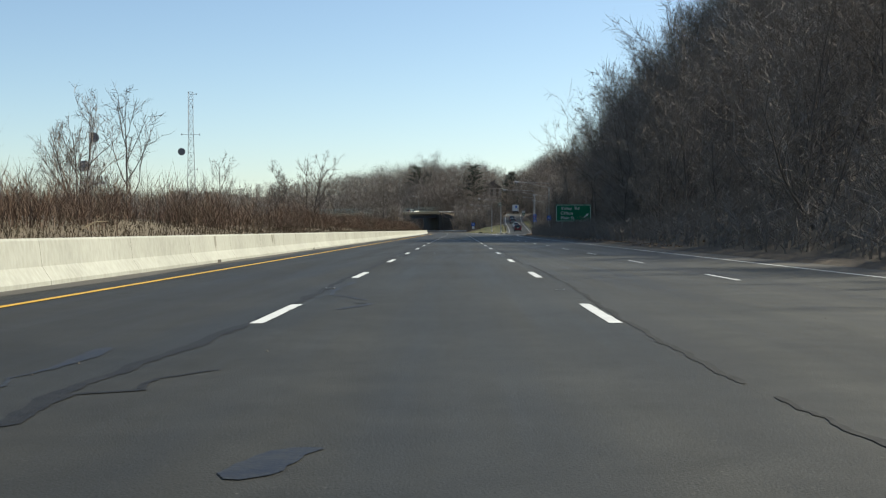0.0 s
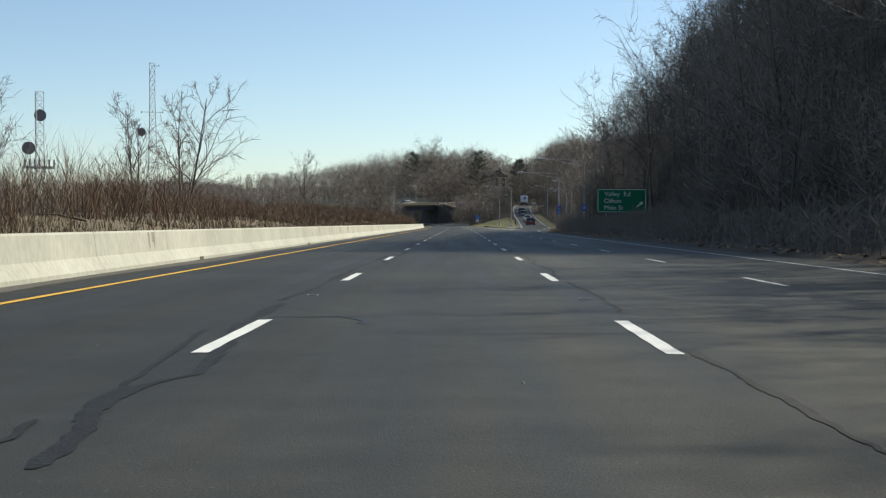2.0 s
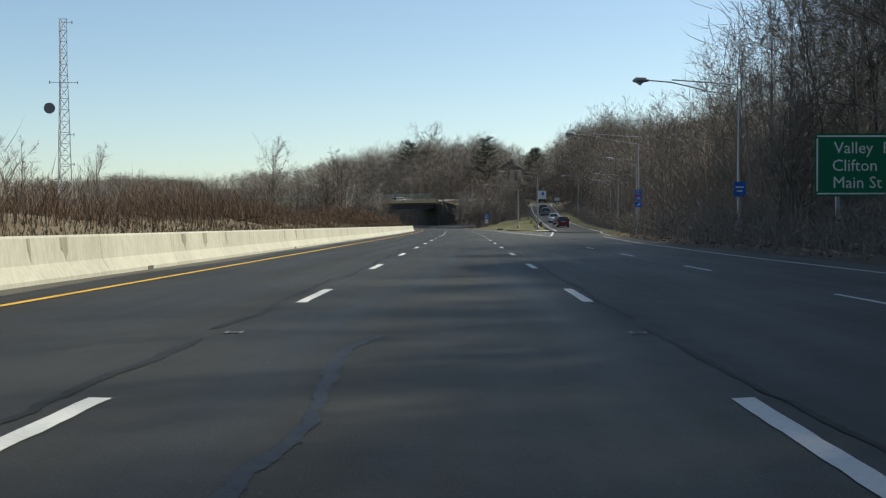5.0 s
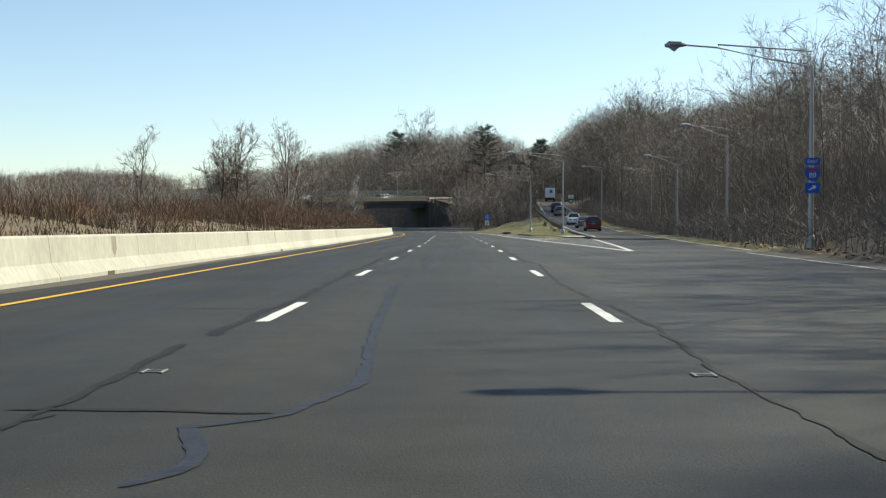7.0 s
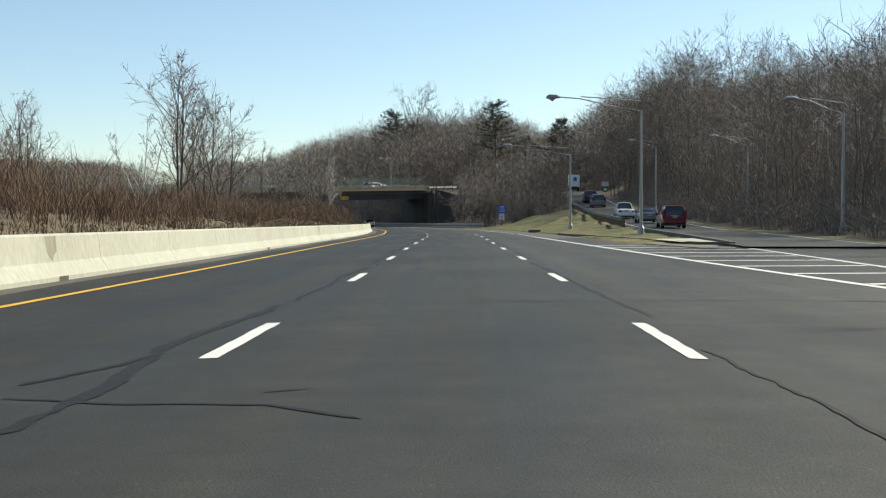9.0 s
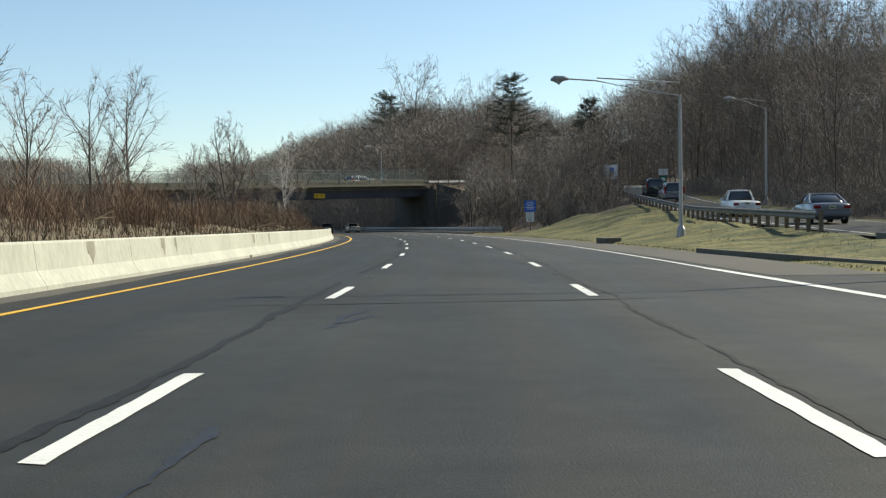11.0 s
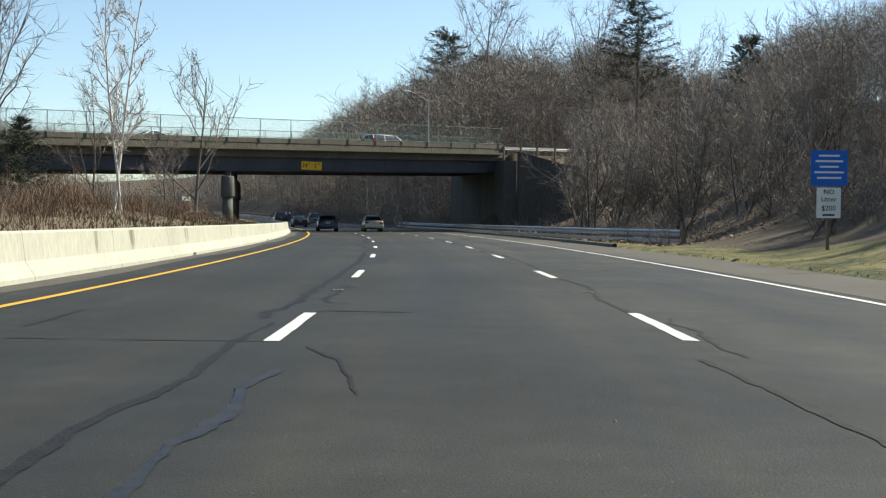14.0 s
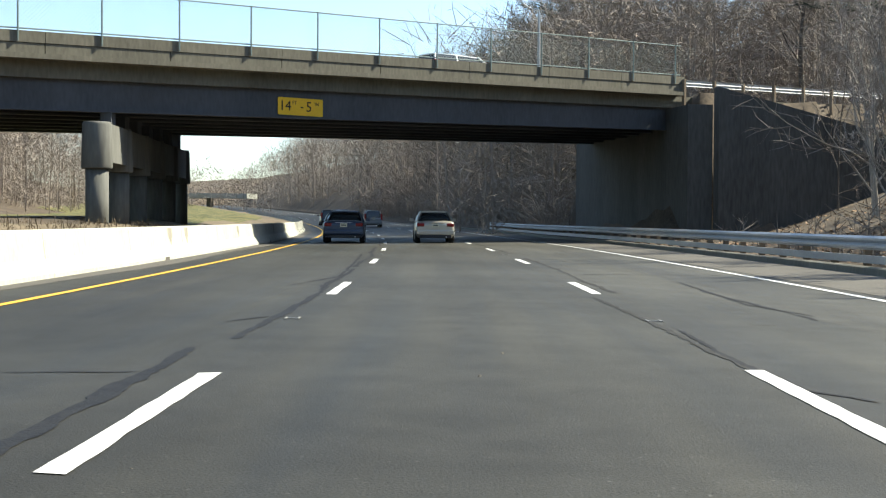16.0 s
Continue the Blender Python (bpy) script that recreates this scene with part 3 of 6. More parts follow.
class Sticks:
    """Collects tapering sticks: thick ones as tubes, thin ones as crossed slivers."""

    def __init__(self):
        self.v, self.f = [], []

    def tube(self, pts, radii, sides):
        base = len(self.v)
        turn = [(math.cos(2 * math.pi * k / sides), math.sin(2 * math.pi * k / sides)) for k in range(sides)]
        for i, p in enumerate(pts):
            d = (Vector(pts[min(i + 1, len(pts) - 1)]) - Vector(pts[max(i - 1, 0)])).normalized()
            u = d.cross(Vector((0.31, 0.95, 0.05))).normalized()
            w = d.cross(u)
            p, r = Vector(p), radii[i]
            self.v += [p + r * (c * u + s * w) for c, s in turn]
        for i in range(len(pts) - 1):
            for k in range(sides):
                a, b = base + i * sides + k, base + i * sides + (k + 1) % sides
                self.f.append((a, b, b + sides, a + sides))

    def sliver(self, pts, width, rng):
        """A thin flat twig that ends in a point."""
        pts = [Vector(p) for p in pts]
        u = Vector((rng.gauss(0, 1), rng.gauss(0, 1), rng.gauss(0, 1))).cross(pts[-1] - pts[0]).normalized() * (width / 2)
        base = len(self.v)
        n = len(pts)
        for i, p in enumerate(pts[:-1]):
            k = 1 - 0.6 * i / n
            self.v += [p - u * k, p + u * k]
        self.v.append(pts[-1])
        for i in range(n - 2):
            a = base + 2 * i
            self.f.append((a, a + 1, a + 3, a + 2))
        self.f.append((base + 2 * (n - 2), base + 2 * (n - 2) + 1, base + 2 * (n - 1)))

    def mesh(self, name, mat):
        quads = np.array([f for f in self.f if len(f) == 4], dtype=np.int32).reshape(-1, 4)
        tris = np.array([f for f in self.f if len(f) == 3], dtype=np.int32).reshape(-1, 3)
        return mesh_np(name, np.array(self.v), quads, tris, mat)


def bend(rng, p, d, length, n, wander, lift):
    """A wandering line from p along d."""
    p, d = Vector(p), Vector(d)
    pts, g = [p], rng.gauss
    for _ in range(n):
        d = (d + Vector((g(0, wander), g(0, wander), g(0, wander) + lift))).normalized()
        p = p + d * (length / n)
        pts.append(p)
    return pts, d


def tree_meshes(name, seed, h, spread=0.5, clear=0.25, limbs=9, subs=6, twigs=7, stems=1, twig_w=0.03, bark=None, twig_mat=None, lean=0.05, up=0.12, thick=0.016, full=False):
    """A bare tree: trunk mesh and crown mesh."""
    rng = random.Random(seed)
    g = lambda k: Vector((rng.gauss(0, k), rng.gauss(0, k), rng.gauss(0, k)))
    trunk, crown = Sticks(), Sticks()
    for st in range(stems):
        base = Vector((rng.gauss(0, 0.25), rng.gauss(0, 0.25), -0.4)) if stems > 1 else Vector((0, 0, -0.4))
        d0 = Vector((rng.gauss(0, 1) * lean, rng.gauss(0, 1) * lean, 1.0))
        if stems > 1:
            a = 2 * math.pi * (st + rng.random() * 0.6) / stems
            d0 = d0 + 0.22 * Vector((math.cos(a), math.sin(a), 0))
        hh = h * (1 if st == 0 else rng.uniform(0.7, 0.95))
        pts, _ = bend(rng, base, d0.normalized(), hh + 0.4, 9, 0.045, 0.03)
        r0 = hh * thick
        radii = [r0 * (1.25 if i == 0 else 1.0) * (1 - i / 9.6) + 0.012 for i in range(10)]
        trunk.tube(pts, radii, 7)
        for i in range(limbs):
            k = clear + (0.97 - clear) * ((i + rng.random()) / limbs)
            j = min(int(k * 9), 8)
            p = pts[j] + (pts[j + 1] - pts[j]) * (k * 9 - j)
            a = rng.random() * 2 * math.pi + i * 2.4
            tilt = rng.uniform(0.35, 0.9) * (1.1 - 0.5 * k)
            d = Vector((math.cos(a) * tilt, math.sin(a) * tilt, rng.uniform(0.35, 0.8)))
            shape = 0.35 + 0.75 * math.sin(math.pi * (0.12 + 0.8 * (k - clear) / (1 - clear))) if full else 1.15 - 0.75 * k
            length = hh * spread * rng.uniform(0.6, 1.05) * shape
            lp, ld = bend(rng, p, d.normalized(), length, 5, 0.13, up)
            rl = max(0.012, radii[j] * 0.45)
            trunk.tube(lp, [rl * (1 - q / 5.8) + 0.006 for q in range(6)], 5)
            for s in range(subs):
                q = 0.25 + 0.75 * (s + rng.random()) / subs
                jj = min(int(q * 5), 4)
                sp = lp[jj] + (lp[jj + 1] - lp[jj]) * (q * 5 - jj)
                sd = (lp[jj + 1] - lp[jj])
                sd = sd.normalized() + g(0.55)
                sl = length * rng.uniform(0.25, 0.5) * (1.1 - 0.4 * q)
                bp, bd = bend(rng, sp, sd.normalized(), sl, 3, 0.16, up * 0.8)
                crown.tube(bp, [max(0.004, rl * 0.4 * (1 - q2 / 3.6)) + 0.004 for q2 in range(4)], 3)
                for t in range(twigs):
                    e = rng.random()
                    jq = min(int(e * 3), 2)
                    tp = bp[jq] + (bp[jq + 1] - bp[jq]) * (e * 3 - jq)
                    td = (bp[jq + 1] - bp[jq])
                    td = td.normalized() + g(0.75)
                    tw, _ = bend(rng, tp, td.normalized(), sl * rng.uniform(0.4, 0.95), 2, 0.22, 0.08)
                    crown.sliver(tw, twig_w, rng)
    return trunk.mesh(name + "_trunk", bark or BARK), crown.mesh(name + "_crown", twig_mat or TWIG)


def tree(kind, meshes, x, y, label, scale=1.0, turn=0.0, group="", z=None, tall=1.0):
    ob = thing(kind, label, "tree", group, at=(x, y, ground_z(x, y) if z is None else z), rz=turn)
    ob.scale = (scale, scale, scale * tall)
    for nm, me in zip(("trunk", "crown"), meshes):
        c = new(nm, me)
        c.parent = ob
    return ob


def conifer_meshes(name, seed, h, spread, clear=0.2, tiers=16, per=7, droop=-0.1, ragged=0.35, fall=0.75, fuller=1.0):
    rng = random.Random(seed)
    trunk, crown = Sticks(), Sticks()
    trunk.tube([Vector((0, 0, -0.3)), Vector((0.05, 0, h * 0.5)), Vector((0, 0, h))], [h * 0.014, h * 0.009, 0.02], 7)
    for i in range(tiers):
        k = clear + (1 - clear) * i / tiers
        for j in range(per):
            a = rng.random() * 2 * math.pi
            length = spread * (1 - k) ** fall * rng.uniform(1 - ragged, 1 + ragged) + 0.3
            d = Vector((math.cos(a), math.sin(a), droop + 0.35 * k + rng.gauss(0, 0.08)))
            p = Vector((0, 0, h * (k + rng.uniform(0, 1 / tiers))))
            bp, _ = bend(rng, p, d.normalized(), length, 3, 0.08, 0.04)
            trunk.tube(bp, [0.035, 0.025, 0.015, 0.006], 3)
            for c in range(int(fuller * (20 + 34 * length / spread))):
                e = rng.uniform(0.2, 1.0)
                q = min(int(e * 3), 2)
                tp = bp[q] + (bp[q + 1] - bp[q]) * (e * 3 - q) + Vector((rng.gauss(0, 0.15), rng.gauss(0, 0.15), rng.gauss(0, 0.1)))
                td = Vector((rng.gauss(0, 1), rng.gauss(0, 1), rng.gauss(0, 0.5))) + d
                td = td.normalized() * rng.uniform(0.3, 0.7)
                crown.sliver([tp, tp + td * 0.5, tp + td], 0.07, rng)
    return trunk.mesh(name + "_trunk", BARK), crown.mesh(name + "_crown", NEEDLES)


WOOD = [tree_meshes("woodland_tree", 100 + i, 15.0 + (i % 3), 0.44 + 0.05 * (i % 3), 0.10, 16, 6, 9, twig_w=0.034, lean=0.07, up=0.05, thick=0.0048, full=True) for i in range(7)]
SMALL = [tree_meshes("roadside_tree", 200 + i, 7.0, 0.72, 0.16, 11, 6, 7, stems=1 + i % 3, twig_w=0.022, lean=0.1, thick=0.011) for i in range(6)]
SCRUB = [tree_meshes("scrub_tree", 300 + i, 5.5, 0.62, 0.08, 10, 6, 6, stems=2 + i % 3, twig_w=0.03, lean=0.2, thick=0.010) for i in range(5)]
BANK = [tree_meshes("bank_tree", 400 + i, 7.0, 0.7, 0.12, 13, 6, 8, stems=2 + i % 2, twig_w=0.022, bark=SUNLIT_BARK, twig_mat=SUNLIT_TWIG, lean=0.12, thick=0.010) for i in range(4)]

rw = random.Random(11)


def crown_limit(x, y):
    """How high the wood's edge rises above the highway: lower close to it, with a saddle where the crossing road runs."""
    if y >= 465:
        u = (x + 1) / (y - 328)
        return 1 + (y - 328) * curve_at([(-0.3, 0.07), (-0.19, 0.06), (-0.155, 0.08), (-0.11, 0.1), (-0.05, 0.12), (-0.009, 0.115), (0.018, 0.128), (0.06, 0.115), (0.077, 0.102), (0.11, 0.105), (0.131, 0.122), (0.16, 0.145), (0.2, 0.17)], u)
    if x < 0:
        return 99.0
    return 1.0 + (min(x, 24) + (0.6 * max(x - 24, 0) if y > 215 else max(x - 24, 0))) * curve_at([(50, 0.7), (64, 0.9), (86, 0.92), (92, 0.7), (104, 0.7), (110, 1.06), (143, 1.06), (165, 0.98), (192, 0.96), (208, 0.92), (225, 0.73), (238, 0.64), (265, 0.6), (300, 0.56), (350, 0.6), (400, 0.76), (430, 1.0), (465, 1.05)], y)


def hill_tree(x, y, scale, label="tall bare grey-brown woodland tree on the slope"):
    scale = min(scale, (crown_limit(x, y) - ground_z(x, y)) / 22)
    if scale < 0.2 or (95 < y < 184 and x < 0.106 * y + 2.2):
        return
    tree("woodland_tree", WOOD[rw.randrange(7)], x, y, label, scale * rw.uniform(0.85, 1.15), rw.uniform(0, 360), "hillside trees", tall=rw.uniform(0.92, 1.12))


# the wooded slope beside the straight, its front rows
for i in range(96):
    y = 62 + i * 1.42 + rw.uniform(-1, 1)
    if y < 192:
        o = 13.5 + abs(rw.gauss(0, 1)) * 7.5
        if y < 75:
            o += 8
        hill_tree(xc(y) + o, y, curve_at([(60, 0.8), (95, 1.05), (150, 1.15), (192, 0.95)], y))
for i in range(34):
    x, y = 14 + rw.random() * 18, 27 + rw.random() * 40
    sc = max(0.3, (0.85 * (x - 4) - ground_z(x, y)) / 17)
    hill_tree(x, y, min(sc, 1.0))
for i in range(44):
    y = 40 + i * 3.5 + rw.uniform(-1, 1)
    x = 12.8 + rw.random() * 6
    if 100 < y < 184 and x < 0.106 * y + 1.6:
        continue
    tree("scrub_tree", SCRUB[rw.randrange(5)], x, y, "tangled bare scrub tree at the foot of the wooded slope", rw.uniform(0.6, 1.15), rw.uniform(0, 360), "edge scrub")
for i in range(46):
    y = 186 + rw.random() * 44
    hill_tree(right_edge(y) + xc(y) + 6.5 + rw.random() * 26, y, 1.0)
# right of the exit ramp
for i in range(86):
    y = 194 + i * 2.9 + rw.uniform(-1.4, 1.4)
    e = (right_edge(y) + xc(y)) if y < 292 else curve_at(RAMP_X, y) + 3.5
    hill_tree(e + (7.5 if y < 245 else 4.0) + abs(rw.gauss(0, 1)) * 8, y, curve_at([(190, 0.85), (260, 0.72), (380, 0.85), (450, 1.1)], y))
for i in range(26):
    y = 418 + i * 1.8 + rw.uniform(-1, 1)
    x = curve_at(RAMP_X, y) + 4.5 + rw.random() * 11
    tree("woodland_tree", WOOD[rw.randrange(7)], x, y, "tall slender bare tree above the exit ramp", (0.84 * (x + 1) - ground_z(x, y)) / 20.0, rw.uniform(0, 360), "hillside trees")
for i in range(26):
    y = 399 + rw.random() * 34
    x = xc(y) + 11.5 + (curve_at(RAMP_X, y) - 4.5 - xc(y) - 11.5) * (0.3 + 0.7 * rw.random())
    tree("scrub_tree", SCRUB[rw.randrange(5)], x, y, "low bare scrub at the head of the grassy bank", rw.uniform(0.35, 0.7), rw.uniform(0, 360), "bank trees")
# the bank between highway and ramp before the bridge
for i in range(22):
    y = 431 + rw.random() ** 0.8 * 34
    lo, hi = xc(y) + 12.5, curve_at(RAMP_X, y) - 4.0
    x = lo + (hi - lo) * rw.random()
    tree("scrub_tree", SCRUB[rw.randrange(5)], x, y, "tangled bare scrub tree on the bank by the bridge", rw.uniform(0.7, 1.25), rw.uniform(0, 360), "bank trees")
for i in range(13):
    y = 449 + i * 2.2 + rw.uniform(-1, 1)
    x = xc(y) + rw.uniform(15.5, 18) + 11 * rw.random() ** 1.5
    tree("bank_tree", BANK[i % 4], x, y, "bare tree with sunlit-toned pale branches on the bank before the overpass", rw.uniform(0.75, 1.2), rw.uniform(0, 360), "bank trees")
for x, y, sc in ((6.2, 432, 0.75), (8.4, 436, 0.85), (11.4, 440, 0.9)):
    tree("bank_tree", BANK[int(x) % 4], x, y, "forked bare tree in a sunlit pale tone above the guard rail", sc, x * 83, "bank trees")
for i in range(12):
    y = 466 + i * 1.6 + rw.uniform(-1, 1)
    hill_tree(xc(y) + rw.uniform(18, 34), y, 0.62, "slender bare tree on the bank by the bridge")
# past the bridge
for i in range(70):
    y = 512 + rw.random() * 95
    p = road(y, 13 + rw.random() ** 1.3 * 34)
    q = p - B0
    if -2 < q.dot(BN) < B_WIDTH + 2:
        continue
    hill_tree(p.x, p.y, curve_at([(500, 0.9), (560, 1.2), (610, 1.3)], y), "tall bare woodland tree on the hill behind the overpass")
for i in range(26):
    y = 560 + rw.random() * 90
    p = road(y, -30 - rw.random() * 45)
    hill_tree(p.x, p.y, 0.75, "bare tree beside the far carriageway")


# the deeper woods, one mass
def woods(name, places, label, seed, lo=0.9, hi=1.2, twigs=150, w=0.05):
    """Many simple bare trees with rounded crowns as one mesh."""
    rng = np.random.default_rng(seed)
    lots = []
    n = len(places)
    b = np.array([(x, y, ground_z(x, y) - 0.4) for x, y in places])
    h = rng.uniform(lo, hi, n) * 15
    h = np.maximum(3.0, np.minimum(h, [crown_limit(x, y) * rng.uniform(0.9, 1.04) - q for (x, y), q in zip(places, b[:, 2])]))
    h = h * 0.95
    top = b + np.stack([rng.normal(size=n) * 0.6, rng.normal(size=n) * 0.6, h], 1)
    for turn in range(2):
        lots.append(sliver_arrays(b, (b + top) / 2 + rng.normal(size=(n, 3)) * 0.15, top, 0.10, rng))
    ix = np.repeat(np.arange(n), twigs)
    m = len(ix)
    k = np.where(rng.random(m) < 0.76, 0.32 + 0.68 * rng.beta(2.0, 1.7, m), rng.uniform(0.03, 0.4, m))
    a = rng.random(m) * 6.283
    wide = rng.uniform(0.17, 0.27, n)[ix] * h[ix]
    r = wide * np.sqrt(np.maximum(0.04, 1 - ((k - 0.62) / 0.42) ** 2)) * np.sqrt(rng.random(m)) * 0.85
    out = np.stack([np.cos(a), np.sin(a), 0 * a], 1)
    s = b[ix] + (top - b)[ix] * (k * 0.93)[:, None] + out * r[:, None]
    d = out * rng.uniform(0.2, 0.9, m)[:, None] + np.stack([0 * a, 0 * a, rng.uniform(-0.05, 0.9, m)], 1) + rng.normal(size=(m, 3)) * 0.55
    d *= (rng.uniform(0.06, 0.14, m) * h[ix])[:, None]
    lots.append(sliver_arrays(s, s + d * 0.5 + rng.normal(size=(m, 3)) * 0.1, s + d, w, rng))
    ob = new(name, mesh_np(name, *joined(lots), TWIG))
    return tagged(ob, label, "woodland", kind="stuff")


places = []
for i in range(110):
    y = 30 + rw.random() * 40
    places.append((31 + rw.random() * 35, y))
for i in range(520):
    y = 70 + rw.random() * 125
    x = 18 + rw.random() * 42
    if not (95 < y < 184 and x < 0.106 * y + 2.2):
        places.append((x, y))
# mostly unseen trees added up the slope to keep sun off the road
deep = []
for i in range(230):
    y = 106 + rw.random() * 98
    deep.append((40 + rw.random() * 62, y))
for i in range(480):
    y = 195 + rw.random() * 260
    places.append((curve_at(RAMP_X, y) + 9 + rw.random() ** 1.3 * 52, y))
past = []
for i in range(520):
    y = 440 + rw.random() * 200
    (places if y < 500 else past).append((curve_at([(440, 26), (470, 29), (510, 34), (560, 20), (640, -20)], y) + rw.random() ** 1.2 * 70, y))
for i in range(420):
    y = 508 + rw.random() * 150
    p = road(y, 11.5 + rw.random() ** 1.4 * 55)
    if (p - B0).dot(BN) > B_WIDTH + 3:
        past.append((p.x, p.y))
for i in range(260):
    y = 520 + rw.random() * 130
    p = road(y, -46 - rw.random() * 60)
    past.append((p.x, p.y))
for i in range(260):
    y = 630 + rw.random() * 190
    p = road(y, 11 + rw.random() ** 1.4 * 60)
    past.append((p.x, p.y))
for i in range(220):
    y = 515 + rw.random() * 120
    p = road(y, -44 - rw.random() * 40)
    past.append((p.x, p.y))
for i in range(200):
    y = 572 + rw.random() * 125
    p = road(y, -37 - rw.random() * 34)
    past.append((p.x, p.y))
for i in range(130):
    past.append((-24 + rw.random() * 34, 507 + rw.random() * 60))
for i in range(150):
    past.append((20 + rw.random() * 55, 503 + rw.random() * 45))
woods("hillside_woods", places, "dense bare brown woods on the hillside", 5, 0.9, 1.2, 170, 0.042)
woods("woods_past_overpass", past, "dense dark bare woods along the highway past the overpass", 15, 1.0, 1.5, 190, 0.06)
woods("upper_hillside_woods", deep, "mostly unseen bare woods added high on the steep hillside to shade the road", 7, 0.9, 1.2, 110, 0.085)
far = []
for i in range(420):
    y = 640 + rw.random() * 500
    x = xc(y) + (25 + rw.random() * 240 if rw.random() < 0.7 else -110 - rw.random() * 160)
    far.append((x, y))
for i in range(200):
    y = 250 + rw.random() * 500
    far.append((xc(y) - 150 - rw.random() * 200, y))
for i in range(560):
    y = 690 + rw.random() * 340
    far.append((-9 - 0.34 * (y - 422) + rw.uniform(-110, 100), y))
woods("far_woods", far, "distant bare grey-brown woods", 6, 0.7, 1.1, 80, 0.12)

# trees on the median bank: place, height scale, mesh
for x, y, sc, k, lab in (
    (-19, 290, 0.62, 2, "bare spreading tree behind the brush"), (-22, 297, 0.7, 4, "bare multi-stemmed tree behind the brush"), (-17.0, 57, 0.5, 1, "bare multi-stemmed tree in the brush"), (-29.5, 100, 1.3, 2, "bare spreading tree in the brush"), (-27.8, 107, 1.4, 0, "bare young tree in the brush"),
    (-12.8, 113, 0.8, 1, "bare tree with fine upright branches in the brush"), (-15.4, 113.5, 0.7, 4, "bare multi-stemmed tree in the brush"), (-19.5, 104, 0.7, 3, "small bare tree in the brush"),
    (-21, 150, 0.75, 2, "small bare tree in the brush"), (-26, 205, 0.62, 1, "small bare tree above the brush"), (-24, 215, 0.6, 0, "small bare tree above the brush"),
    (-20, 262, 0.7, 4, "small bare tree behind the barrier"),
    (-17.2, 312, 1.15, 3, "tall bare tree in a row on the median"), (-18.8, 319, 1.3, 0, "tall bare tree in a row on the median"), (-17.0, 324, 1.1, 1, "tall bare tree in a row on the median"),
    (-19.5, 331, 1.15, 2, "tall bare tree in a row on the median"), (-17.5, 345, 0.78, 3, "bare tree with crooked limbs on the median"), (-23, 352, 0.9, 4, "bare tree on the median"),
    (-24.5, 371, 0.75, 5, "bare broad tree on the median"), (-27, 380, 0.8, 1, "bare tree on the median"), (-30, 392, 0.75, 4, "bare tree on the median"),
    (-15.4, 366, 0.8, 2, "bare crooked tree close behind the barrier"), (-18.6, 384, 0.92, 2, "bare crooked tree close behind the barrier"), (-23.5, 393, 0.8, 5, "bare broad tree on the median"), (-20.1, 427.8, 0.98, 0, "bare branching tree by the barrier before the bridge"), (-21.6, 418, 0.62, 3, "thin bare sapling before the bridge"), (-24, 436, 0.6, 3, "thin bare sapling before the bridge"), (-25, 441, 0.62, 0, "thin bare sapling before the bridge"),
):
    tree("roadside_tree", SMALL[k], x, y, lab, sc, (x * 37) % 360, "median trees")
BROAD = tree_meshes("roadside_tree", 611, 5.0, 0.62, 0.12, 15, 7, 9, stems=3, twig_w=0.018, lean=0.12, thick=0.012)
tree("roadside_tree", BROAD, -13.6, 257.0, "broad bare multi-stemmed tree behind the barrier", 1.2, 140, "median trees", tall=0.82)
birch = tree_meshes("birch_tree", 77, 9.0, 0.30, 0.2, 18, 6, 8, stems=2, twig_w=0.017, bark=BIRCH, twig_mat=material("birch_twigs", (0.44, 0.38, 0.34), 0.85), lean=0.03, thick=0.006)
tree("birch_tree", birch, -19.5, 414.2, "pale-barked slender birch tree beside the bridge", 1.0, 40)
birch2 = tree_meshes("birch_tree", 78, 8.0, 0.28, 0.15, 12, 5, 6, stems=3, twig_w=0.02, bark=BIRCH, lean=0.08, thick=0.008)
tree("birch_tree", birch2, -15.5, 296, "pale-barked bare birch tree in the brush", 0.66, 10)

# conifers on the hill behind the bridge
pine = conifer_meshes("pine_tree", 1, 17, 5.4, 0.35, 13, 7, 0.0, 0.45, 0.5, 1.7)
cedar = conifer_meshes("cedar_tree", 2, 10, 4.6, 0.02, 20, 7, 0.25, 0.25)
oak = tree_meshes("oak_tree", 55, 21, 0.46, 0.28, 18, 7, 8, twig_w=0.05, lean=0.05, full=True)
for x, y, me, top, nm, lab in (
    (6.5, 509, pine, 26.5, "pine_tree", "dark green pine tree above the bare hillside trees"), (-18, 552.5, pine, 28.1, "pine_tree", "ragged dark green pine tree behind the overpass"),
    (-13.0, 556, pine, 25.5, "pine_tree", "dark green pine tree behind the overpass"), (22.6, 534, cedar, 24.6, "cedar_tree", "dark pointed evergreen tree on the hilltop"),
    (-11.4, 541, oak, 29, "oak_tree", "large bare oak tree on the hill behind the overpass"), (-4, 560, oak, 27, "oak_tree", "large bare oak tree on the hill behind the overpass"), (2.5, 518, oak, 24.5, "oak_tree", "large bare tree beside the pine"), (-52, 478, oak, 20.5, "oak_tree", "large spreading bare tree behind the overpass fence"),
):
    h = {"pine_tree": 17, "cedar_tree": 10, "oak_tree": 21}[nm]
    g = ground_z(x, y)
    sc = max(0.6, (top - g) / h)
    tree(nm, me, x, y, lab, sc, (x * 51) % 360)


tree("evergreen_shrub", cedar, -29.7, 430, "dark evergreen shrub in the brush before the overpass", 0.46, 20)

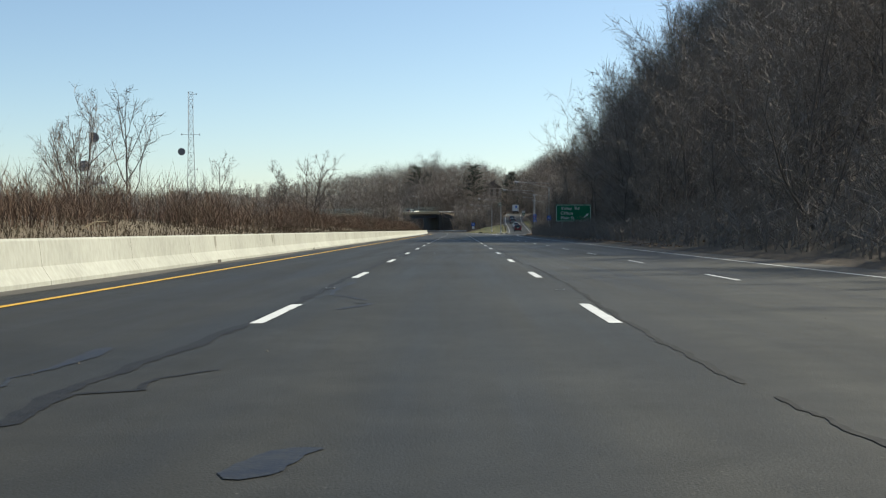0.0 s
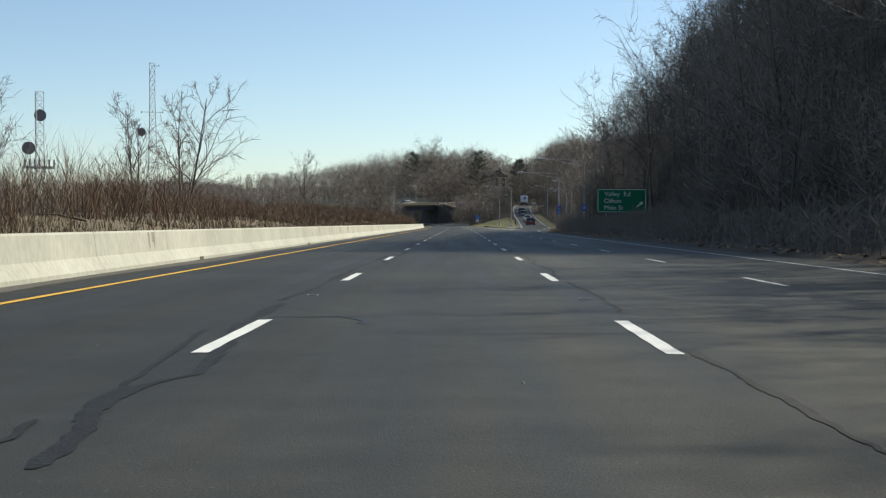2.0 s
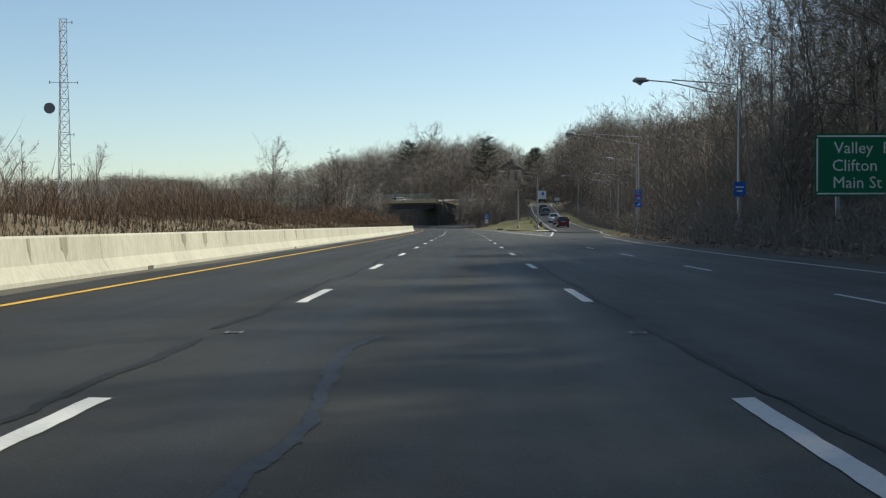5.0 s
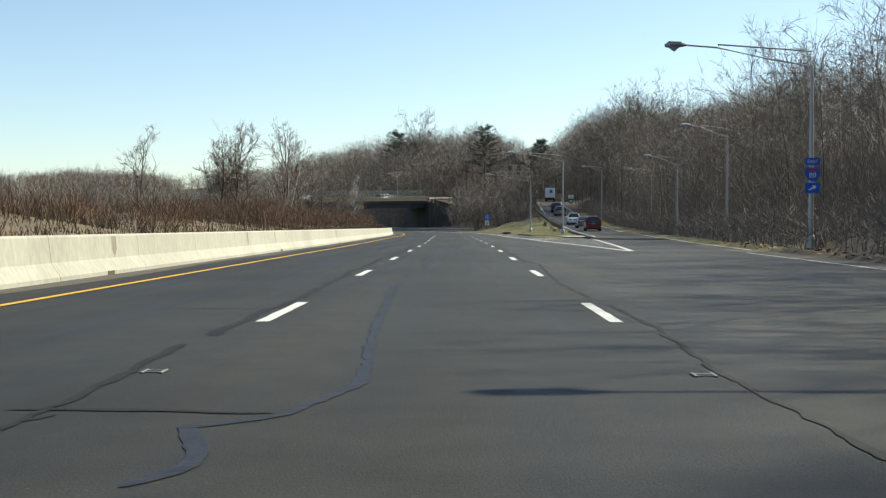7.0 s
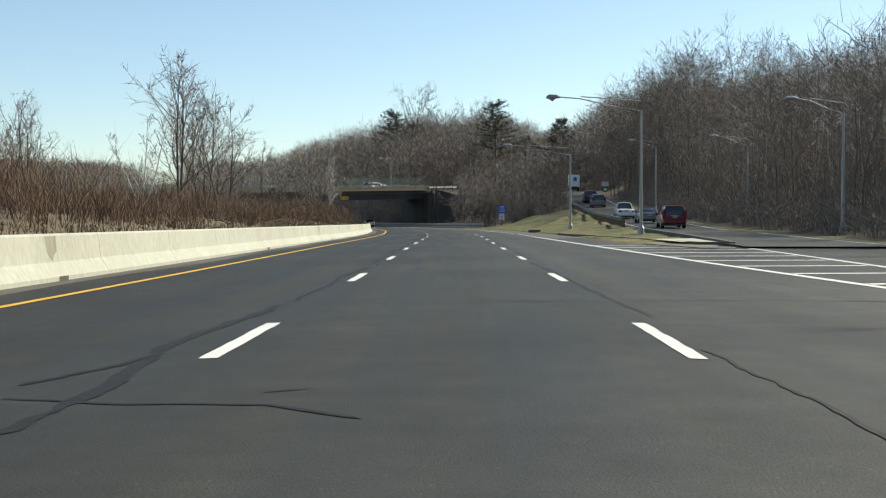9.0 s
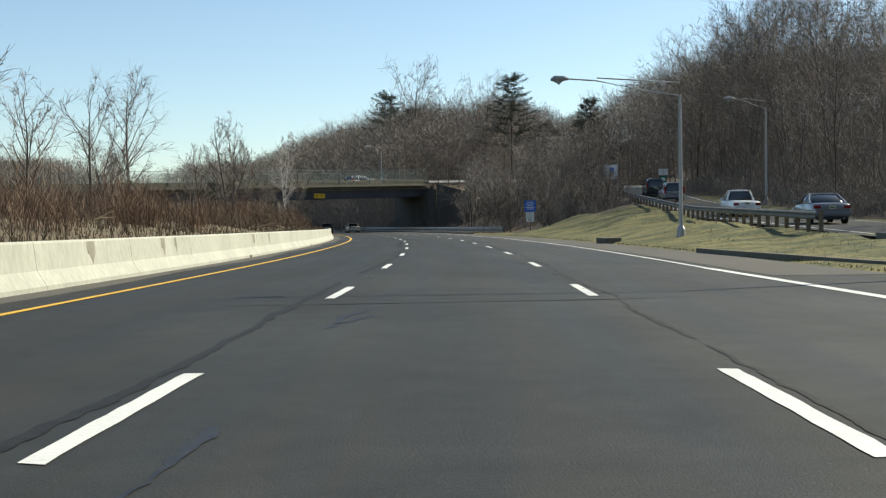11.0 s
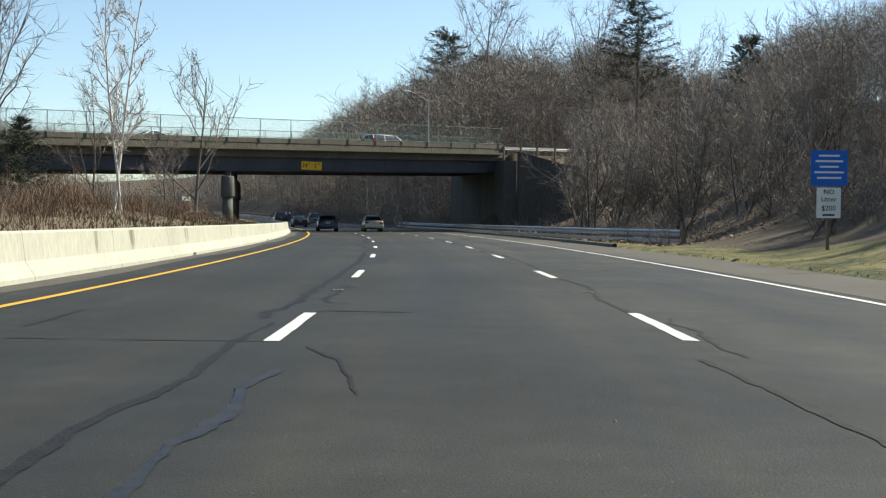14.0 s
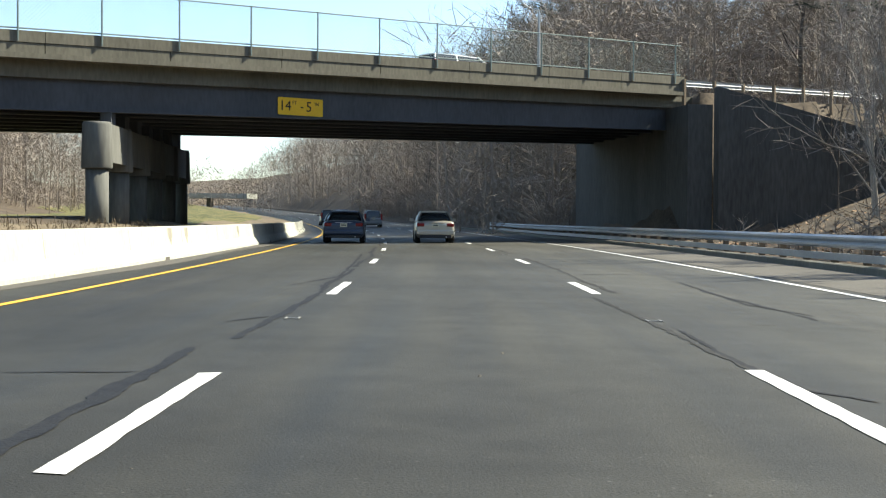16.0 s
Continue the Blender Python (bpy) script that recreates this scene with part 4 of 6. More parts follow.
# ---- brush, dry stalks and grass on the median bank ----
def brush(name, spots, mat, label, seed, hmin, hmax, w, fork=3, wide=0.45):
    rng = np.random.default_rng(seed)
    n = len(spots)
    b = np.array([(q[0], q[1], ground_z(q[0], q[1]) - 0.05) for q in spots])
    h = rng.uniform(hmin, hmax, n) * np.array([q[2] for q in spots])
    tilt = np.stack([rng.normal(size=n) * 0.16, rng.normal(size=n) * 0.16, np.ones(n)], 1)
    if len(spots[0]) > 3:                          # stems that fan out from a stool
        tilt[:, :2] += [q[3:5] for q in spots]
    mid = b + tilt * (h * 0.5)[:, None]
    tip = b + (tilt + np.stack([rng.normal(size=n) * 0.12, rng.normal(size=n) * 0.12, 0 * h], 1)) * h[:, None]
    lots = [sliver_arrays(b, mid, tip, w * 1.6, rng)]
    for i in range(fork):
        k = rng.uniform(0.2, 0.8, n)[:, None]
        p = np.where(k < 0.5, b + (mid - b) * 2 * k, mid + (tip - mid) * (2 * k - 1))
        d = np.stack([rng.normal(size=n) * wide, rng.normal(size=n) * wide, np.ones(n) * min(1.0, 0.6 / wide)], 1) * (h * rng.uniform(0.3, 0.45, n))[:, None]
        lots.append(sliver_arrays(p, p + d * 0.5, p + d + rng.normal(size=(n, 3)) * 0.04, w, rng))
    return tagged(new(name, mesh_np(name, *joined(lots), mat)), label, "brush", kind="stuff")


rb = random.Random(4)


def clump_height(o, y):
    return 0.5 + 1.1 * max(0, 0.5 + noise.noise(Vector((o * 0.09, y * 0.07, 1.7)))) + 0.3 * noise.noise(Vector((o * 0.4, y * 0.3, 5)))


def clumps(count, stems, o_near, spread, share):
    """Stools of many fanned stems on the median bank."""
    made = []
    for i in range(count):
        y = 18 + 420 * rb.random()
        o = o_near - abs(rb.gauss(0, 1)) * spread
        size = clump_height(o, y) * curve_at([(90, 1.0), (115, 0.8), (225, 0.85), (245, 1.0), (262, 0.78), (340, 0.76), (395, 0.76), (400, 0.66)], y) * rb.uniform(0.75, 1.15) * share
        for k in range(stems):
            a, r = rb.random() * 6.283, abs(rb.gauss(0, 1))
            dx, dy = math.cos(a) * r, math.sin(a) * r
            made.append((xc(y) + o + 0.42 * dx, y + 0.42 * dy, size * rb.uniform(0.55, 1.1) * (1.1 - 0.16 * r), 0.2 * dx, 0.2 * dy))
    return made


brush("median_brush", clumps(1000, 22, -9.5, 5.4, 1.08), BRUSH, "dense leafless red-brown brush on the median bank", 8, 0.95, 1.65, 0.012, 6, 0.5)
brush("median_tan_brush", clumps(460, 18, -9.3, 4.2, 0.95), TAN_BRUSH, "tan leafless brush and dead stalks on the median bank", 18, 0.85, 1.6, 0.011, 8, 0.55)
spots = []
for i in range(3500):
    y = 15 + 440 * rb.random()
    o = -13 - rb.random() * 14
    spots.append((xc(y) + o, y, (0.9 + 0.5 * noise.noise(Vector((o * 0.2, y * 0.11, 9)))) * curve_at([(95, 1.0), (125, 0.66), (235, 0.7), (262, 0.65), (400, 0.65)], y)))
brush("median_saplings", spots, TWIG, "thin grey bare saplings rising over the brush", 9, 1.6, 2.9, 0.018, 5)
spots = []
for i in range(20000):
    y = 10 + 460 * rb.random()
    o = -7.7 - rb.random() ** 1.3 * 4.2
    spots.append((xc(y) + o, y, 0.6 + 0.6 * rb.random()))
brush("dry_grass_fringe", spots, DRY, "flattened straw-coloured dead grass behind the barrier", 10, 0.10, 0.34, 0.018, 2)
# undergrowth at the foot of the wooded slope and on the bank by the bridge
spots = []
for i in range(9000):
    y = 24 + 266 * rb.random()
    o = right_edge(y) + 1.2 + abs(rb.gauss(0, 1)) * 6
    spots.append((xc(y) + o, y, 0.5 + (0.3 if 95 < y < 184 else 0.8) * rb.random()))
for i in range(5000):
    y = 292 + 150 * rb.random()
    spots.append((curve_at(RAMP_X, y) + 5.5 + abs(rb.gauss(0, 1)) * 4, y, 0.5 + 0.8 * rb.random()))
for i in range(1300):
    y = 398 + 32 * rb.random()
    lo, hi = xc(y) + 13, curve_at(RAMP_X, y) - 3.8
    spots.append((lo + (hi - lo) * (0.3 + 0.7 * rb.random()), y, 0.3 + 0.6 * rb.random()))
for i in range(900):
    y = 426 + 44 * rb.random()
    lo, hi = xc(y) + 10.5, curve_at(RAMP_X, y) - 3.6
    spots.append((lo + (hi - lo) * rb.random(), y, 0.4 + 0.9 * rb.random()))
brush("slope_undergrowth", spots, TWIG, "tangled leafless undergrowth at the foot of the slope", 12, 0.7, 1.9, 0.03, 6, 0.8)
spots = []
for i in range(11000):
    y = 506 + 130 * rb.random()
    q = road(y, 10.0 + rb.random() ** 1.3 * 42)
    if (q - B0).dot(BN) > B_WIDTH + 2:
        spots.append((q.x, q.y, 0.8 + 0.8 * rb.random()))
for i in range(5000):
    y = 500 + 130 * rb.random()
    q = road(y, -42 - rb.random() * 40)
    spots.append((q.x, q.y, 0.8 + 0.8 * rb.random()))
brush("far_undergrowth", spots, TWIG, "leafless undergrowth below the woods past the overpass", 13, 1.0, 3.0, 0.05, 6, 0.9)
# saplings and dead stalks that close the floor of the steep wood
spots = []
for i in range(9000):
    y = 92 + 112 * rb.random()
    x = xc(y) + 15.5 + rb.random() ** 1.2 * 34
    if x > 0.106 * y + 2.0:
        spots.append((x, y, 0.7 + 0.7 * rb.random()))
brush("hillside_saplings", spots, TWIG, "dense leafless saplings on the steep wooded slope", 16, 1.6, 3.8, 0.05, 7, 0.9)
# fine saplings among the trees above the ramp
spots = []
for i in range(9000):
    y = 196 + 262 * rb.random()
    e = (right_edge(y) + xc(y)) if y < 292 else curve_at(RAMP_X, y) + 3.5
    x = e + 4.5 + rb.random() ** 1.3 * 34
    room = crown_limit(x, y) - ground_z(x, y)
    if room > 1.5:
        spots.append((x, y, min(1.0, room / 6.0) * (0.6 + 0.5 * rb.random())))
brush("ramp_saplings", spots, TWIG, "fine leafless saplings among the trees above the ramp", 17, 2.2, 5.5, 0.026, 7, 0.6)
# short turf on the island
spots = []
for i in range(15000):
    y = 296 + 132 * rb.random()
    lo, hi = 8.0, curve_at(RAMP_X, y) - xc(y) - 3.4
    if hi > lo:
        spots.append((xc(y) + lo + (hi - lo) * rb.random(), y, 0.5 + rb.random()))
brush("island_turf", spots, GRASS, "short green and straw turf on the exit island", 14, 0.03, 0.08, 0.02, 0)

# dead leaves on the banks
spots = []
for i in range(7000):
    y = 424 + 60 * rb.random()
    x = xc(y) + 9.5 + 14 * rb.random() ** 1.3
    spots.append((x, y))
for i in range(3000):
    y = 60 + 200 * rb.random()
    x = xc(y) + right_edge(y) + 0.1 + abs(rb.gauss(0, 1)) * 2.0
    spots.append((x, y))
rng = np.random.default_rng(21)
c = np.array([(x, y, ground_z(x, y) + 0.035) for x, y in spots])
u = rng.normal(size=c.shape) * (0.055, 0.055, 0.02)
v = np.cross(u, (0, 0, 1.0)) * rng.uniform(0.5, 0.9, len(c))[:, None]
v[:, 2] = rng.normal(size=len(c)) * 0.02
pts = np.stack([c - u, c - v, c + u, c + v], 1).reshape(-1, 3)
leaf_quads = 4 * np.arange(len(c))[:, None] + np.array([[0, 1, 2, 3]])
DEAD_LEAF = material("dead_leaf", (0.27, 0.17, 0.095), 0.8, vary=0.45, scale=3.0, fine=20)
tagged(new("fallen_leaves", mesh_np("fallen_leaves", pts, leaf_quads, np.zeros((0, 3), dtype=np.int32), DEAD_LEAF)), "dry brown fallen leaves on the bank", "leaves", kind="stuff")


# ---- fence on the overpass ----
FENCE_MAT = material("fence_steel", (0.16, 0.20, 0.19), 0.55, 0.5, vary=0.15)


def bridge_fence(w, label, posts_from=-61.23, posts_to=18.3):
    fence = thing("chain_link_fence", label, "fence", "overpass fences")
    s = posts_from
    i = 0
    while s < posts_to:
        bm = bmesh.new()
        tube(bm, [on_bridge(s, w - 0.19 if w < 1 else w + 0.19, 7.29), on_bridge(s, w - 0.19 if w < 1 else w + 0.19, 9.16)], [0.034, 0.034], 6)
        part("post", bm, FENCE_MAT, fence)
        s += 2.93
        i += 1
    for z in (7.72, 9.14):
        bm = bmesh.new()
        tube(bm, [on_bridge(posts_from, w - 0.14 if w < 1 else w + 0.14, z), on_bridge(posts_to, w - 0.14 if w < 1 else w + 0.14, z)], [0.026, 0.026], 6)
        part("rail", bm, FENCE_MAT, fence)
    a, b = [], []
    step, h = 0.14, 1.38
    n = int((posts_to - posts_from) / step)
    for k in range(n):
        s = posts_from + k * step
        for e in (0, 1):
            s2 = s + (h if e else -h)
            p, q = on_bridge(s, w - 0.10 if w < 1 else w + 0.10, 7.73), on_bridge(s2, w - 0.10 if w < 1 else w + 0.10, 7.73 + h)
            a.append(p), b.append(q)
    a, b = np.array(a), np.array(b)
    u = np.array((0, 0, 0.005))
    v = np.stack([a - u, a + u, b + u, b - u], 1).reshape(-1, 3)
    q = 4 * np.arange(len(a))[:, None] + np.array([[0, 1, 2, 3]])
    ob = new("mesh_panel", mesh_np("mesh_panel", v, q, np.zeros((0, 3), dtype=np.int32), FENCE_MAT))
    ob.parent = fence
    tagged(ob, "thin woven wire")
    return fence


bridge_fence(0.15, "grey-green chain-link fence on the overpass parapet")
bridge_fence(B_WIDTH - 0.15, "chain-link fence along the far parapet of the overpass", -60, 30)

YELLOW_SIGN = material("yellow_sign_sheet", (0.75, 0.44, 0.02), 0.5, vary=0.08)
BLACK = material("black_lettering", (0.015, 0.015, 0.015), 0.6, vary=0.1)
WHITE_SHEET = material("white_sign_sheet", (0.72, 0.72, 0.70), 0.5, vary=0.08)
GREEN_SIGN = material("green_sign_sheet", (0.012, 0.155, 0.075), 0.45, vary=0.12)
BLUE_SIGN = material("blue_sign_sheet", (0.02, 0.12, 0.50), 0.45, vary=0.1)
RED_SHEET = material("red_sign_sheet", (0.45, 0.03, 0.03), 0.5, vary=0.1)
WOOD_POST = material("weathered_post", (0.17, 0.13, 0.09), 0.9, vary=0.3, fine=25, stretch=(1, 1, 0.1))


def plate(name, w, h, mat, parent, x=0.0, z=0.0, y=0.0, t=0.012, label="", bevel=0.0):
    bm = bmesh.new()
    box(bm, x - w / 2, x + w / 2, y - t / 2, y + t / 2, z - h / 2, z + h / 2)
    if bevel:
        edges = [e for e in bm.edges if abs(e.verts[0].co.y - e.verts[1].co.y) > t * 0.5]
        bmesh.ops.bevel(bm, geom=edges, offset=bevel, segments=3, affect="EDGES", profile=0.5)
    return part(name, bm, mat, parent, label)


FACE = Matrix.Rotation(radians(90), 4, "X")


def words(txt, size, mat, parent, x, z, y=-0.012):
    return text_part(txt, size, mat, parent, Matrix.Translation((x, y, z)) @ FACE)


def arrow(parent, x, z, size, mat, angle=45, y=-0.012):
    bm = bmesh.new()
    pts = [(-0.07, -0.5), (0.07, -0.5), (0.07, 0.1), (0.25, 0.1), (0, 0.5), (-0.25, 0.1), (-0.07, 0.1)]
    r = radians(-angle)
    vs = [bm.verts.new((x + size * (a * math.cos(r) - b * math.sin(r)), y, z + size * (a * math.sin(r) + b * math.cos(r)))) for a, b in pts]
    bm.faces.new(vs)
    ex = bmesh.ops.extrude_face_region(bm, geom=bm.faces[:])
    for v in ex["geom"]:
        if isinstance(v, bmesh.types.BMVert):
            v.co.y += 0.006
    bmesh.ops.recalc_face_normals(bm, faces=bm.faces[:])
    return part("arrow", bm, mat, parent)


# clearance sign on the girder
cs = on_bridge(-2.95, 0, 0)
clear = thing("clearance_sign", "yellow clearance sign with black figures on the overpass girder", "sign", at=(cs.x - 0.55 * BN.x, cs.y - 0.55 * BN.y + 0.0, 5.42), rz=46.9)
clear.location = on_bridge(-2.95, 0.70, 0)
clear.location.z = 5.43
plate("panel", 2.05, 0.68, YELLOW_SIGN, clear, bevel=0.04)
words("14", 0.56, BLACK, clear, -0.70, 0.0)
words("FT", 0.20, BLACK, clear, -0.28, 0.14)
words("-", 0.5, BLACK, clear, 0.06, 0.02)
words("5", 0.56, BLACK, clear, 0.38, 0.0)
words("IN", 0.20, BLACK, clear, 0.74, 0.14)

# green exit guide sign
guide = thing("exit_guide_sign", "green exit guide sign with white lettering on two posts", "sign", at=(16.7, 182.2, 0), rz=2)
for x in (-1.6, 1.7):
    bm = bmesh.new()
    box(bm, x - 0.07, x + 0.07, 0.03, 0.17, ground_z(16.7 + x, 182.2) - 0.3, 4.4)
    part("post", bm, GALV, guide)
plate("panel", 5.1, 2.5, GREEN_SIGN, guide, z=3.32, bevel=0.18)
plate("border", 4.9, 0.06, WHITE_SHEET, guide, z=4.46, y=-0.009, t=0.004)
plate("border", 4.9, 0.06, WHITE_SHEET, guide, z=2.18, y=-0.009, t=0.004)
plate("border", 0.06, 2.1, WHITE_SHEET, guide, x=-2.45, z=3.32, y=-0.009, t=0.004)
plate("border", 0.06, 2.1, WHITE_SHEET, guide, x=2.45, z=3.32, y=-0.009, t=0.004)
for txt, x, z in (("Valley  Rd", -0.45, 3.98), ("Clifton", -0.95, 3.28), ("Main St", -0.85, 2.6)):
    words(txt, 0.66, WHITE_SHEET, guide, x, z)
arrow(guide, 1.85, 2.95, 0.85, WHITE_SHEET, 50)


# ---- street lamps ----
LAMP_GLASS = material("lamp_glass", (0.30, 0.33, 0.34), 0.3, vary=0.1)


def street_lamp(x, y, reach, top, z0=None, group="highway lamps", turn=0.0, label="tall grey metal street lamp with a double-tube arm"):
    """A pole with a trussed arm of that reach towards the highway."""
    z0 = ground_z(x, y) if z0 is None else z0
    lamp = thing("street_lamp", label, "street lamp", group, at=(x, y, z0), rz=turn)
    h = top - z0
    bm = bmesh.new()
    tube(bm, [(0, 0, 0.5), (0, 0, h * 0.5), (0, 0, h - 0.8)], [0.11, 0.09, 0.065], 10)
    part("pole", bm, POLE, lamp)
    bm = bmesh.new()
    tube(bm, [(0, 0, -0.2), (0, 0, 0.35), (0, 0, 0.52)], [0.24, 0.21, 0.13], 10)
    part("base", bm, POLE, lamp)
    bm = bmesh.new()
    tube(bm, [(0, 0, h - 0.85), (-reach * 0.35, 0, h - 0.55), (-reach * 0.75, 0, h - 0.1), (-reach, 0, h)], [0.035] * 4, 6)
    part("lower_arm", bm, POLE, lamp)
    bm = bmesh.new()
    tube(bm, [(0, 0, h - 0.25), (-reach * 0.4, 0, h - 0.1), (-reach * 0.74, 0, h + 0.02)], [0.033] * 3, 6)
    part("upper_arm", bm, POLE, lamp)
    bm = bmesh.new()
    tube(bm, [(-reach + 0.05, 0, h), (-reach - 0.15, 0, h + 0.03), (-reach - 0.6, 0, h + 0.02), (-reach - 0.8, 0, h - 0.03)], [0.05, 0.12, 0.15, 0.06], 8)
    head = part("lamp_head", bm, POLE, lamp)
    bm = bmesh.new()
    tube(bm, [(-reach - 0.2, 0, h - 0.06), (-reach - 0.42, 0, h - 0.17), (-reach - 0.66, 0, h - 0.08)], [0.03, 0.1, 0.03], 8)
    part("lens", bm, LAMP_GLASS, head, "grey glass lens")
    return lamp


street_lamp(14.2, 196.2, 4.6, 8.3)
street_lamp(14.3, 234.4, 5.1, 8.3)
street_lamp(10.62, 312.0, 4.9, 8.5)
street_lamp(9.33, 347.8, 5.2, 7.75)
street_lamp(19.9, 277.0, 2.7, 8.5)
street_lamp(21.6, 308.3, 2.6, 8.0)
street_lamp(25.2, 349.0, 2.6, 8.6)
street_lamp(23.5, 392.0, 2.6, 11.0)
street_lamp(-56.0, 412.0, 2.6, 9.3, label="street lamp beyond the median by the opposite carriageway")
bl = on_bridge(21.0, 13.4, 0)
street_lamp(bl.x, bl.y, 1.9, 14.1, z0=7.0, turn=20, label="street lamp at the end of the overpass")

# route signs on the lamp pole
route = thing("route_sign", "blue interstate route sign with direction arrow strapped to a lamp pole", "sign", at=(14.3, 234.22, 0), rz=2)
plate("header_panel", 0.6, 0.3, BLUE_SIGN, route, z=3.62, bevel=0.03)
words("EAST", 0.2, WHITE_SHEET, route, 0, 3.62)
bm = bmesh.new()
prof = [(-0.3, 0.24), (-0.15, 0.29), (0, 0.25), (0.15, 0.29), (0.3, 0.24), (0.31, 0.0), (0.2, -0.2), (0, -0.31), (-0.2, -0.2), (-0.31, 0.0)]
vs = [bm.verts.new((a, -0.006, 3.12 + b)) for a, b in prof]
bm.faces.new(vs)
ex = bmesh.ops.extrude_face_region(bm, geom=bm.faces[:])
for v in ex["geom"]:
    if isinstance(v, bmesh.types.BMVert):
        v.co.y += 0.012
bmesh.ops.recalc_face_normals(bm, faces=bm.faces[:])
shield = part("shield", bm, BLUE_SIGN, route)
plate("shield_top", 0.5, 0.08, RED_SHEET, shield, z=3.30, y=-0.009, t=0.004)
words("80", 0.3, WHITE_SHEET, route, 0, 3.07)
plate("arrow_panel", 0.6, 0.42, BLUE_SIGN, route, z=2.57, bevel=0.03)
arrow(route, 0, 2.57, 0.36, WHITE_SHEET, 60)
small = thing("route_sign", "small blue roadside sign strapped to a lamp pole", "sign", at=(14.2, 196.04, 0), rz=2)
plate("panel", 0.6, 0.75, BLUE_SIGN, small, z=2.75, bevel=0.03)
plate("text_bar", 0.4, 0.07, WHITE_SHEET, small, z=2.85, y=-0.009, t=0.004)
plate("text_bar", 0.3, 0.07, WHITE_SHEET, small, z=2.65, y=-0.009, t=0.004)

# blue board and litter sign on the grass
board = thing("litter_sign", "blue roadside board over a white no-litter sign on a post", "sign", at=(4.9, 405.5, ground_z(4.9, 405.5)), rz=5)
bz = ground_z(4.9, 405.5)
bm = bmesh.new()
box(bm, -0.045, 0.045, 0.015, 0.09, -0.3, 3.15 - bz)
part("post", bm, WOOD_POST, board)
plate("panel", 1.06, 1.02, BLUE_SIGN, board, z=2.66 - bz, bevel=0.03)
for i, w in enumerate((0.6, 0.8, 0.55, 0.85, 0.7)):
    plate("text_bar", w, 0.055, WHITE_SHEET, board, z=3.02 - 0.16 * i - bz, y=-0.009, t=0.004)
plate("white_panel", 0.70, 0.88, WHITE_SHEET, board, z=1.66 - bz, bevel=0.03)
words("NO", 0.2, BLACK, board, 0, 1.97 - bz)
words("Litter", 0.2, BLACK, board, 0, 1.76 - bz)
words("$200", 0.21, BLACK, board, 0, 1.5 - bz)
plate("text_bar", 0.35, 0.05, BLACK, board, z=1.31 - bz, y=-0.009, t=0.004)

# sign assembly beside the ramp
rs = thing("ramp_sign", "small white signs over a dark marker on a ramp post", "sign", at=(23.0, 444.2, ground_z(23.0, 444.2)), rz=3)
rz0 = ground_z(23.0, 444.2)
bm = bmesh.new()
box(bm, -0.04, 0.04, 0.01, 0.08, -0.3, 7.6 - rz0)
part("post", bm, GALV, rs)
plate("panel", 0.55, 0.75, WHITE_SHEET, rs, x=-0.31, z=7.2 - rz0, bevel=0.03)
plate("panel", 0.55, 0.75, WHITE_SHEET, rs, x=0.31, z=7.2 - rz0, bevel=0.03)
plate("marker", 0.8, 0.85, GREEN_SIGN, rs, z=6.3 - rz0, bevel=0.03)
plate("marker_face", 0.5, 0.4, WHITE_SHEET, rs, z=6.3 - rz0, y=-0.009, t=0.004)

# green sign on the crossing road, seen through the trees
gs = thing("guide_sign", "green guide sign beside the crossing road above the trees", "sign", at=(16.0, 500.0, 7.4), rz=10)
for x in (-1.0, 1.0):
    bm = bmesh.new()
    box(bm, x - 0.06, x + 0.06, 0.02, 0.14, -0.8, 4.2)
    part("post", bm, GALV, gs)
plate("panel", 2.8, 1.4, GREEN_SIGN, gs, z=3.4, bevel=0.12)
plate("text_bar", 1.8, 0.22, WHITE_SHEET, gs, z=3.65, y=-0.009, t=0.004)
plate("text_bar", 1.3, 0.22, WHITE_SHEET, gs, z=3.2, y=-0.009, t=0.004)


# ---- guard rails ----
# darker rail steel: the ramp rail's backlit shade is put into its colour
GALV_SHADED = material("shaded_guard_rail", (0.20, 0.19, 0.175), 0.7, 0.3, vary=0.25, scale=0.8, fine=14)


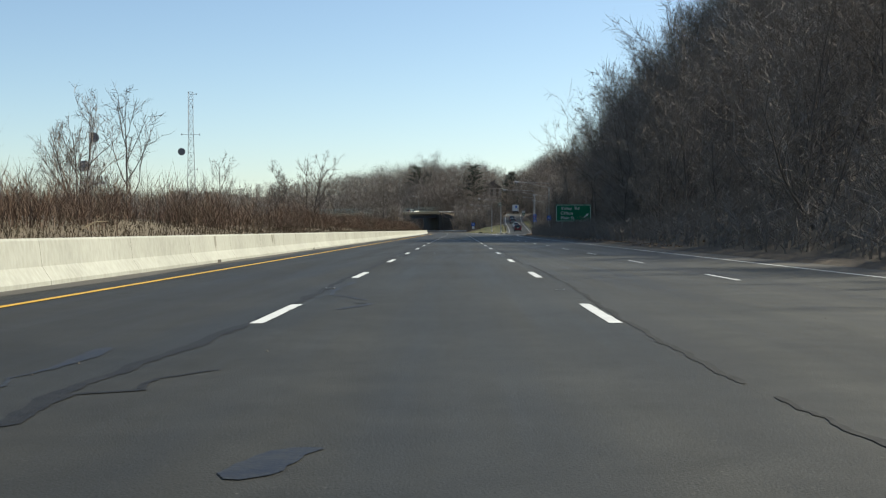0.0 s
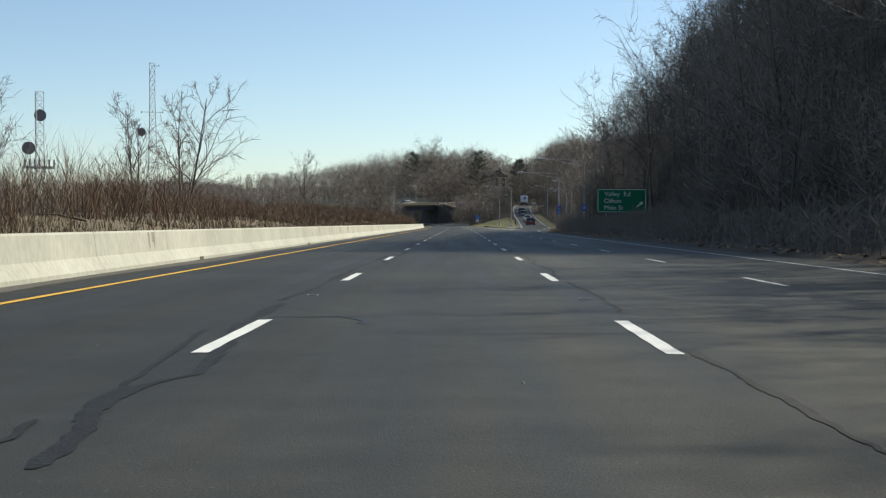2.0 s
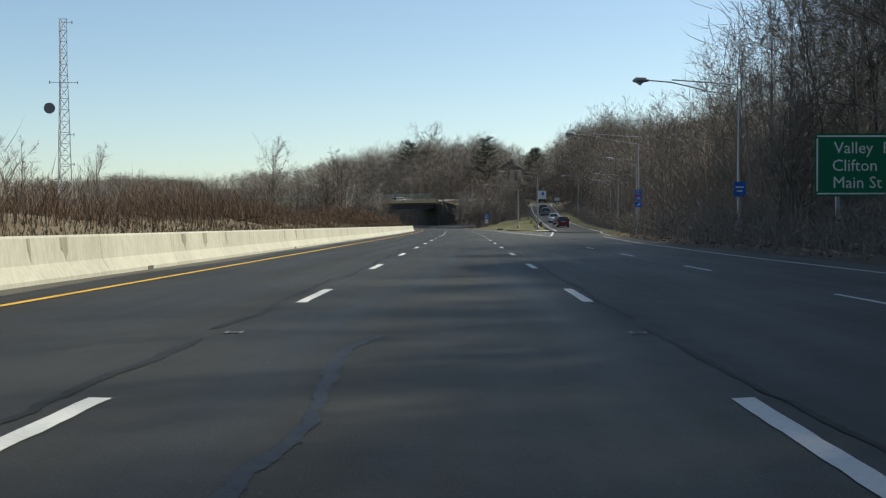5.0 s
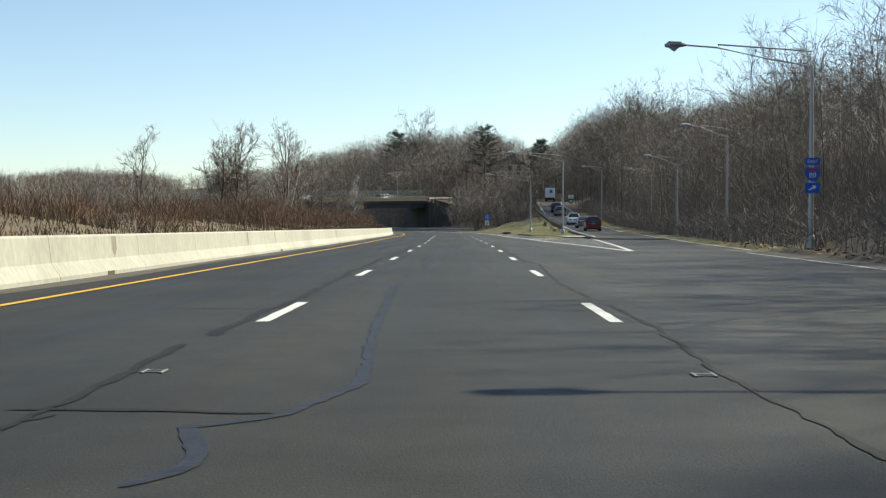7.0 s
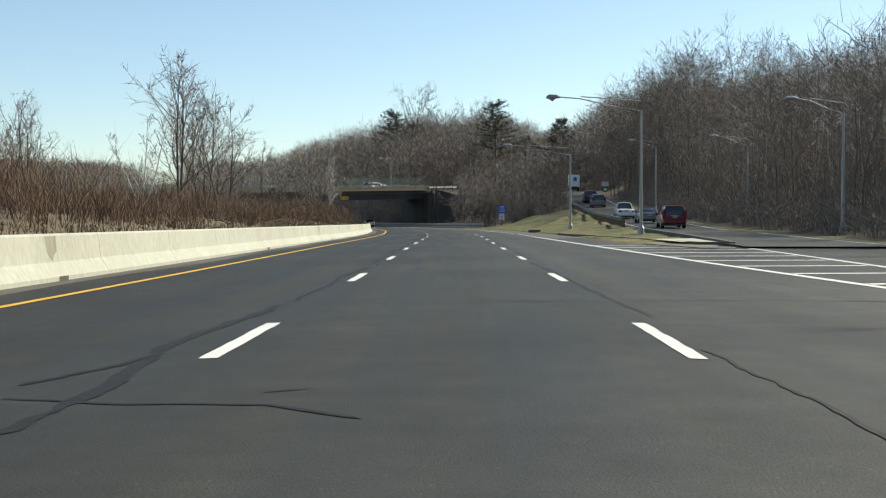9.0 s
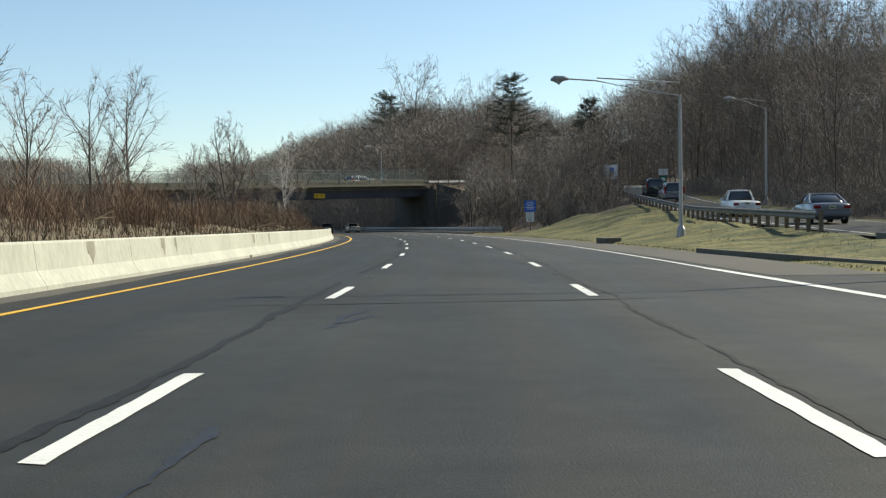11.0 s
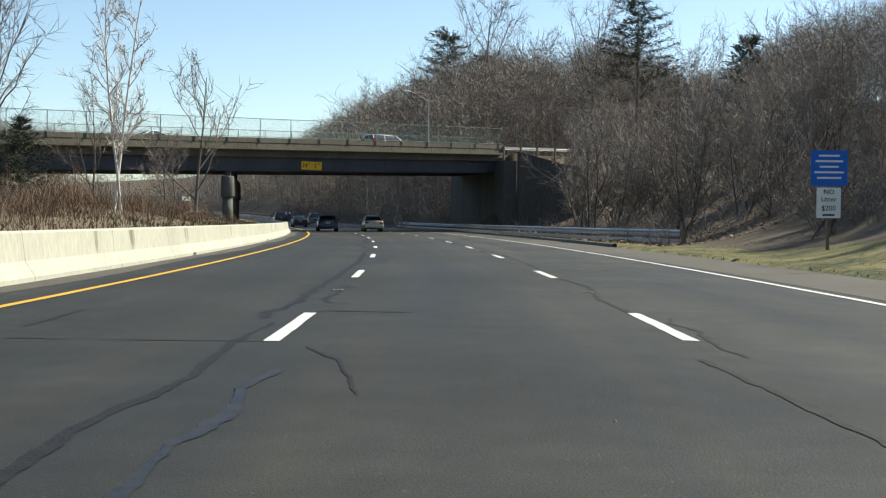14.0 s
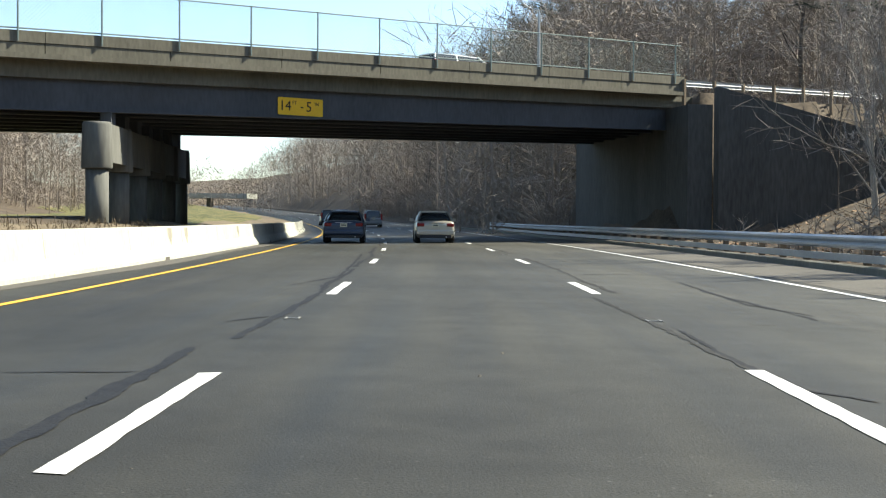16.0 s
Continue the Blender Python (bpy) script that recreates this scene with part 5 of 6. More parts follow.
def guard_rail(name, pts, label, rub=False, mat=GALV):
    """W-beam rail along points, with posts."""
    rail = thing(name, label, "guard rail")
    prof = [(0.0, 0.0), (0.07, 0.05), (0.07, 0.10), (0.0, 0.155), (0.07, 0.21), (0.07, 0.26), (0.0, 0.31)]
    for a, b in zip(pts, pts[1:]):
        a, b = Vector(a), Vector(b)
        d = (b - a).normalized()
        n = Vector((-d.y, d.x, 0)).normalized()
        bm = bmesh.new()
        ra = [bm.verts.new(a + n * u + Vector((0, 0, 0.42 + v))) for u, v in prof]
        rb_ = [bm.verts.new(b + d * 0.05 + n * (u + 0.004) + Vector((0, 0, 0.42 + v))) for u, v in prof]
        for i in range(len(prof) - 1):
            bm.faces.new((ra[i], ra[i + 1], rb_[i + 1], rb_[i]))
        ex = bmesh.ops.extrude_face_region(bm, geom=bm.faces[:])
        for v in ex["geom"]:
            if isinstance(v, bmesh.types.BMVert):
                v.co -= n * 0.008
        bmesh.ops.recalc_face_normals(bm, faces=bm.faces[:])
        part("beam", bm, mat, rail)
        if rub:
            bm = bmesh.new()
            c = [bm.verts.new(p + n * u + Vector((0, 0, z))) for z in (0.13, 0.30) for p in (a, b + d * 0.05) for u in (-0.02, 0.05)]
            for f in ((0, 2, 3, 1), (4, 5, 7, 6), (0, 1, 5, 4), (2, 6, 7, 3), (0, 4, 6, 2), (1, 3, 7, 5)):
                bm.faces.new([c[i] for i in f])
            bmesh.ops.recalc_face_normals(bm, faces=bm.faces[:])
            part("rub_rail", bm, GALV, rail)
        k = max(1, int((b - a).length / 1.95))
        for i in range(k):
            p = a + (b - a) * (i / k)
            bm = bmesh.new()
            g = -0.6
            box(bm, -0.06, 0.06, -0.08, 0.08, g, 0.74)
            ob = part("post", bm, WOOD_POST, rail)
            ob.location = p - n * 0.16
            ob.rotation_euler.z = math.atan2(d.y, d.x)
    return rail


rail_pts = [(424.3, 12.0), (428, 11.2), (432, 10.4), (438, 9.7), (446, 9.2), (454, 9.0), (462, 9.0), (470, 9.0), (478, 9.0), (486, 9.0), (494, 9.0), (502, 9.0), (512, 9.0), (522, 9.2), (532, 9.6)]
guard_rail("guard_rail", [(*road(y, o).xy, max(0.0, zr(y) - 0.02) + 0.0) for y, o in rail_pts], "galvanized steel guard rail with flared end beside the shoulder", rub=True)
guard_rail("ramp_guard_rail", [ramp_point(y, -3.75, 0.05) for y in range(336, 500, 8)], "guard rail in a shade-darkened grey along the edge of the climbing ramp", mat=GALV_SHADED)
# rail on the crossing road past the bridge end
guard_rail("approach_guard_rail", [on_bridge(s, 0.1, 6.78) for s in (18.5, 23, 28, 33, 38, 43)], "guard rail along the crossing road past the overpass")
# kerb under the rail
bm = bmesh.new()
prev = None
for y in steps(420, 540, 4):
    o = 8.0
    ring = [bm.verts.new(road(y, o + a, b)) for a, b in ((0, -0.1), (0.02, 0.13), (0.06, 0.15), (0.2, 0.15), (0.22, -0.1))]
    if prev:
        for i in range(4):
            bm.faces.new((prev[i], prev[i + 1], ring[i + 1], ring[i]))
    prev = ring
bmesh.ops.recalc_face_normals(bm, faces=bm.faces[:])
tagged(part("kerb", bm, CONCRETE_OLD), "low worn concrete kerb under the guard rail", "kerb", kind="structure")
# kerb nose of the exit island
bm = bmesh.new()
nose = [(road(y, 8.1 if y > 300 else curve_at([(290, 10.6), (300, 8.3)], y), 0)) for y in steps(330, 290, 3)] + [Vector((11.2, 289.2, 0))] + [ramp_point(y, -3.25) for y in steps(291, 330, 3)]
prev = None
for i, p in enumerate(nose):
    q = nose[min(i + 1, len(nose) - 1)] - nose[max(i - 1, 0)]
    n = Vector((q.y, -q.x, 0)).normalized() * -1
    ring = [bm.verts.new(p - n * a + Vector((0, 0, b))) for a, b in ((0, -0.1), (0.02, 0.12), (0.05, 0.15), (0.25, 0.15), (0.27, -0.1))]
    if prev:
        for k in range(4):
            bm.faces.new((prev[k], prev[k + 1], ring[k + 1], ring[k]))
    prev = ring
bmesh.ops.recalc_face_normals(bm, faces=bm.faces[:])
tagged(part("island_kerb", bm, CONCRETE_OLD), "pale concrete kerb round the nose of the exit island", "kerb", kind="structure")
bm = bmesh.new()
vs = [bm.verts.new(v) for v in ((9.5, 291.4, 0.13), (11.1, 289.7, 0.13), (12.0, 294.5, 0.16), (12.4, 299, 0.2), (9.0, 297, 0.17))]
bm.faces.new(vs)
tagged(part("island_slab", bm, CONCRETE), "pale concrete slab at the nose of the exit island", "pavement", kind="structure")
# drain inlet in the right kerb
drain = thing("storm_drain", "concrete storm drain inlet box at the shoulder edge", "drain", at=(5.9, 351.5, 0), rz=3)
bm = bmesh.new()
box(bm, 0, 0.9, -1.1, 1.1, -0.1, 0.28, 0.02)
part("inlet_box", bm, CONCRETE_OLD, drain)
# solid black block painted as the shaded hollow of the inlet
bm = bmesh.new()
box(bm, -0.02, 0.3, -0.8, 0.8, 0.03, 0.2)
part("inlet_dark_block", bm, BLACK, drain)


# ---- lattice towers ----
TOWER = material("tower_steel", (0.42, 0.41, 0.40), 0.5, 0.4, vary=0.15)


def lattice_tower(x, y, top, wide, narrow, bays, label):
    z0 = ground_z(x, y)
    tw = thing("lattice_tower", label, "radio tower", at=(x, y, z0), rz=25)
    h = top - z0
    corner = lambda k, z: Vector((math.cos(2.094 * k), math.sin(2.094 * k), 0)) * (wide + (narrow - wide) * min(1, z / (h * 0.8))) / 2 + Vector((0, 0, z))
    for k in range(3):
        bm = bmesh.new()
        tube(bm, [corner(k, 0), corner(k, h * 0.5), corner(k, h * 0.8), corner(k, h)], [0.11, 0.10, 0.09, 0.08], 6)
        part("leg", bm, TOWER, tw)
    for i in range(bays):
        a, b = h * i / bays, h * (i + 1) / bays
        for k in range(3):
            for p, q in ((corner(k, a), corner((k + 1) % 3, b)), (corner((k + 1) % 3, a), corner(k, b)), (corner(k, b), corner((k + 1) % 3, b))):
                bm = bmesh.new()
                tube(bm, [p, q], [0.045, 0.045], 4)
                part("brace", bm, TOWER, tw)
    return tw, h


DISH = material("dish_grey", (0.20, 0.19, 0.19), 0.6, vary=0.15)


def dish(parent, x, z, r, tilt=0):
    bm = bmesh.new()
    tube(bm, [(x, -0.9, z), (x, -0.55, z), (x, 0.1, z), (x, 0.35, z)], [r * 0.97, r, r * 0.8, r * 0.3], 20)
    d = part("dish", bm, DISH, parent, "round grey drum dish")
    return d


tw, h = lattice_tower(-83.4, 393.3, 44.0, 4.2, 1.9, 20, "tall steel lattice radio tower with dish and arms")
tw.rotation_euler.z = 0.2
dish(tw, -2.6, h * 0.605, 1.15)
for z, l, side in ((h * 0.72, 3.0, 1), (h * 0.72, 2.6, -1), (h * 0.49, 2.2, 1), (h * 0.36, 2.2, 1), (h * 0.985, 2.0, 1)):
    bm = bmesh.new()
    tube(bm, [(0, 0, z), (side * l, 0, z)], [0.06, 0.06], 5)
    part("antenna_arm", bm, TOWER, tw)
    bm = bmesh.new()
    tube(bm, [(side * l, 0, z - 0.3), (side * l, 0, z + 0.3)], [0.1, 0.1], 6)
    part("antenna", bm, DISH, tw)
tw, h = lattice_tower(-113.0, 390.0, 36.0, 3.0, 2.8, 17, "steel lattice radio tower with large round dishes")
dish(tw, 0.4, h * 0.84, 1.6)
dish(tw, -2.6, h * 0.62, 1.75)
bm = bmesh.new()
box(bm, -4.0, 4.0, -1.5, 1.5, h * 0.485, h * 0.50)
part("platform", bm, TOWER, tw)
for i in range(7):
    bm = bmesh.new()
    box(bm, -3.9 + i * 1.25, -3.5 + i * 1.25, -1.6, -1.35, h * 0.50, h * 0.545)
    part("panel_antenna", bm, DISH, tw)

# ---- raised pavement markers and litter on the road ----
RPM_MAT = material("marker_casting", (0.2, 0.2, 0.19), 0.55, 0.2, vary=0.3, fine=60)
bm = bmesh.new()
for sx in (-0.1, 0.1):
    box(bm, sx - 0.017, sx + 0.017, -0.15, 0.15, 0.001, 0.016, 0.006)
for sy, w in ((-0.055, 0.016), (0.075, 0.02)):
    box(bm, -0.082, 0.082, sy - w, sy + w, 0.001, 0.011, 0.003)
casting = bpy.data.meshes.new("marker")
bm.to_mesh(casting)
bm.free()
casting.materials.append(RPM_MAT)
for k in range(-1, 20):
    y = by_length(21.33 + 24.38 * k)
    for o, back in ((-1.87, 0.0), (1.83, 0.6 if y < 100 else 0.1)):
        ob = new("pavement_marker", casting)
        ob.matrix_world = pose(*road(y - back, o, 0.002), 0, 0, along(y)) @ Matrix.Scale(0.66, 4)
        tagged(ob, "scuffed metal raised pavement marker beside the lane line", "pavement marker", group="pavement markers")

# ---- sealed cracks ----
def crack(points, width, seed, lift):
    """A wandering tar ribbon over the asphalt."""
    rnd = random.Random(seed)
    v, f = [], []
    pts = []
    for (y0, o0), (y1, o1) in zip(points, points[1:]):
        n = max(2, int(math.hypot(y1 - y0, (o1 - o0)) / 0.1))
        for i in range(n):
            k = i / n
            pts.append((y0 + (y1 - y0) * k, o0 + (o1 - o0) * k))
    pts.append(points[-1])
    wob = [(0.035 * noise.noise(Vector((i * 0.23, seed, 0))) + 0.012 * rnd.uniform(-1, 1), 0.05 * noise.noise(Vector((i * 0.23, seed, 9)))) for i in range(len(pts))]
    for i, (y, o) in enumerate(pts):
        a, b = pts[max(i - 1, 0)], pts[min(i + 1, len(pts) - 1)]
        d = Vector((b[1] - a[1], b[0] - a[0])).normalized()
        end = 0.3 if i in (0, len(pts) - 1) else 1
        wa, wb = (end * width / 2 * max(0.12, 0.85 + 1.2 * noise.noise(Vector((i * 0.08, seed, q))) + 0.5 * noise.noise(Vector((i * 0.2, seed, q + 3))) + 0.12 * rnd.uniform(-1, 1.4)) for q in (4, 14))
        yy, oo = y + wob[i][1], o + wob[i][0]
        v += [road(yy - d.x * wa, oo + d.y * wa, lift), road(yy + d.x * wb, oo - d.y * wb, lift)]
        if i:
            f.append((2 * i - 2, 2 * i - 1, 2 * i + 1, 2 * i))
    return v, f


cv, cf, laid = [], [], []


def lay_sealant(name, mat, label):
    tagged(new(name, mesh_of(name, cv, cf, mat)), label, "crack sealant", kind="stuff")
    cv.clear(), cf.clear()


def add_crack(points, width, seed):
    laid.append(seed)
    v, f = crack(points, width, seed, 0.0042 + 0.00004 * (len(laid) % 29))      # each ribbon a hair above the last
    base = len(cv)
    cv.extend(v)
    cf.extend([tuple(base + i for i in q) for q in f])


rc = random.Random(21)
# along the joint beside the inner lane line
add_crack([(6.9, -2.00), (8.1, -2.11), (10.5, -2.01), (15.7, -1.86), (26.5, -1.99), (29.2, -1.97), (39.6, -1.97)], 0.135, 100)
add_crack([(45.5, -1.74), (46.1, -1.79), (47.0, -1.71), (48.1, -1.73), (49.7, -1.85)], 0.135, 101)
add_crack([(57.8, -1.57), (58.5, -1.61), (59.4, -1.79), (60.3, -1.82), (61.1, -1.59), (62.0, -1.65), (64.8, -1.97), (68.4, -2.05)], 0.135, 102)
add_crack([(84.2, -1.66), (84.7, -1.68), (85.5, -1.84)], 0.135, 103)
add_crack([(91.1, -1.73), (96.0, -1.71), (97.2, -1.69), (98.2, -1.80), (99.2, -1.80)], 0.135, 104)
add_crack([(174.4, -2.01), (175.3, -1.93), (176.0, -1.80), (176.8, -1.70), (178.4, -1.76), (179.7, -2.08), (180.8, -2.32), (183.5, -2.31)], 0.135, 105)
add_crack([(194.8, -2.02), (195.7, -2.06), (198.1, -2.07), (200.4, -1.99), (204.1, -2.05), (209.1, -2.09), (211.0, -2.23), (212.8, -2.15), (216.8, -2.15), (220.9, -2.19), (224.1, -2.19), (224.8, -2.10), (227.1, -2.13), (232.4, -2.01)], 0.135, 106)
add_crack([(241.9, -2.15), (242.3, -2.14), (243.5, -2.13), (246.4, -2.38), (251.4, -2.15)], 0.135, 107)
add_crack([(302.2, -2.10), (303.7, -2.16), (304.9, -2.15), (311.3, -2.18)], 0.135, 108)
add_crack([(315.3, -2.17), (334.5, -1.92), (335.2, -2.11), (337.7, -2.08), (344.7, -1.86), (346.1, -2.15), (347.1, -2.17), (349.3, -2.20), (351.6, -2.14), (359.1, -2.18), (360.3, -2.11), (363.5, -2.17), (369.5, -2.11)], 0.135, 109)
add_crack([(381.5, -2.24), (382.5, -2.37), (383.0, -2.19), (384.1, -2.21), (386.9, -2.21), (389.7, -2.19), (396.9, -2.14), (397.7, -2.10), (409.2, -2.16)], 0.135, 110)
add_crack([(414.4, -2.31), (415.1, -2.26), (415.9, -2.19), (417.7, -2.29), (417.9, -2.54), (419.7, -2.43), (422.4, -2.76), (423.2, -2.23), (427.4, -2.21), (432.3, -2.29)], 0.135, 111)
for y0, y1 in ((-2, 6), (40, 45), (50, 57), (69, 84), (86, 91), (100, 174), (184, 194), (233, 241), (252, 302), (370, 381), (410, 414), (433, 520)):
    y = y0
    while y < y1 - 3:
        far = min(y1, y + rc.uniform(8, 20))
        add_crack([(y + (far - y) * i / 5, -2.10 + rc.uniform(-0.1, 0.1)) for i in range(6)], rc.uniform(0.4, 0.8) * 0.16, rc.random() * 90)
        y = far + rc.choice((0.5, 1.0, 4.0))
lay_sealant("crack_sealant", TAR, "black tar sealant along the lane joint")
# along the joint beside the outer lane line
add_crack([(8.6, 2.00), (10.8, 1.96), (14.3, 1.96), (23.6, 2.15), (24.1, 2.11), (28.2, 2.15), (34.6, 2.11)], 0.07, 200)
add_crack([(45.5, 2.07), (47.3, 2.06), (48.8, 2.02), (51.5, 2.12), (55.4, 2.08), (62.7, 2.01)], 0.07, 201)
add_crack([(66.9, 1.99), (68.3, 2.05), (70.2, 2.09), (74.4, 1.97)], 0.07, 202)
add_crack([(85.9, 2.17), (87.7, 2.10), (90.8, 2.14), (97.5, 1.91)], 0.07, 203)
add_crack([(115.8, 1.99), (118.4, 1.99), (120.1, 1.95), (123.0, 1.87)], 0.07, 204)
add_crack([(201.2, 2.01), (206.0, 1.94), (217.0, 2.28), (218.4, 2.02), (229.4, 2.09), (229.9, 1.95), (231.5, 1.79)], 0.07, 205)
add_crack([(249.5, 2.09), (253.8, 2.00), (267.4, 1.85)], 0.07, 206)
add_crack([(334.2, 1.88), (335.3, 1.93), (339.4, 1.99), (343.7, 1.99), (350.7, 2.14)], 0.07, 207)
add_crack([(354.7, 1.83), (361.8, 1.72), (362.9, 2.10), (366.0, 1.88), (370.9, 1.86), (377.9, 1.62)], 0.07, 208)
add_crack([(382.5, 1.80), (385.3, 1.78), (388.3, 2.07), (391.7, 1.87), (399.2, 2.06)], 0.07, 209)
add_crack([(419.1, 1.80), (419.9, 1.83), (421.2, 1.79), (424.6, 1.79), (430.8, 1.83), (439.0, 1.70)], 0.07, 210)
for y0, y1 in ((-2, 8), (35, 45), (63, 66), (75, 85), (98, 115), (124, 201), (232, 249), (268, 334), (378, 382), (400, 419), (440, 520)):
    y = y0
    while y < y1 - 3:
        far = min(y1, y + rc.uniform(8, 20))
        add_crack([(y + (far - y) * i / 5, 2.05 + rc.uniform(-0.1, 0.1)) for i in range(6)], rc.uniform(0.4, 0.8) * 0.09, rc.random() * 90)
        y = far + rc.choice((0.5, 1.0, 4.0))
lay_sealant("worn_sealant", SEAM, "worn faded sealant along the lane joint")
# across the lanes, and branches off the joints
add_crack([(48.1, -1.73), (47.5, -1.39)], 0.054, 300)
add_crack([(53.3, -2.81), (51.0, -2.74)], 0.054, 301)
add_crack([(64.5, -2.22), (59.0, -1.79)], 0.054, 302)
add_crack([(44.2, -1.48), (43.9, -1.10)], 0.081, 303)
add_crack([(66.1, -1.83), (66.2, -0.89)], 0.045, 304)
add_crack([(198.5, -3.41), (198.5, -2.15)], 0.054, 305)
add_crack([(202.4, -2.18), (202.5, -1.32)], 0.027, 306)
add_crack([(210.1, -1.70), (210.0, -1.41), (209.8, -1.08)], 0.072, 307)
add_crack([(224.2, -2.03), (224.0, -1.15)], 0.063, 308)
add_crack([(245.5, -2.26), (244.4, -2.50), (243.7, -2.70)], 0.072, 309)
add_crack([(243.1, -2.59), (242.9, -1.80), (242.9, -1.02), (242.4, -0.45)], 0.054, 310)
add_crack([(243.4, -1.14), (243.6, -0.83)], 0.045, 311)
add_crack([(304.8, -3.06), (304.9, -1.65), (305.1, -0.19), (305.3, 1.46), (305.6, 3.07)], 0.081, 312)
add_crack([(332.6, -2.64), (332.5, -2.23)], 0.036, 313)
add_crack([(343.5, -1.61), (343.4, -0.18), (344.4, 2.34), (346.3, 5.37)], 0.054, 314)
add_crack([(343.4, -4.04), (343.3, -3.09)], 0.072, 315)
add_crack([(346.1, -2.15), (345.4, -2.52), (345.1, -2.45)], 0.054, 316)
add_crack([(349.5, -4.15), (349.4, -2.22)], 0.036, 317)
add_crack([(344.8, -2.47), (344.8, -2.20)], 0.036, 318)
add_crack([(349.8, 1.99), (348.8, 2.26)], 0.054, 319)
add_crack([(358.3, -2.38), (358.0, -2.12)], 0.072, 320)
add_crack([(360.0, -1.57), (360.1, -0.83), (360.0, -0.02), (359.8, 0.38), (360.0, 0.74)], 0.063, 321)
add_crack([(362.3, -1.25), (362.2, -0.21), (362.0, 0.93)], 0.036, 322)
add_crack([(386.7, -1.80), (385.1, -1.87), (384.1, -1.82), (383.9, -1.47)], 0.072, 323)
add_crack([(382.3, -1.82), (382.7, -1.73), (382.6, -1.19), (382.5, -0.67)], 0.072, 324)
add_crack([(403.3, -3.27), (403.3, -2.23)], 0.045, 325)
add_crack([(403.6, -2.57), (405.4, -2.51), (404.7, -2.08)], 0.054, 326)
add_crack([(407.4, 2.15), (407.6, 3.48)], 0.027, 327)
add_crack([(421.6, -2.67), (421.4, -2.30)], 0.045, 328)
add_crack([(422.6, -4.28), (422.6, -3.64)], 0.036, 329)
add_crack([(440.8, 3.47), (435.3, 3.56)], 0.045, 330)
add_crack([(432.6, 3.59), (430.0, 4.20)], 0.045, 331)
add_crack([(426.9, 3.56), (423.2, 3.46)], 0.045, 332)
add_crack([(422.9, 2.21), (422.4, 3.59)], 0.027, 333)
add_crack([(459.2, -2.40), (444.6, -2.13), (441.7, -2.66)], 0.063, 334)
add_crack([(434.8, -2.47), (435.5, -2.13)], 0.045, 335)
add_crack([(434.1, 1.89), (431.6, 1.83), (430.0, 1.89), (429.5, 2.18)], 0.054, 336)
add_crack([(443.2, 3.64), (437.7, 3.40), (435.9, 3.70)], 0.045, 337)
add_crack([(434.7, 2.71), (434.8, 3.37)], 0.027, 338)
add_crack([(430.6, -3.22), (430.7, -2.31)], 0.036, 339)
add_crack([(7.3, -2.03), (8.1, -2.04), (8.3, -1.68), (8.9, -1.71), (9.4, -1.40)], 0.072, 340)
add_crack([(35.6, -2.98), (35.5, -2.26)], 0.045, 341)
add_crack([(35.1, -1.66), (35.9, -1.63), (37.0, -1.52)], 0.063, 342)
add_crack([(58.4, -1.92), (59.1, -1.98)], 0.072, 343)
add_crack([(88.2, -2.58), (87.9, -1.34)], 0.045, 344)
add_crack([(190.2, -2.25), (190.2, -1.41), (190.1, -0.78)], 0.063, 345)
add_crack([(189.8, -2.01), (190.0, -1.91)], 0.072, 346)
add_crack([(229.5, -2.43), (229.4, -1.78), (229.2, -1.32), (229.2, -0.98)], 0.054, 347)
add_crack([(230.7, -1.96), (231.6, -1.86), (232.8, -1.81)], 0.081, 348)
add_crack([(325.0, -3.72), (324.8, -2.21)], 0.036, 349)
add_crack([(349.3, -3.16), (349.3, -2.25)], 0.045, 350)
add_crack([(379.1, -4.17), (379.0, -1.84)], 0.045, 351)
add_crack([(378.6, -1.50), (377.6, -1.14), (375.8, -0.89)], 0.036, 352)
add_crack([(380.3, -4.36), (382.6, -4.43)], 0.054, 353)
add_crack([(396.1, -4.88), (396.0, -3.82)], 0.036, 354)
add_crack([(387.8, -2.56), (388.1, -2.14), (388.0, -1.81), (387.5, -1.67)], 0.045, 355)
add_crack([(417.3, -2.92), (418.2, -2.88), (418.2, -2.57)], 0.054, 356)
add_crack([(423.0, -4.57), (422.8, -3.80)], 0.036, 357)
add_crack([(422.3, 4.07), (421.9, 3.40), (420.2, 2.88), (418.9, 2.81)], 0.045, 358)
for yy, o0, o1, w in ((129, -2.2, -0.9, 0.05), (161, -0.6, 2.2, 0.06), (252, 0.2, 8.2, 0.05), (268, -5.2, -2.2, 0.06), (281, -2.2, 1.8, 0.07), (446, 2.3, 5.0, 0.05), (455, 2.4, 4.8, 0.05)):
    add_crack([(yy + rc.uniform(-0.2, 0.2) * (1 if i else 0), o0 + (o1 - o0) * i / 4) for i in range(5)], w, rc.random() * 90)
lay_sealant("cross_sealant", TAR, "dark tar sealant over cross cracks")
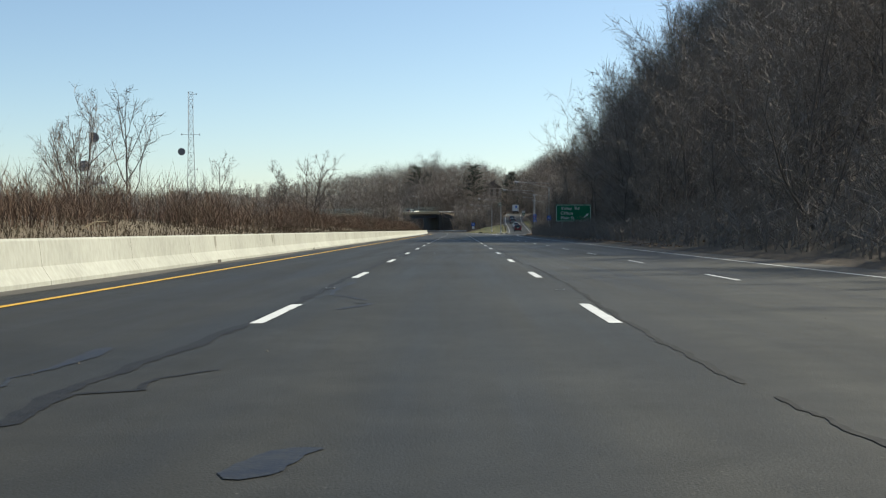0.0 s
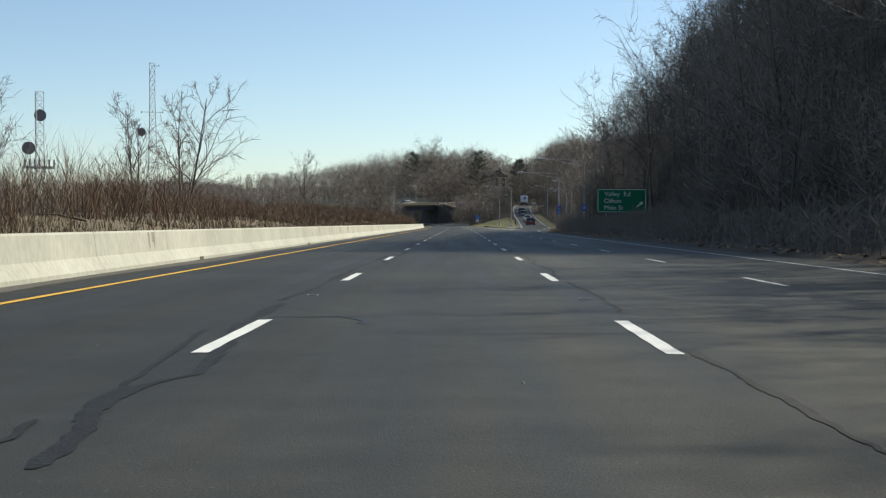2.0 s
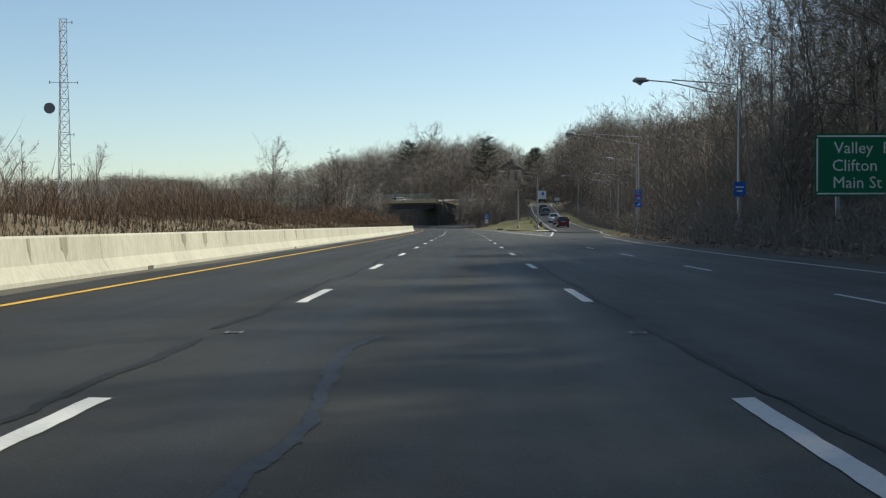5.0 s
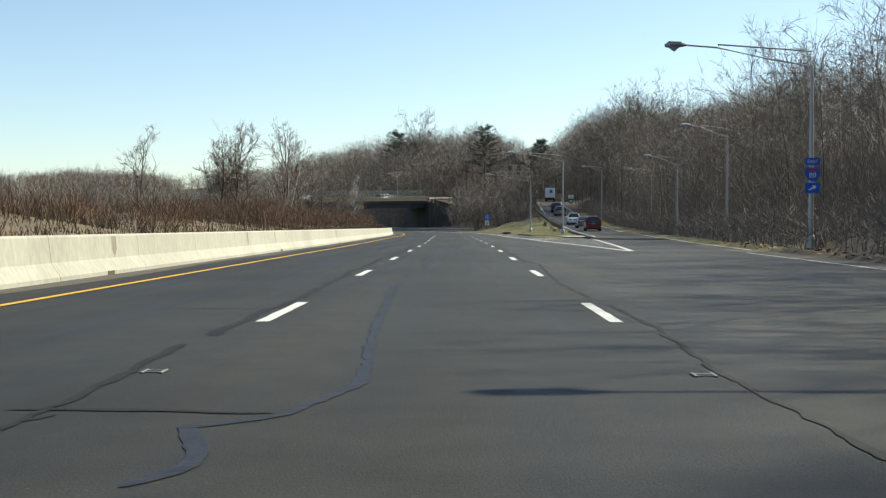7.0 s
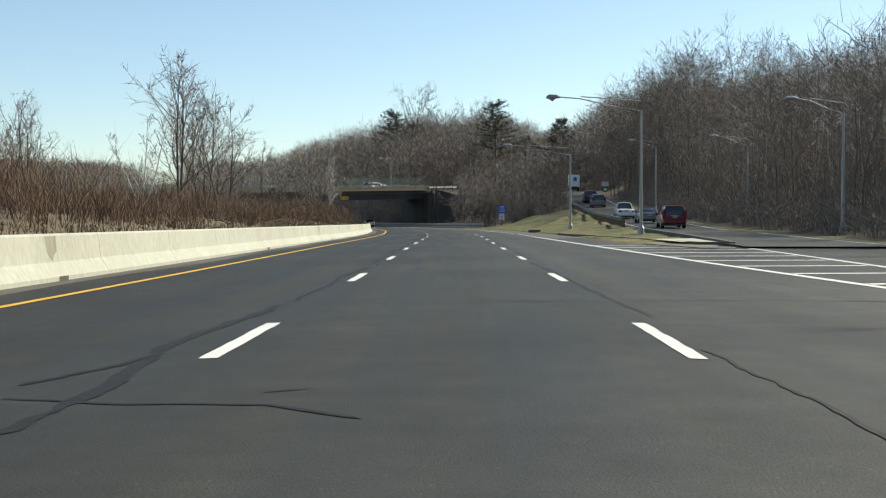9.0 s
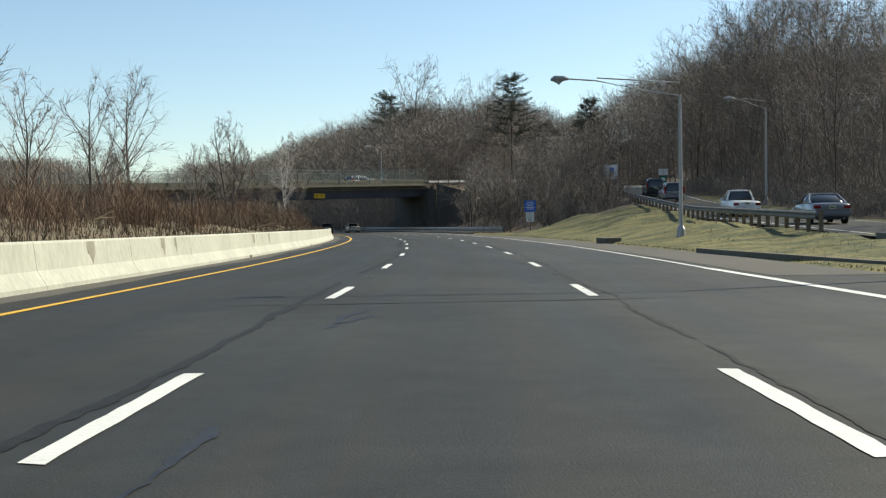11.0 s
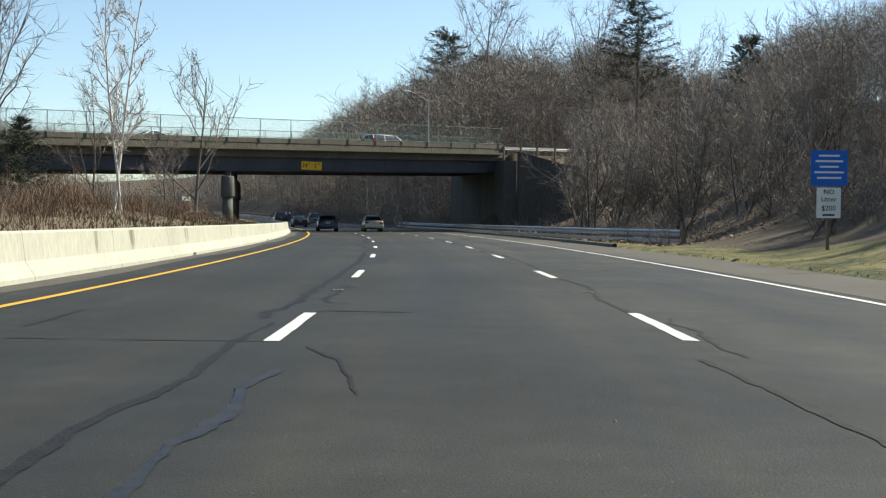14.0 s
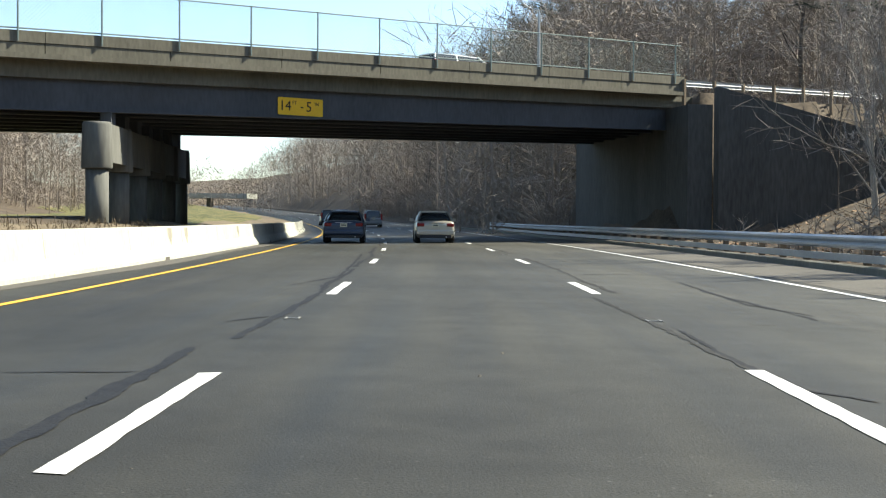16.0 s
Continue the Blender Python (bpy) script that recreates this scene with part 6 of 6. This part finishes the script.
# wandering sealant down the wheel path, its bluish sky sheen painted in
add_crack([(23.9, -1.67), (22.3, -1.72), (20.9, -1.74), (19.3, -1.67), (18.9, -1.41), (17.9, -1.03)], 0.080, 400)
add_crack([(17.2, -1.16), (17.1, -0.91), (16.6, -1.02), (15.9, -1.23)], 0.096, 401)
add_crack([(55.6, -0.83), (49.6, -0.70), (47.1, -0.87)], 0.048, 402)
add_crack([(45.8, -0.94), (45.5, -0.66), (45.3, -0.48), (44.5, -0.56), (44.0, -0.57)], 0.130, 403)
add_crack([(45.9, 0.69), (45.0, 0.70), (44.3, 0.62)], 0.075, 404)
add_crack([(47.0, 1.19), (45.7, 1.16), (44.5, 1.10)], 0.060, 405)
add_crack([(66.2, -1.08), (65.7, -0.80), (65.2, -0.77)], 0.160, 406)
add_crack([(115.8, -0.74), (109.4, -0.71), (108.8, -0.30), (106.7, -0.63)], 0.072, 407)
add_crack([(103.2, 0.70), (102.2, 0.72)], 0.080, 408)
add_crack([(101.4, 1.02), (99.5, 1.03), (98.3, 1.07)], 0.128, 409)
add_crack([(115.8, -0.65), (115.3, -0.79), (114.0, -0.65), (113.4, -0.76), (113.0, -0.59), (112.5, -0.57)], 0.136, 410)
add_crack([(174.9, -0.70), (174.2, -0.73), (173.6, -0.56), (173.1, -0.55), (173.0, -0.82), (172.7, -0.81)], 0.144, 411)
add_crack([(221.6, -0.81), (216.2, -0.75), (213.7, -0.51), (213.0, -0.57)], 0.112, 412)
add_crack([(210.9, -0.24), (210.3, -0.50), (210.1, -0.65), (210.6, -0.98), (209.8, -1.00), (209.3, -0.85), (209.0, -0.88)], 0.096, 413)
add_crack([(225.1, -0.88), (224.0, -1.05), (223.1, -0.82), (222.0, -0.71)], 0.144, 414)
add_crack([(303.6, -1.12), (302.6, -1.31), (301.7, -1.29), (301.9, -1.16), (302.9, -1.00)], 0.080, 415)
add_crack([(301.6, -1.25), (301.1, -1.33)], 0.080, 416)
add_crack([(364.8, -1.64), (363.3, -1.59), (361.9, -1.56), (360.2, -1.59)], 0.096, 417)
add_crack([(367.6, 0.28), (364.7, 0.38), (362.3, 0.40)], 0.104, 418)
add_crack([(359.4, 0.35), (358.2, 0.40), (357.6, 0.62)], 0.136, 419)
add_crack([(403.2, -1.56), (402.3, -1.57), (402.1, -1.36), (400.7, -1.61), (400.1, -1.60), (399.4, -1.72)], 0.120, 420)
add_crack([(6.3, -0.37), (6.2, -0.52), (5.6, -0.64)], 0.160, 421)
add_crack([(92.9, -0.55), (89.1, -0.65), (87.0, -0.57), (86.2, -0.62)], 0.096, 422)
add_crack([(235.1, -0.66), (230.6, -0.66), (229.8, -0.91), (229.2, -0.99), (228.7, -0.35)], 0.080, 423)
add_crack([(205.8, -0.94), (195.2, -0.60), (191.4, -0.41), (190.1, -0.73), (189.6, -1.13), (189.1, -0.95), (188.6, -0.93), (188.2, -1.07)], 0.100, 424)
for yy, o, L, w in ((8.4, -2.6, 2.6, 0.1), (136, -0.6, 7, 0.11), (152, -0.7, 9, 0.1), (262, -0.9, 8, 0.11), (288, -1.1, 7, 0.1), (372, -1.5, 5, 0.1)):
    add_crack([(yy + L * i / 5, o + rc.uniform(-0.03, 0.03) * L) for i in range(6)], w, rc.random() * 90)
lay_sealant("wheel_path_sealant", TAR_SKY_SHEEN, "tar sealant with a painted blue sky sheen wandering down the wheel path")

# pebbles and scraps on the asphalt and along the barrier
rng = np.random.default_rng(3)
n = 1500
yy, oo = rng.uniform(4, 480, n), np.where(rng.random(n) < 0.7, rng.uniform(-6.85, -6.2, n), rng.uniform(-5, 7, n))
size = rng.uniform(0.005, 0.018, n)
base = np.array([road(a, b, 0.004) for a, b in zip(yy, oo)])
off = np.array([(1, 0, 0), (-0.5, 0.87, 0), (-0.5, -0.87, 0), (0.1, 0.1, 0.9)])
v = (base[:, None, :] + off[None] * size[:, None, None]).reshape(-1, 3)
i = 4 * np.arange(n)[:, None]
t = np.concatenate([i + np.array([[0, 1, 3]]), i + np.array([[1, 2, 3]]), i + np.array([[2, 0, 3]])])
tagged(new("road_grit", mesh_np("road_grit", v, np.zeros((0, 4), dtype=np.int32), t, SHOULDER)), "loose grit and pebbles along the barrier gutter", "grit", kind="stuff")

# fallen branches on the median bank
rk = random.Random(31)
for i in range(40):
    y = 25 + i * 10.5 + rk.uniform(-4, 4)
    o = -9.0 - rk.random() * 3.0
    p = Vector((xc(y) + o, y, ground_z(xc(y) + o, y) + 0.08))
    a = rk.uniform(0, 6.28)
    L = rk.uniform(0.7, 2.2)
    bm = bmesh.new()
    d = Vector((math.cos(a), math.sin(a), 0.12))
    tube(bm, [p, p + d * L * 0.5 + Vector((0, 0, 0.08)), p + d * L], [0.035, 0.028, 0.01], 5)
    tube(bm, [p + d * L * 0.4 + Vector((0, 0, 0.06)), p + d * L * 0.7 + Vector((0.1, 0.2, 0.25))], [0.018, 0.006], 4)
    tagged(part("fallen_branch", bm, DRY), "bleached fallen branch on the median bank", "branch", group="fallen branches")

# ---- far carriageway, far overpass and houses ----
strip("opposite_road", [(Vector((xc(y) - 34, y, ground_z(xc(y) - 30, y) * 0 + 0.75 + zr(y))), Vector((xc(y) - 20, y, 0.75 + zr(y)))) for y in steps(430, 700, 10)], ASPHALT, "asphalt of the opposite carriageway", "road")
fo = thing("far_overpass", "distant pale concrete overpass crossing the valley", "bridge")
fp = [(-235, 775, 2.9), (-210, 762, 3.8), (-185, 752, 4.6), (-165, 746, 5.4), (-145, 742, 5.9), (-125, 742, 6.0), (-114, 744, 5.9)]
for a, b in zip(fp, fp[1:]):
    a, b = Vector(a), Vector(b)
    bm = bmesh.new()
    c = [bm.verts.new(p + Vector((0, w, z))) for z in (0.5, 1.8) for p in (a, b) for w in (0, 9)]
    for f in ((0, 2, 3, 1), (4, 5, 7, 6), (0, 1, 5, 4), (2, 6, 7, 3), (0, 4, 6, 2), (1, 3, 7, 5)):
        bm.faces.new([c[i] for i in f])
    bmesh.ops.recalc_face_normals(bm, faces=bm.faces[:])
    part("span", bm, CONCRETE, fo)
    bm = bmesh.new()
    tube(bm, [a + Vector((0, 4, -14)), a + Vector((0, 4, 0.6))], [0.9, 0.9], 10)
    part("column", bm, CONCRETE_OLD, fo)

SIDING = material("pale_siding", (0.50, 0.46, 0.40), 0.8, vary=0.12, scale=0.8)
ROOF = material("dark_shingle_roof", (0.10, 0.085, 0.08), 0.9, vary=0.25, fine=20)
PANE = material("dark_window_glass", (0.03, 0.035, 0.04), 0.08, vary=0.1, spec=0.6)


def house(x, y, w, d, h, rz, label):
    z = ground_z(x, y)
    hs = thing("house", label, "house", "hilltop houses", at=(x, y, z), rz=rz)
    bm = bmesh.new()
    box(bm, -w / 2, w / 2, -d / 2, d / 2, -1, h)
    part("wall", bm, SIDING, hs)
    bm = bmesh.new()
    pr = [(-w / 2 - 0.4, h), (w / 2 + 0.4, h), (0, h + w * 0.32)]
    vs = [bm.verts.new((a, s * (d / 2 + 0.4), b)) for s in (-1, 1) for a, b in pr]
    for f in ((0, 1, 2), (5, 4, 3), (0, 3, 4, 1), (1, 4, 5, 2), (2, 5, 3, 0)):
        bm.faces.new([vs[i] for i in f])
    bmesh.ops.recalc_face_normals(bm, faces=bm.faces[:])
    roof = part("roof", bm, ROOF, hs)
    bm = bmesh.new()
    box(bm, w * 0.18, w * 0.18 + 0.7, -0.4, 0.3, h + 0.6, h + w * 0.32 + 0.8)
    part("chimney", bm, ROOF, roof)
    for fx in (-0.28, 0.0, 0.28):
        for fz in (0.3, 0.72):
            win = plate("window", 1.1, 1.4, PANE, hs, x=fx * w, z=fz * h, y=-d / 2 - 0.01, t=0.05)
            plate("sill", 1.3, 0.12, SIDING, win, x=fx * w, z=fz * h - 0.78, y=-d / 2 - 0.06, t=0.14)


house(14.0, 556, 9, 8, 4.2, 10, "pale sided hilltop house with a dark gable roof among trees")
house(3.0, 572, 8, 8, 3.6, -12, "grey hilltop house with a dark roof among trees")


# ---- vehicles ----
GLASS = material("tinted_car_glass", (0.025, 0.03, 0.033), 0.06, vary=0.1, spec=0.7)
TYRE = material("tyre_rubber", (0.018, 0.018, 0.018), 0.85, vary=0.2)
RIM = material("alloy_rim", (0.45, 0.45, 0.46), 0.35, 0.8, vary=0.1)
LAMP_RED = material("red_tail_lens", (0.2, 0.012, 0.012), 0.15, vary=0.15, spec=0.6)
TRIM = material("black_trim", (0.03, 0.03, 0.032), 0.5, vary=0.15)
PLATE = material("pale_number_plate", (0.55, 0.52, 0.38), 0.5, vary=0.1)
CLEAR = material("headlamp_lens", (0.5, 0.52, 0.54), 0.12, vary=0.1, spec=0.7)


def paint(name, color, metal=0.4):
    m = material(name, color, 0.28, metal, vary=0.06, scale=1.0, fine=90, spec=0.5)
    m.node_tree.nodes["Principled BSDF"].inputs["Coat Weight"].default_value = 0.6
    return m


def loft(sections, smooth=True):
    """A closed skin over sections (y, [(x, z), ...] from the middle bottom round the right side to the middle top), mirrored."""
    bm = bmesh.new()
    rings = []
    for y, prof in sections:
        ring = [bm.verts.new((x, y, z)) for x, z in prof] + [bm.verts.new((-x, y, z)) for x, z in reversed(prof)]
        rings.append(ring)
    n = len(rings[0])
    for a, b in zip(rings, rings[1:]):
        for i in range(n):
            bm.faces.new((a[i], a[(i + 1) % n], b[(i + 1) % n], b[i]))
    bm.faces.new(rings[0])
    bm.faces.new(rings[-1][::-1])
    bmesh.ops.remove_doubles(bm, verts=bm.verts[:], dist=0.0005)
    bmesh.ops.recalc_face_normals(bm, faces=bm.faces[:])
    for f in bm.faces:
        f.smooth = len(f.verts) == 4 and smooth
    return bm


def side(w, z0, z1, r=0.12):
    """Half of a car body's section: bottom, bulging side, shoulder, top."""
    return [(0.0, z0), (w * 0.86, z0), (w * 0.97, z0 + 0.12), (w, z0 + (z1 - z0) * 0.5), (w * 0.96, z1 - r * 0.6), (w * 0.86, z1 - 0.01), (w * 0.5, z1 + 0.015), (0.0, z1 + 0.02)]


def car(name, x, y, z, rz, color, label, L=4.75, W=1.8, H=1.43, kind="sedan", plate_mat=None, group="traffic"):
    """A road car, its nose towards +y, standing on its wheels."""
    c = thing(name, label, {"sedan": "car", "van": "minivan", "suv": "car", "pickup": "pickup truck"}[kind], group, at=(x, y, z), rz=rz)
    h = L / 2
    w = W / 2
    belt = H * (0.66 if kind == "sedan" else 0.60)
    if kind == "sedan":
        hood, trunk = belt * 0.93, belt * 1.03
        roof = (-h * 0.66, -h * 0.24, h * 0.08, h * 0.48)          # rear glass foot, roof rear, roof front, windscreen foot
    elif kind == "pickup":
        hood, trunk = belt * 1.05, belt * 1.0
        roof = (-h * 0.12, -h * 0.06, h * 0.20, h * 0.46)
    else:
        hood, trunk = belt * 1.0, belt * 1.02
        roof = (-h * 0.98, -h * 0.90, h * 0.16, h * 0.56)
    body = loft([
        (-h, side(w * 0.86, 0.42, trunk * 0.80)), (-h + 0.06, side(w * 0.93, 0.30, trunk * 0.95)), (-h + 0.3, side(w * 0.98, 0.24, trunk)),
        (-h * 0.5, side(w, 0.22, belt * 1.02)), (0, side(w, 0.22, belt)), (h * 0.48, side(w * 0.99, 0.22, belt * 0.99)),
        (h * 0.75, side(w * 0.96, 0.22, hood * 0.95)), (h - 0.12, side(w * 0.88, 0.26, hood * 0.82)), (h, side(w * 0.76, 0.36, hood * 0.68))])
    part("body", body, color, c)
    r0, r1, r2, r3 = roof

    def glass_side(ww, z0, z1):
        return [(0.0, z0), (ww * 0.91, z0), (ww * 0.84, z0 + (z1 - z0) * 0.45), (ww * 0.71, z1 - 0.06), (ww * 0.60, z1 - 0.015), (0.0, z1)]

    cab = loft([(r0, glass_side(w * 0.97, belt * 0.97, belt * 1.01)), (r0 + (r1 - r0) * 0.55, glass_side(w * 0.98, belt * 0.97, belt + (H - belt) * 0.62)), (r1, glass_side(w * 0.98, belt * 0.97, H - 0.045)),
                ((r1 + r2) / 2, glass_side(w, belt * 0.97, H - 0.03)), (r2, glass_side(w * 0.98, belt * 0.97, H - 0.045)), (r2 + (r3 - r2) * 0.5, glass_side(w * 0.98, belt * 0.96, belt + (H - belt) * 0.58)), (r3, glass_side(w * 0.96, belt * 0.96, belt * 1.0))])
    for nm, keep in (("rear_window", lambda q: q.y < r1), ("windscreen", lambda q: q.y > r2), ("side_window", lambda q: r1 <= q.y <= r2 and q.x > 0.05), ("side_window", lambda q: r1 <= q.y <= r2 and q.x < -0.05)):
        one = cab.copy()
        bmesh.ops.delete(one, geom=[f for f in one.faces if not keep(f.calc_center_median())], context="FACES")
        part(nm, one, GLASS, c, "dark tinted glass")
    cab.free()
    # painted roof and pillars, just proud of the glass
    rf = loft([(r1 - 0.06, [(0, H - 0.075), (w * 0.59, H - 0.085), (w * 0.63, H - 0.075), (w * 0.55, H - 0.035), (0, H - 0.018)]), ((r1 + r2) / 2, [(0, H - 0.06), (w * 0.65, H - 0.07), (w * 0.69, H - 0.05), (w * 0.58, H - 0.006), (0, H + 0.006)]), (r2 + 0.06, [(0, H - 0.075), (w * 0.59, H - 0.085), (w * 0.63, H - 0.075), (w * 0.55, H - 0.035), (0, H - 0.018)])])
    part("roof", rf, color, c)
    for sx in (-1, 1):
        for (ya, za), (yb, zb) in (((r0 + 0.02, belt), (r1, H - 0.05)), ((r3 - 0.02, belt), (r2, H - 0.05)), ((r1 * 0.4 + r2 * 0.6 - 0.3, belt), (r1 * 0.4 + r2 * 0.6 - 0.3, H - 0.06))):
            bm = bmesh.new()
            tube(bm, [(sx * w * 0.90, ya, za), (sx * w * 0.83, ya * 0.5 + yb * 0.5, (za + zb) / 2), (sx * w * 0.67, yb, zb)], [0.055, 0.045, 0.045], 6)
            part("pillar", bm, color, c)
        bm = bmesh.new()
        box(bm, sx * w * 1.0 if sx > 0 else sx * w - 0.2, sx * w + 0.2 if sx > 0 else sx * w, r3 - 0.5, r3 - 0.38, belt + 0.0, belt + 0.15, 0.03)
        part("mirror", bm, color, c)
        # tail lamp
        bm = bmesh.new()
        if kind in ("sedan", "pickup"):
            box(bm, sx * w * 0.74 - 0.16, sx * w * 0.74 + 0.16, -h - 0.012, -h + 0.3, trunk * 0.74, trunk * 0.90, 0.03)
        else:
            box(bm, sx * w * 0.88 - 0.09, sx * w * 0.88 + 0.09, -h - 0.012, -h + 0.3, trunk * 0.72, trunk * 1.3, 0.03)
        part("tail_light", bm, LAMP_RED, c, "red tail lens")
        bm = bmesh.new()
        box(bm, sx * w * 0.68 - 0.22, sx * w * 0.68 + 0.22, h - 0.3, h - 0.015, hood * 0.66, hood * 0.82, 0.03)
        part("headlight", bm, CLEAR, c)
        for yy in (-h * 0.58, h * 0.60):
            bm = bmesh.new()
            tube(bm, [(sx * (w - 0.24), yy, 0.33), (sx * (w - 0.22), yy, 0.33), (sx * (w - 0.03), yy, 0.33), (sx * (w - 0.0), yy, 0.33)], [0.29, 0.33, 0.33, 0.30], 18)
            wh = part("wheel", bm, TYRE, c)
            bm = bmesh.new()
            tube(bm, [(sx * (w - 0.02), yy, 0.33), (sx * (w + 0.012), yy, 0.33)], [0.22, 0.20], 14)
            part("rim", bm, RIM, wh, "alloy rim")
    bm = bmesh.new()
    box(bm, -w * 0.95, w * 0.95, -h - 0.06, -h + 0.25, 0.36, 0.58, 0.05)
    part("rear_bumper", bm, color, c)
    bm = bmesh.new()
    box(bm, -w * 0.8, w * 0.8, -h - 0.03, -h + 0.2, 0.22, 0.358, 0.03)
    part("bumper_trim", bm, TRIM, c)
    p = plate("number_plate", 0.31, 0.16, plate_mat or PLATE, c, z=trunk * 0.80 if kind == "sedan" else trunk * 0.86, y=-h - 0.02, t=0.03)
    plate("plate_bar", 0.22, 0.05, TRIM, p, z=trunk * 0.80 if kind == "sedan" else trunk * 0.86, y=-h - 0.037, t=0.004)
    bm = bmesh.new()
    tube(bm, [(w * 0.55, -h - 0.05, 0.27), (w * 0.55, -h + 0.2, 0.27)], [0.035, 0.035], 8)
    part("exhaust", bm, RIM, c)
    bm = bmesh.new()
    box(bm, -0.35, 0.35, -h + 0.005 - 0.03, -h + 0.03, trunk * 0.90, trunk * 0.925)
    part("trunk_trim", bm, RIM, c)
    return c


BLUE_PAINT = paint("dark_blue_paint", (0.035, 0.055, 0.10))
SILVER = paint("champagne_silver_paint", (0.46, 0.43, 0.37), 0.5)
DARK = paint("black_paint", (0.02, 0.021, 0.024), 0.2)
RED_PAINT = paint("dark_red_paint", (0.16, 0.018, 0.02), 0.3)
WHITE_PAINT = paint("white_car_paint", (0.72, 0.72, 0.70), 0.0)
MID_BLUE = paint("bright_blue_paint", (0.04, 0.08, 0.22))
GREY_PAINT = paint("grey_paint", (0.20, 0.21, 0.22), 0.5)


def on_road(y, o):
    p = road(y, o)
    return p.x, p.y, p.z, along(y)


p = on_road(478.8, -3.65)
car("blue_sedan", *p, BLUE_PAINT, "dark blue sedan with red tail lights on the highway", L=4.9, W=1.83, H=1.42)
p = on_road(479.0, 0.35)
car("silver_sedan", *p, SILVER, "champagne silver sedan with round inner tail lights", L=4.6, W=1.74, H=1.43, plate_mat=PLATE)
p = on_road(521, -4.3)
car("dark_sedan", *p, DARK, "dark sedan further along the highway", L=4.7)
p = on_road(560, -3.7)
car("black_minivan", *p, DARK, "black minivan with tinted windows on the highway", L=5.0, W=1.95, H=1.75, kind="van")
p = on_road(548, 0.1)
car("grey_suv", *p, GREY_PAINT, "dark grey sport utility car in the centre lane", L=4.6, W=1.85, H=1.7, kind="suv")
p = on_road(584, -0.2)
car("blue_minivan", *p, MID_BLUE, "bright blue minivan far along the highway", L=4.9, W=1.9, H=1.7, kind="van")


def on_ramp(y, d=0.0):
    a = ramp_point(y, d)
    dx = (curve_at(RAMP_X, y + 4) - curve_at(RAMP_X, y - 4)) / 8
    return a.x, a.y, a.z + 0.01, -math.degrees(math.atan(dx))


for nm, yy, col, kd, lab in (("red_suv", 333, RED_PAINT, "suv", "dark red sport utility car on the exit ramp"), ("grey_sedan", 350, GREY_PAINT, "sedan", "grey sedan on the exit ramp"), ("white_pickup", 372, WHITE_PAINT, "pickup", "white pickup truck on the exit ramp"), ("silver_wagon", 403, GREY_PAINT, "suv", "silver-grey car climbing the ramp"), ("dark_wagon", 417, DARK, "suv", "dark car climbing the ramp")):
    c = car(nm, *on_ramp(yy, -0.3), col, lab, kind=kd, H=1.45 if kd == "sedan" else 1.72, W=1.85, L=4.7 if kd != "pickup" else 5.3)
    c.rotation_euler.x = math.atan((curve_at(RAMP_Z, yy + 3) - curve_at(RAMP_Z, yy - 3)) / 6)


def box_truck(x, y, z, rz, label):
    t = thing("box_truck", label, "truck", "traffic", at=(x, y, z), rz=rz)
    bm = bmesh.new()
    box(bm, -1.2, 1.2, -3.6, 1.4, 0.95, 3.4, 0.04)
    part("cargo_box", bm, WHITE_PAINT, t)
    bm = bmesh.new()
    box(bm, -1.1, 1.1, 1.5, 3.4, 0.6, 2.3, 0.12)
    cab = part("cab", bm, WHITE_PAINT, t)
    plate("windscreen", 1.9, 0.8, GLASS, cab, z=1.85, y=3.41, t=0.03)
    bm = bmesh.new()
    box(bm, -0.9, 0.9, -3.4, 3.2, 0.5, 0.94)
    part("chassis", bm, TRIM, t)
    plate("rear_door", 2.2, 2.2, WHITE_SHEET, t, z=2.2, y=-3.62, t=0.03)
    plate("door_mark", 0.7, 0.8, BLUE_SIGN, t, x=0.3, z=2.5, y=-3.64, t=0.01)
    for sx in (-1, 1):
        for yy in (-2.3, 2.5):
            bm = bmesh.new()
            tube(bm, [(sx * 0.8, yy, 0.45), (sx * 1.1, yy, 0.45)], [0.45, 0.45], 16)
            part("wheel", bm, TYRE, t)
        plate("tail_light", 0.14, 0.2, LAMP_RED, t, x=sx * 1.0, z=0.85, y=-3.62, t=0.04)
    return t


box_truck(*on_ramp(505, -0.3), "white box truck with a blue mark atop the ramp")

# on the overpass
for nm, s, w, col, kd, lab in (("white_suv", 8.0, 4.2, WHITE_PAINT, "suv", "white sport utility car crossing the overpass"), ("white_sedan", -15.5, 4.2, WHITE_PAINT, "sedan", "white sedan crossing the overpass"), ("pale_sedan", 14.5, 9.6, SILVER, "sedan", "pale sedan on the far side of the overpass")):
    q = on_bridge(s, w, 6.73)
    car(nm, q.x, q.y, q.z, 46.9 - 90 if w < 7 else 46.9 + 90, col, lab, kind=kd, H=1.7 if kd == "suv" else 1.45)
# on the far carriageway
for nm, yy, o, col, kd, lab in (("dark_car", 468, -25, GREY_PAINT, "sedan", "dark grey sedan on the opposite carriageway"), ("black_suv", 492, -29, DARK, "suv", "black car on the opposite carriageway")):
    car(nm, xc(yy) + o, yy, 0.76 + zr(yy), 180 + along(yy), col, lab, kind=kd, H=1.45 if kd == "sedan" else 1.7)
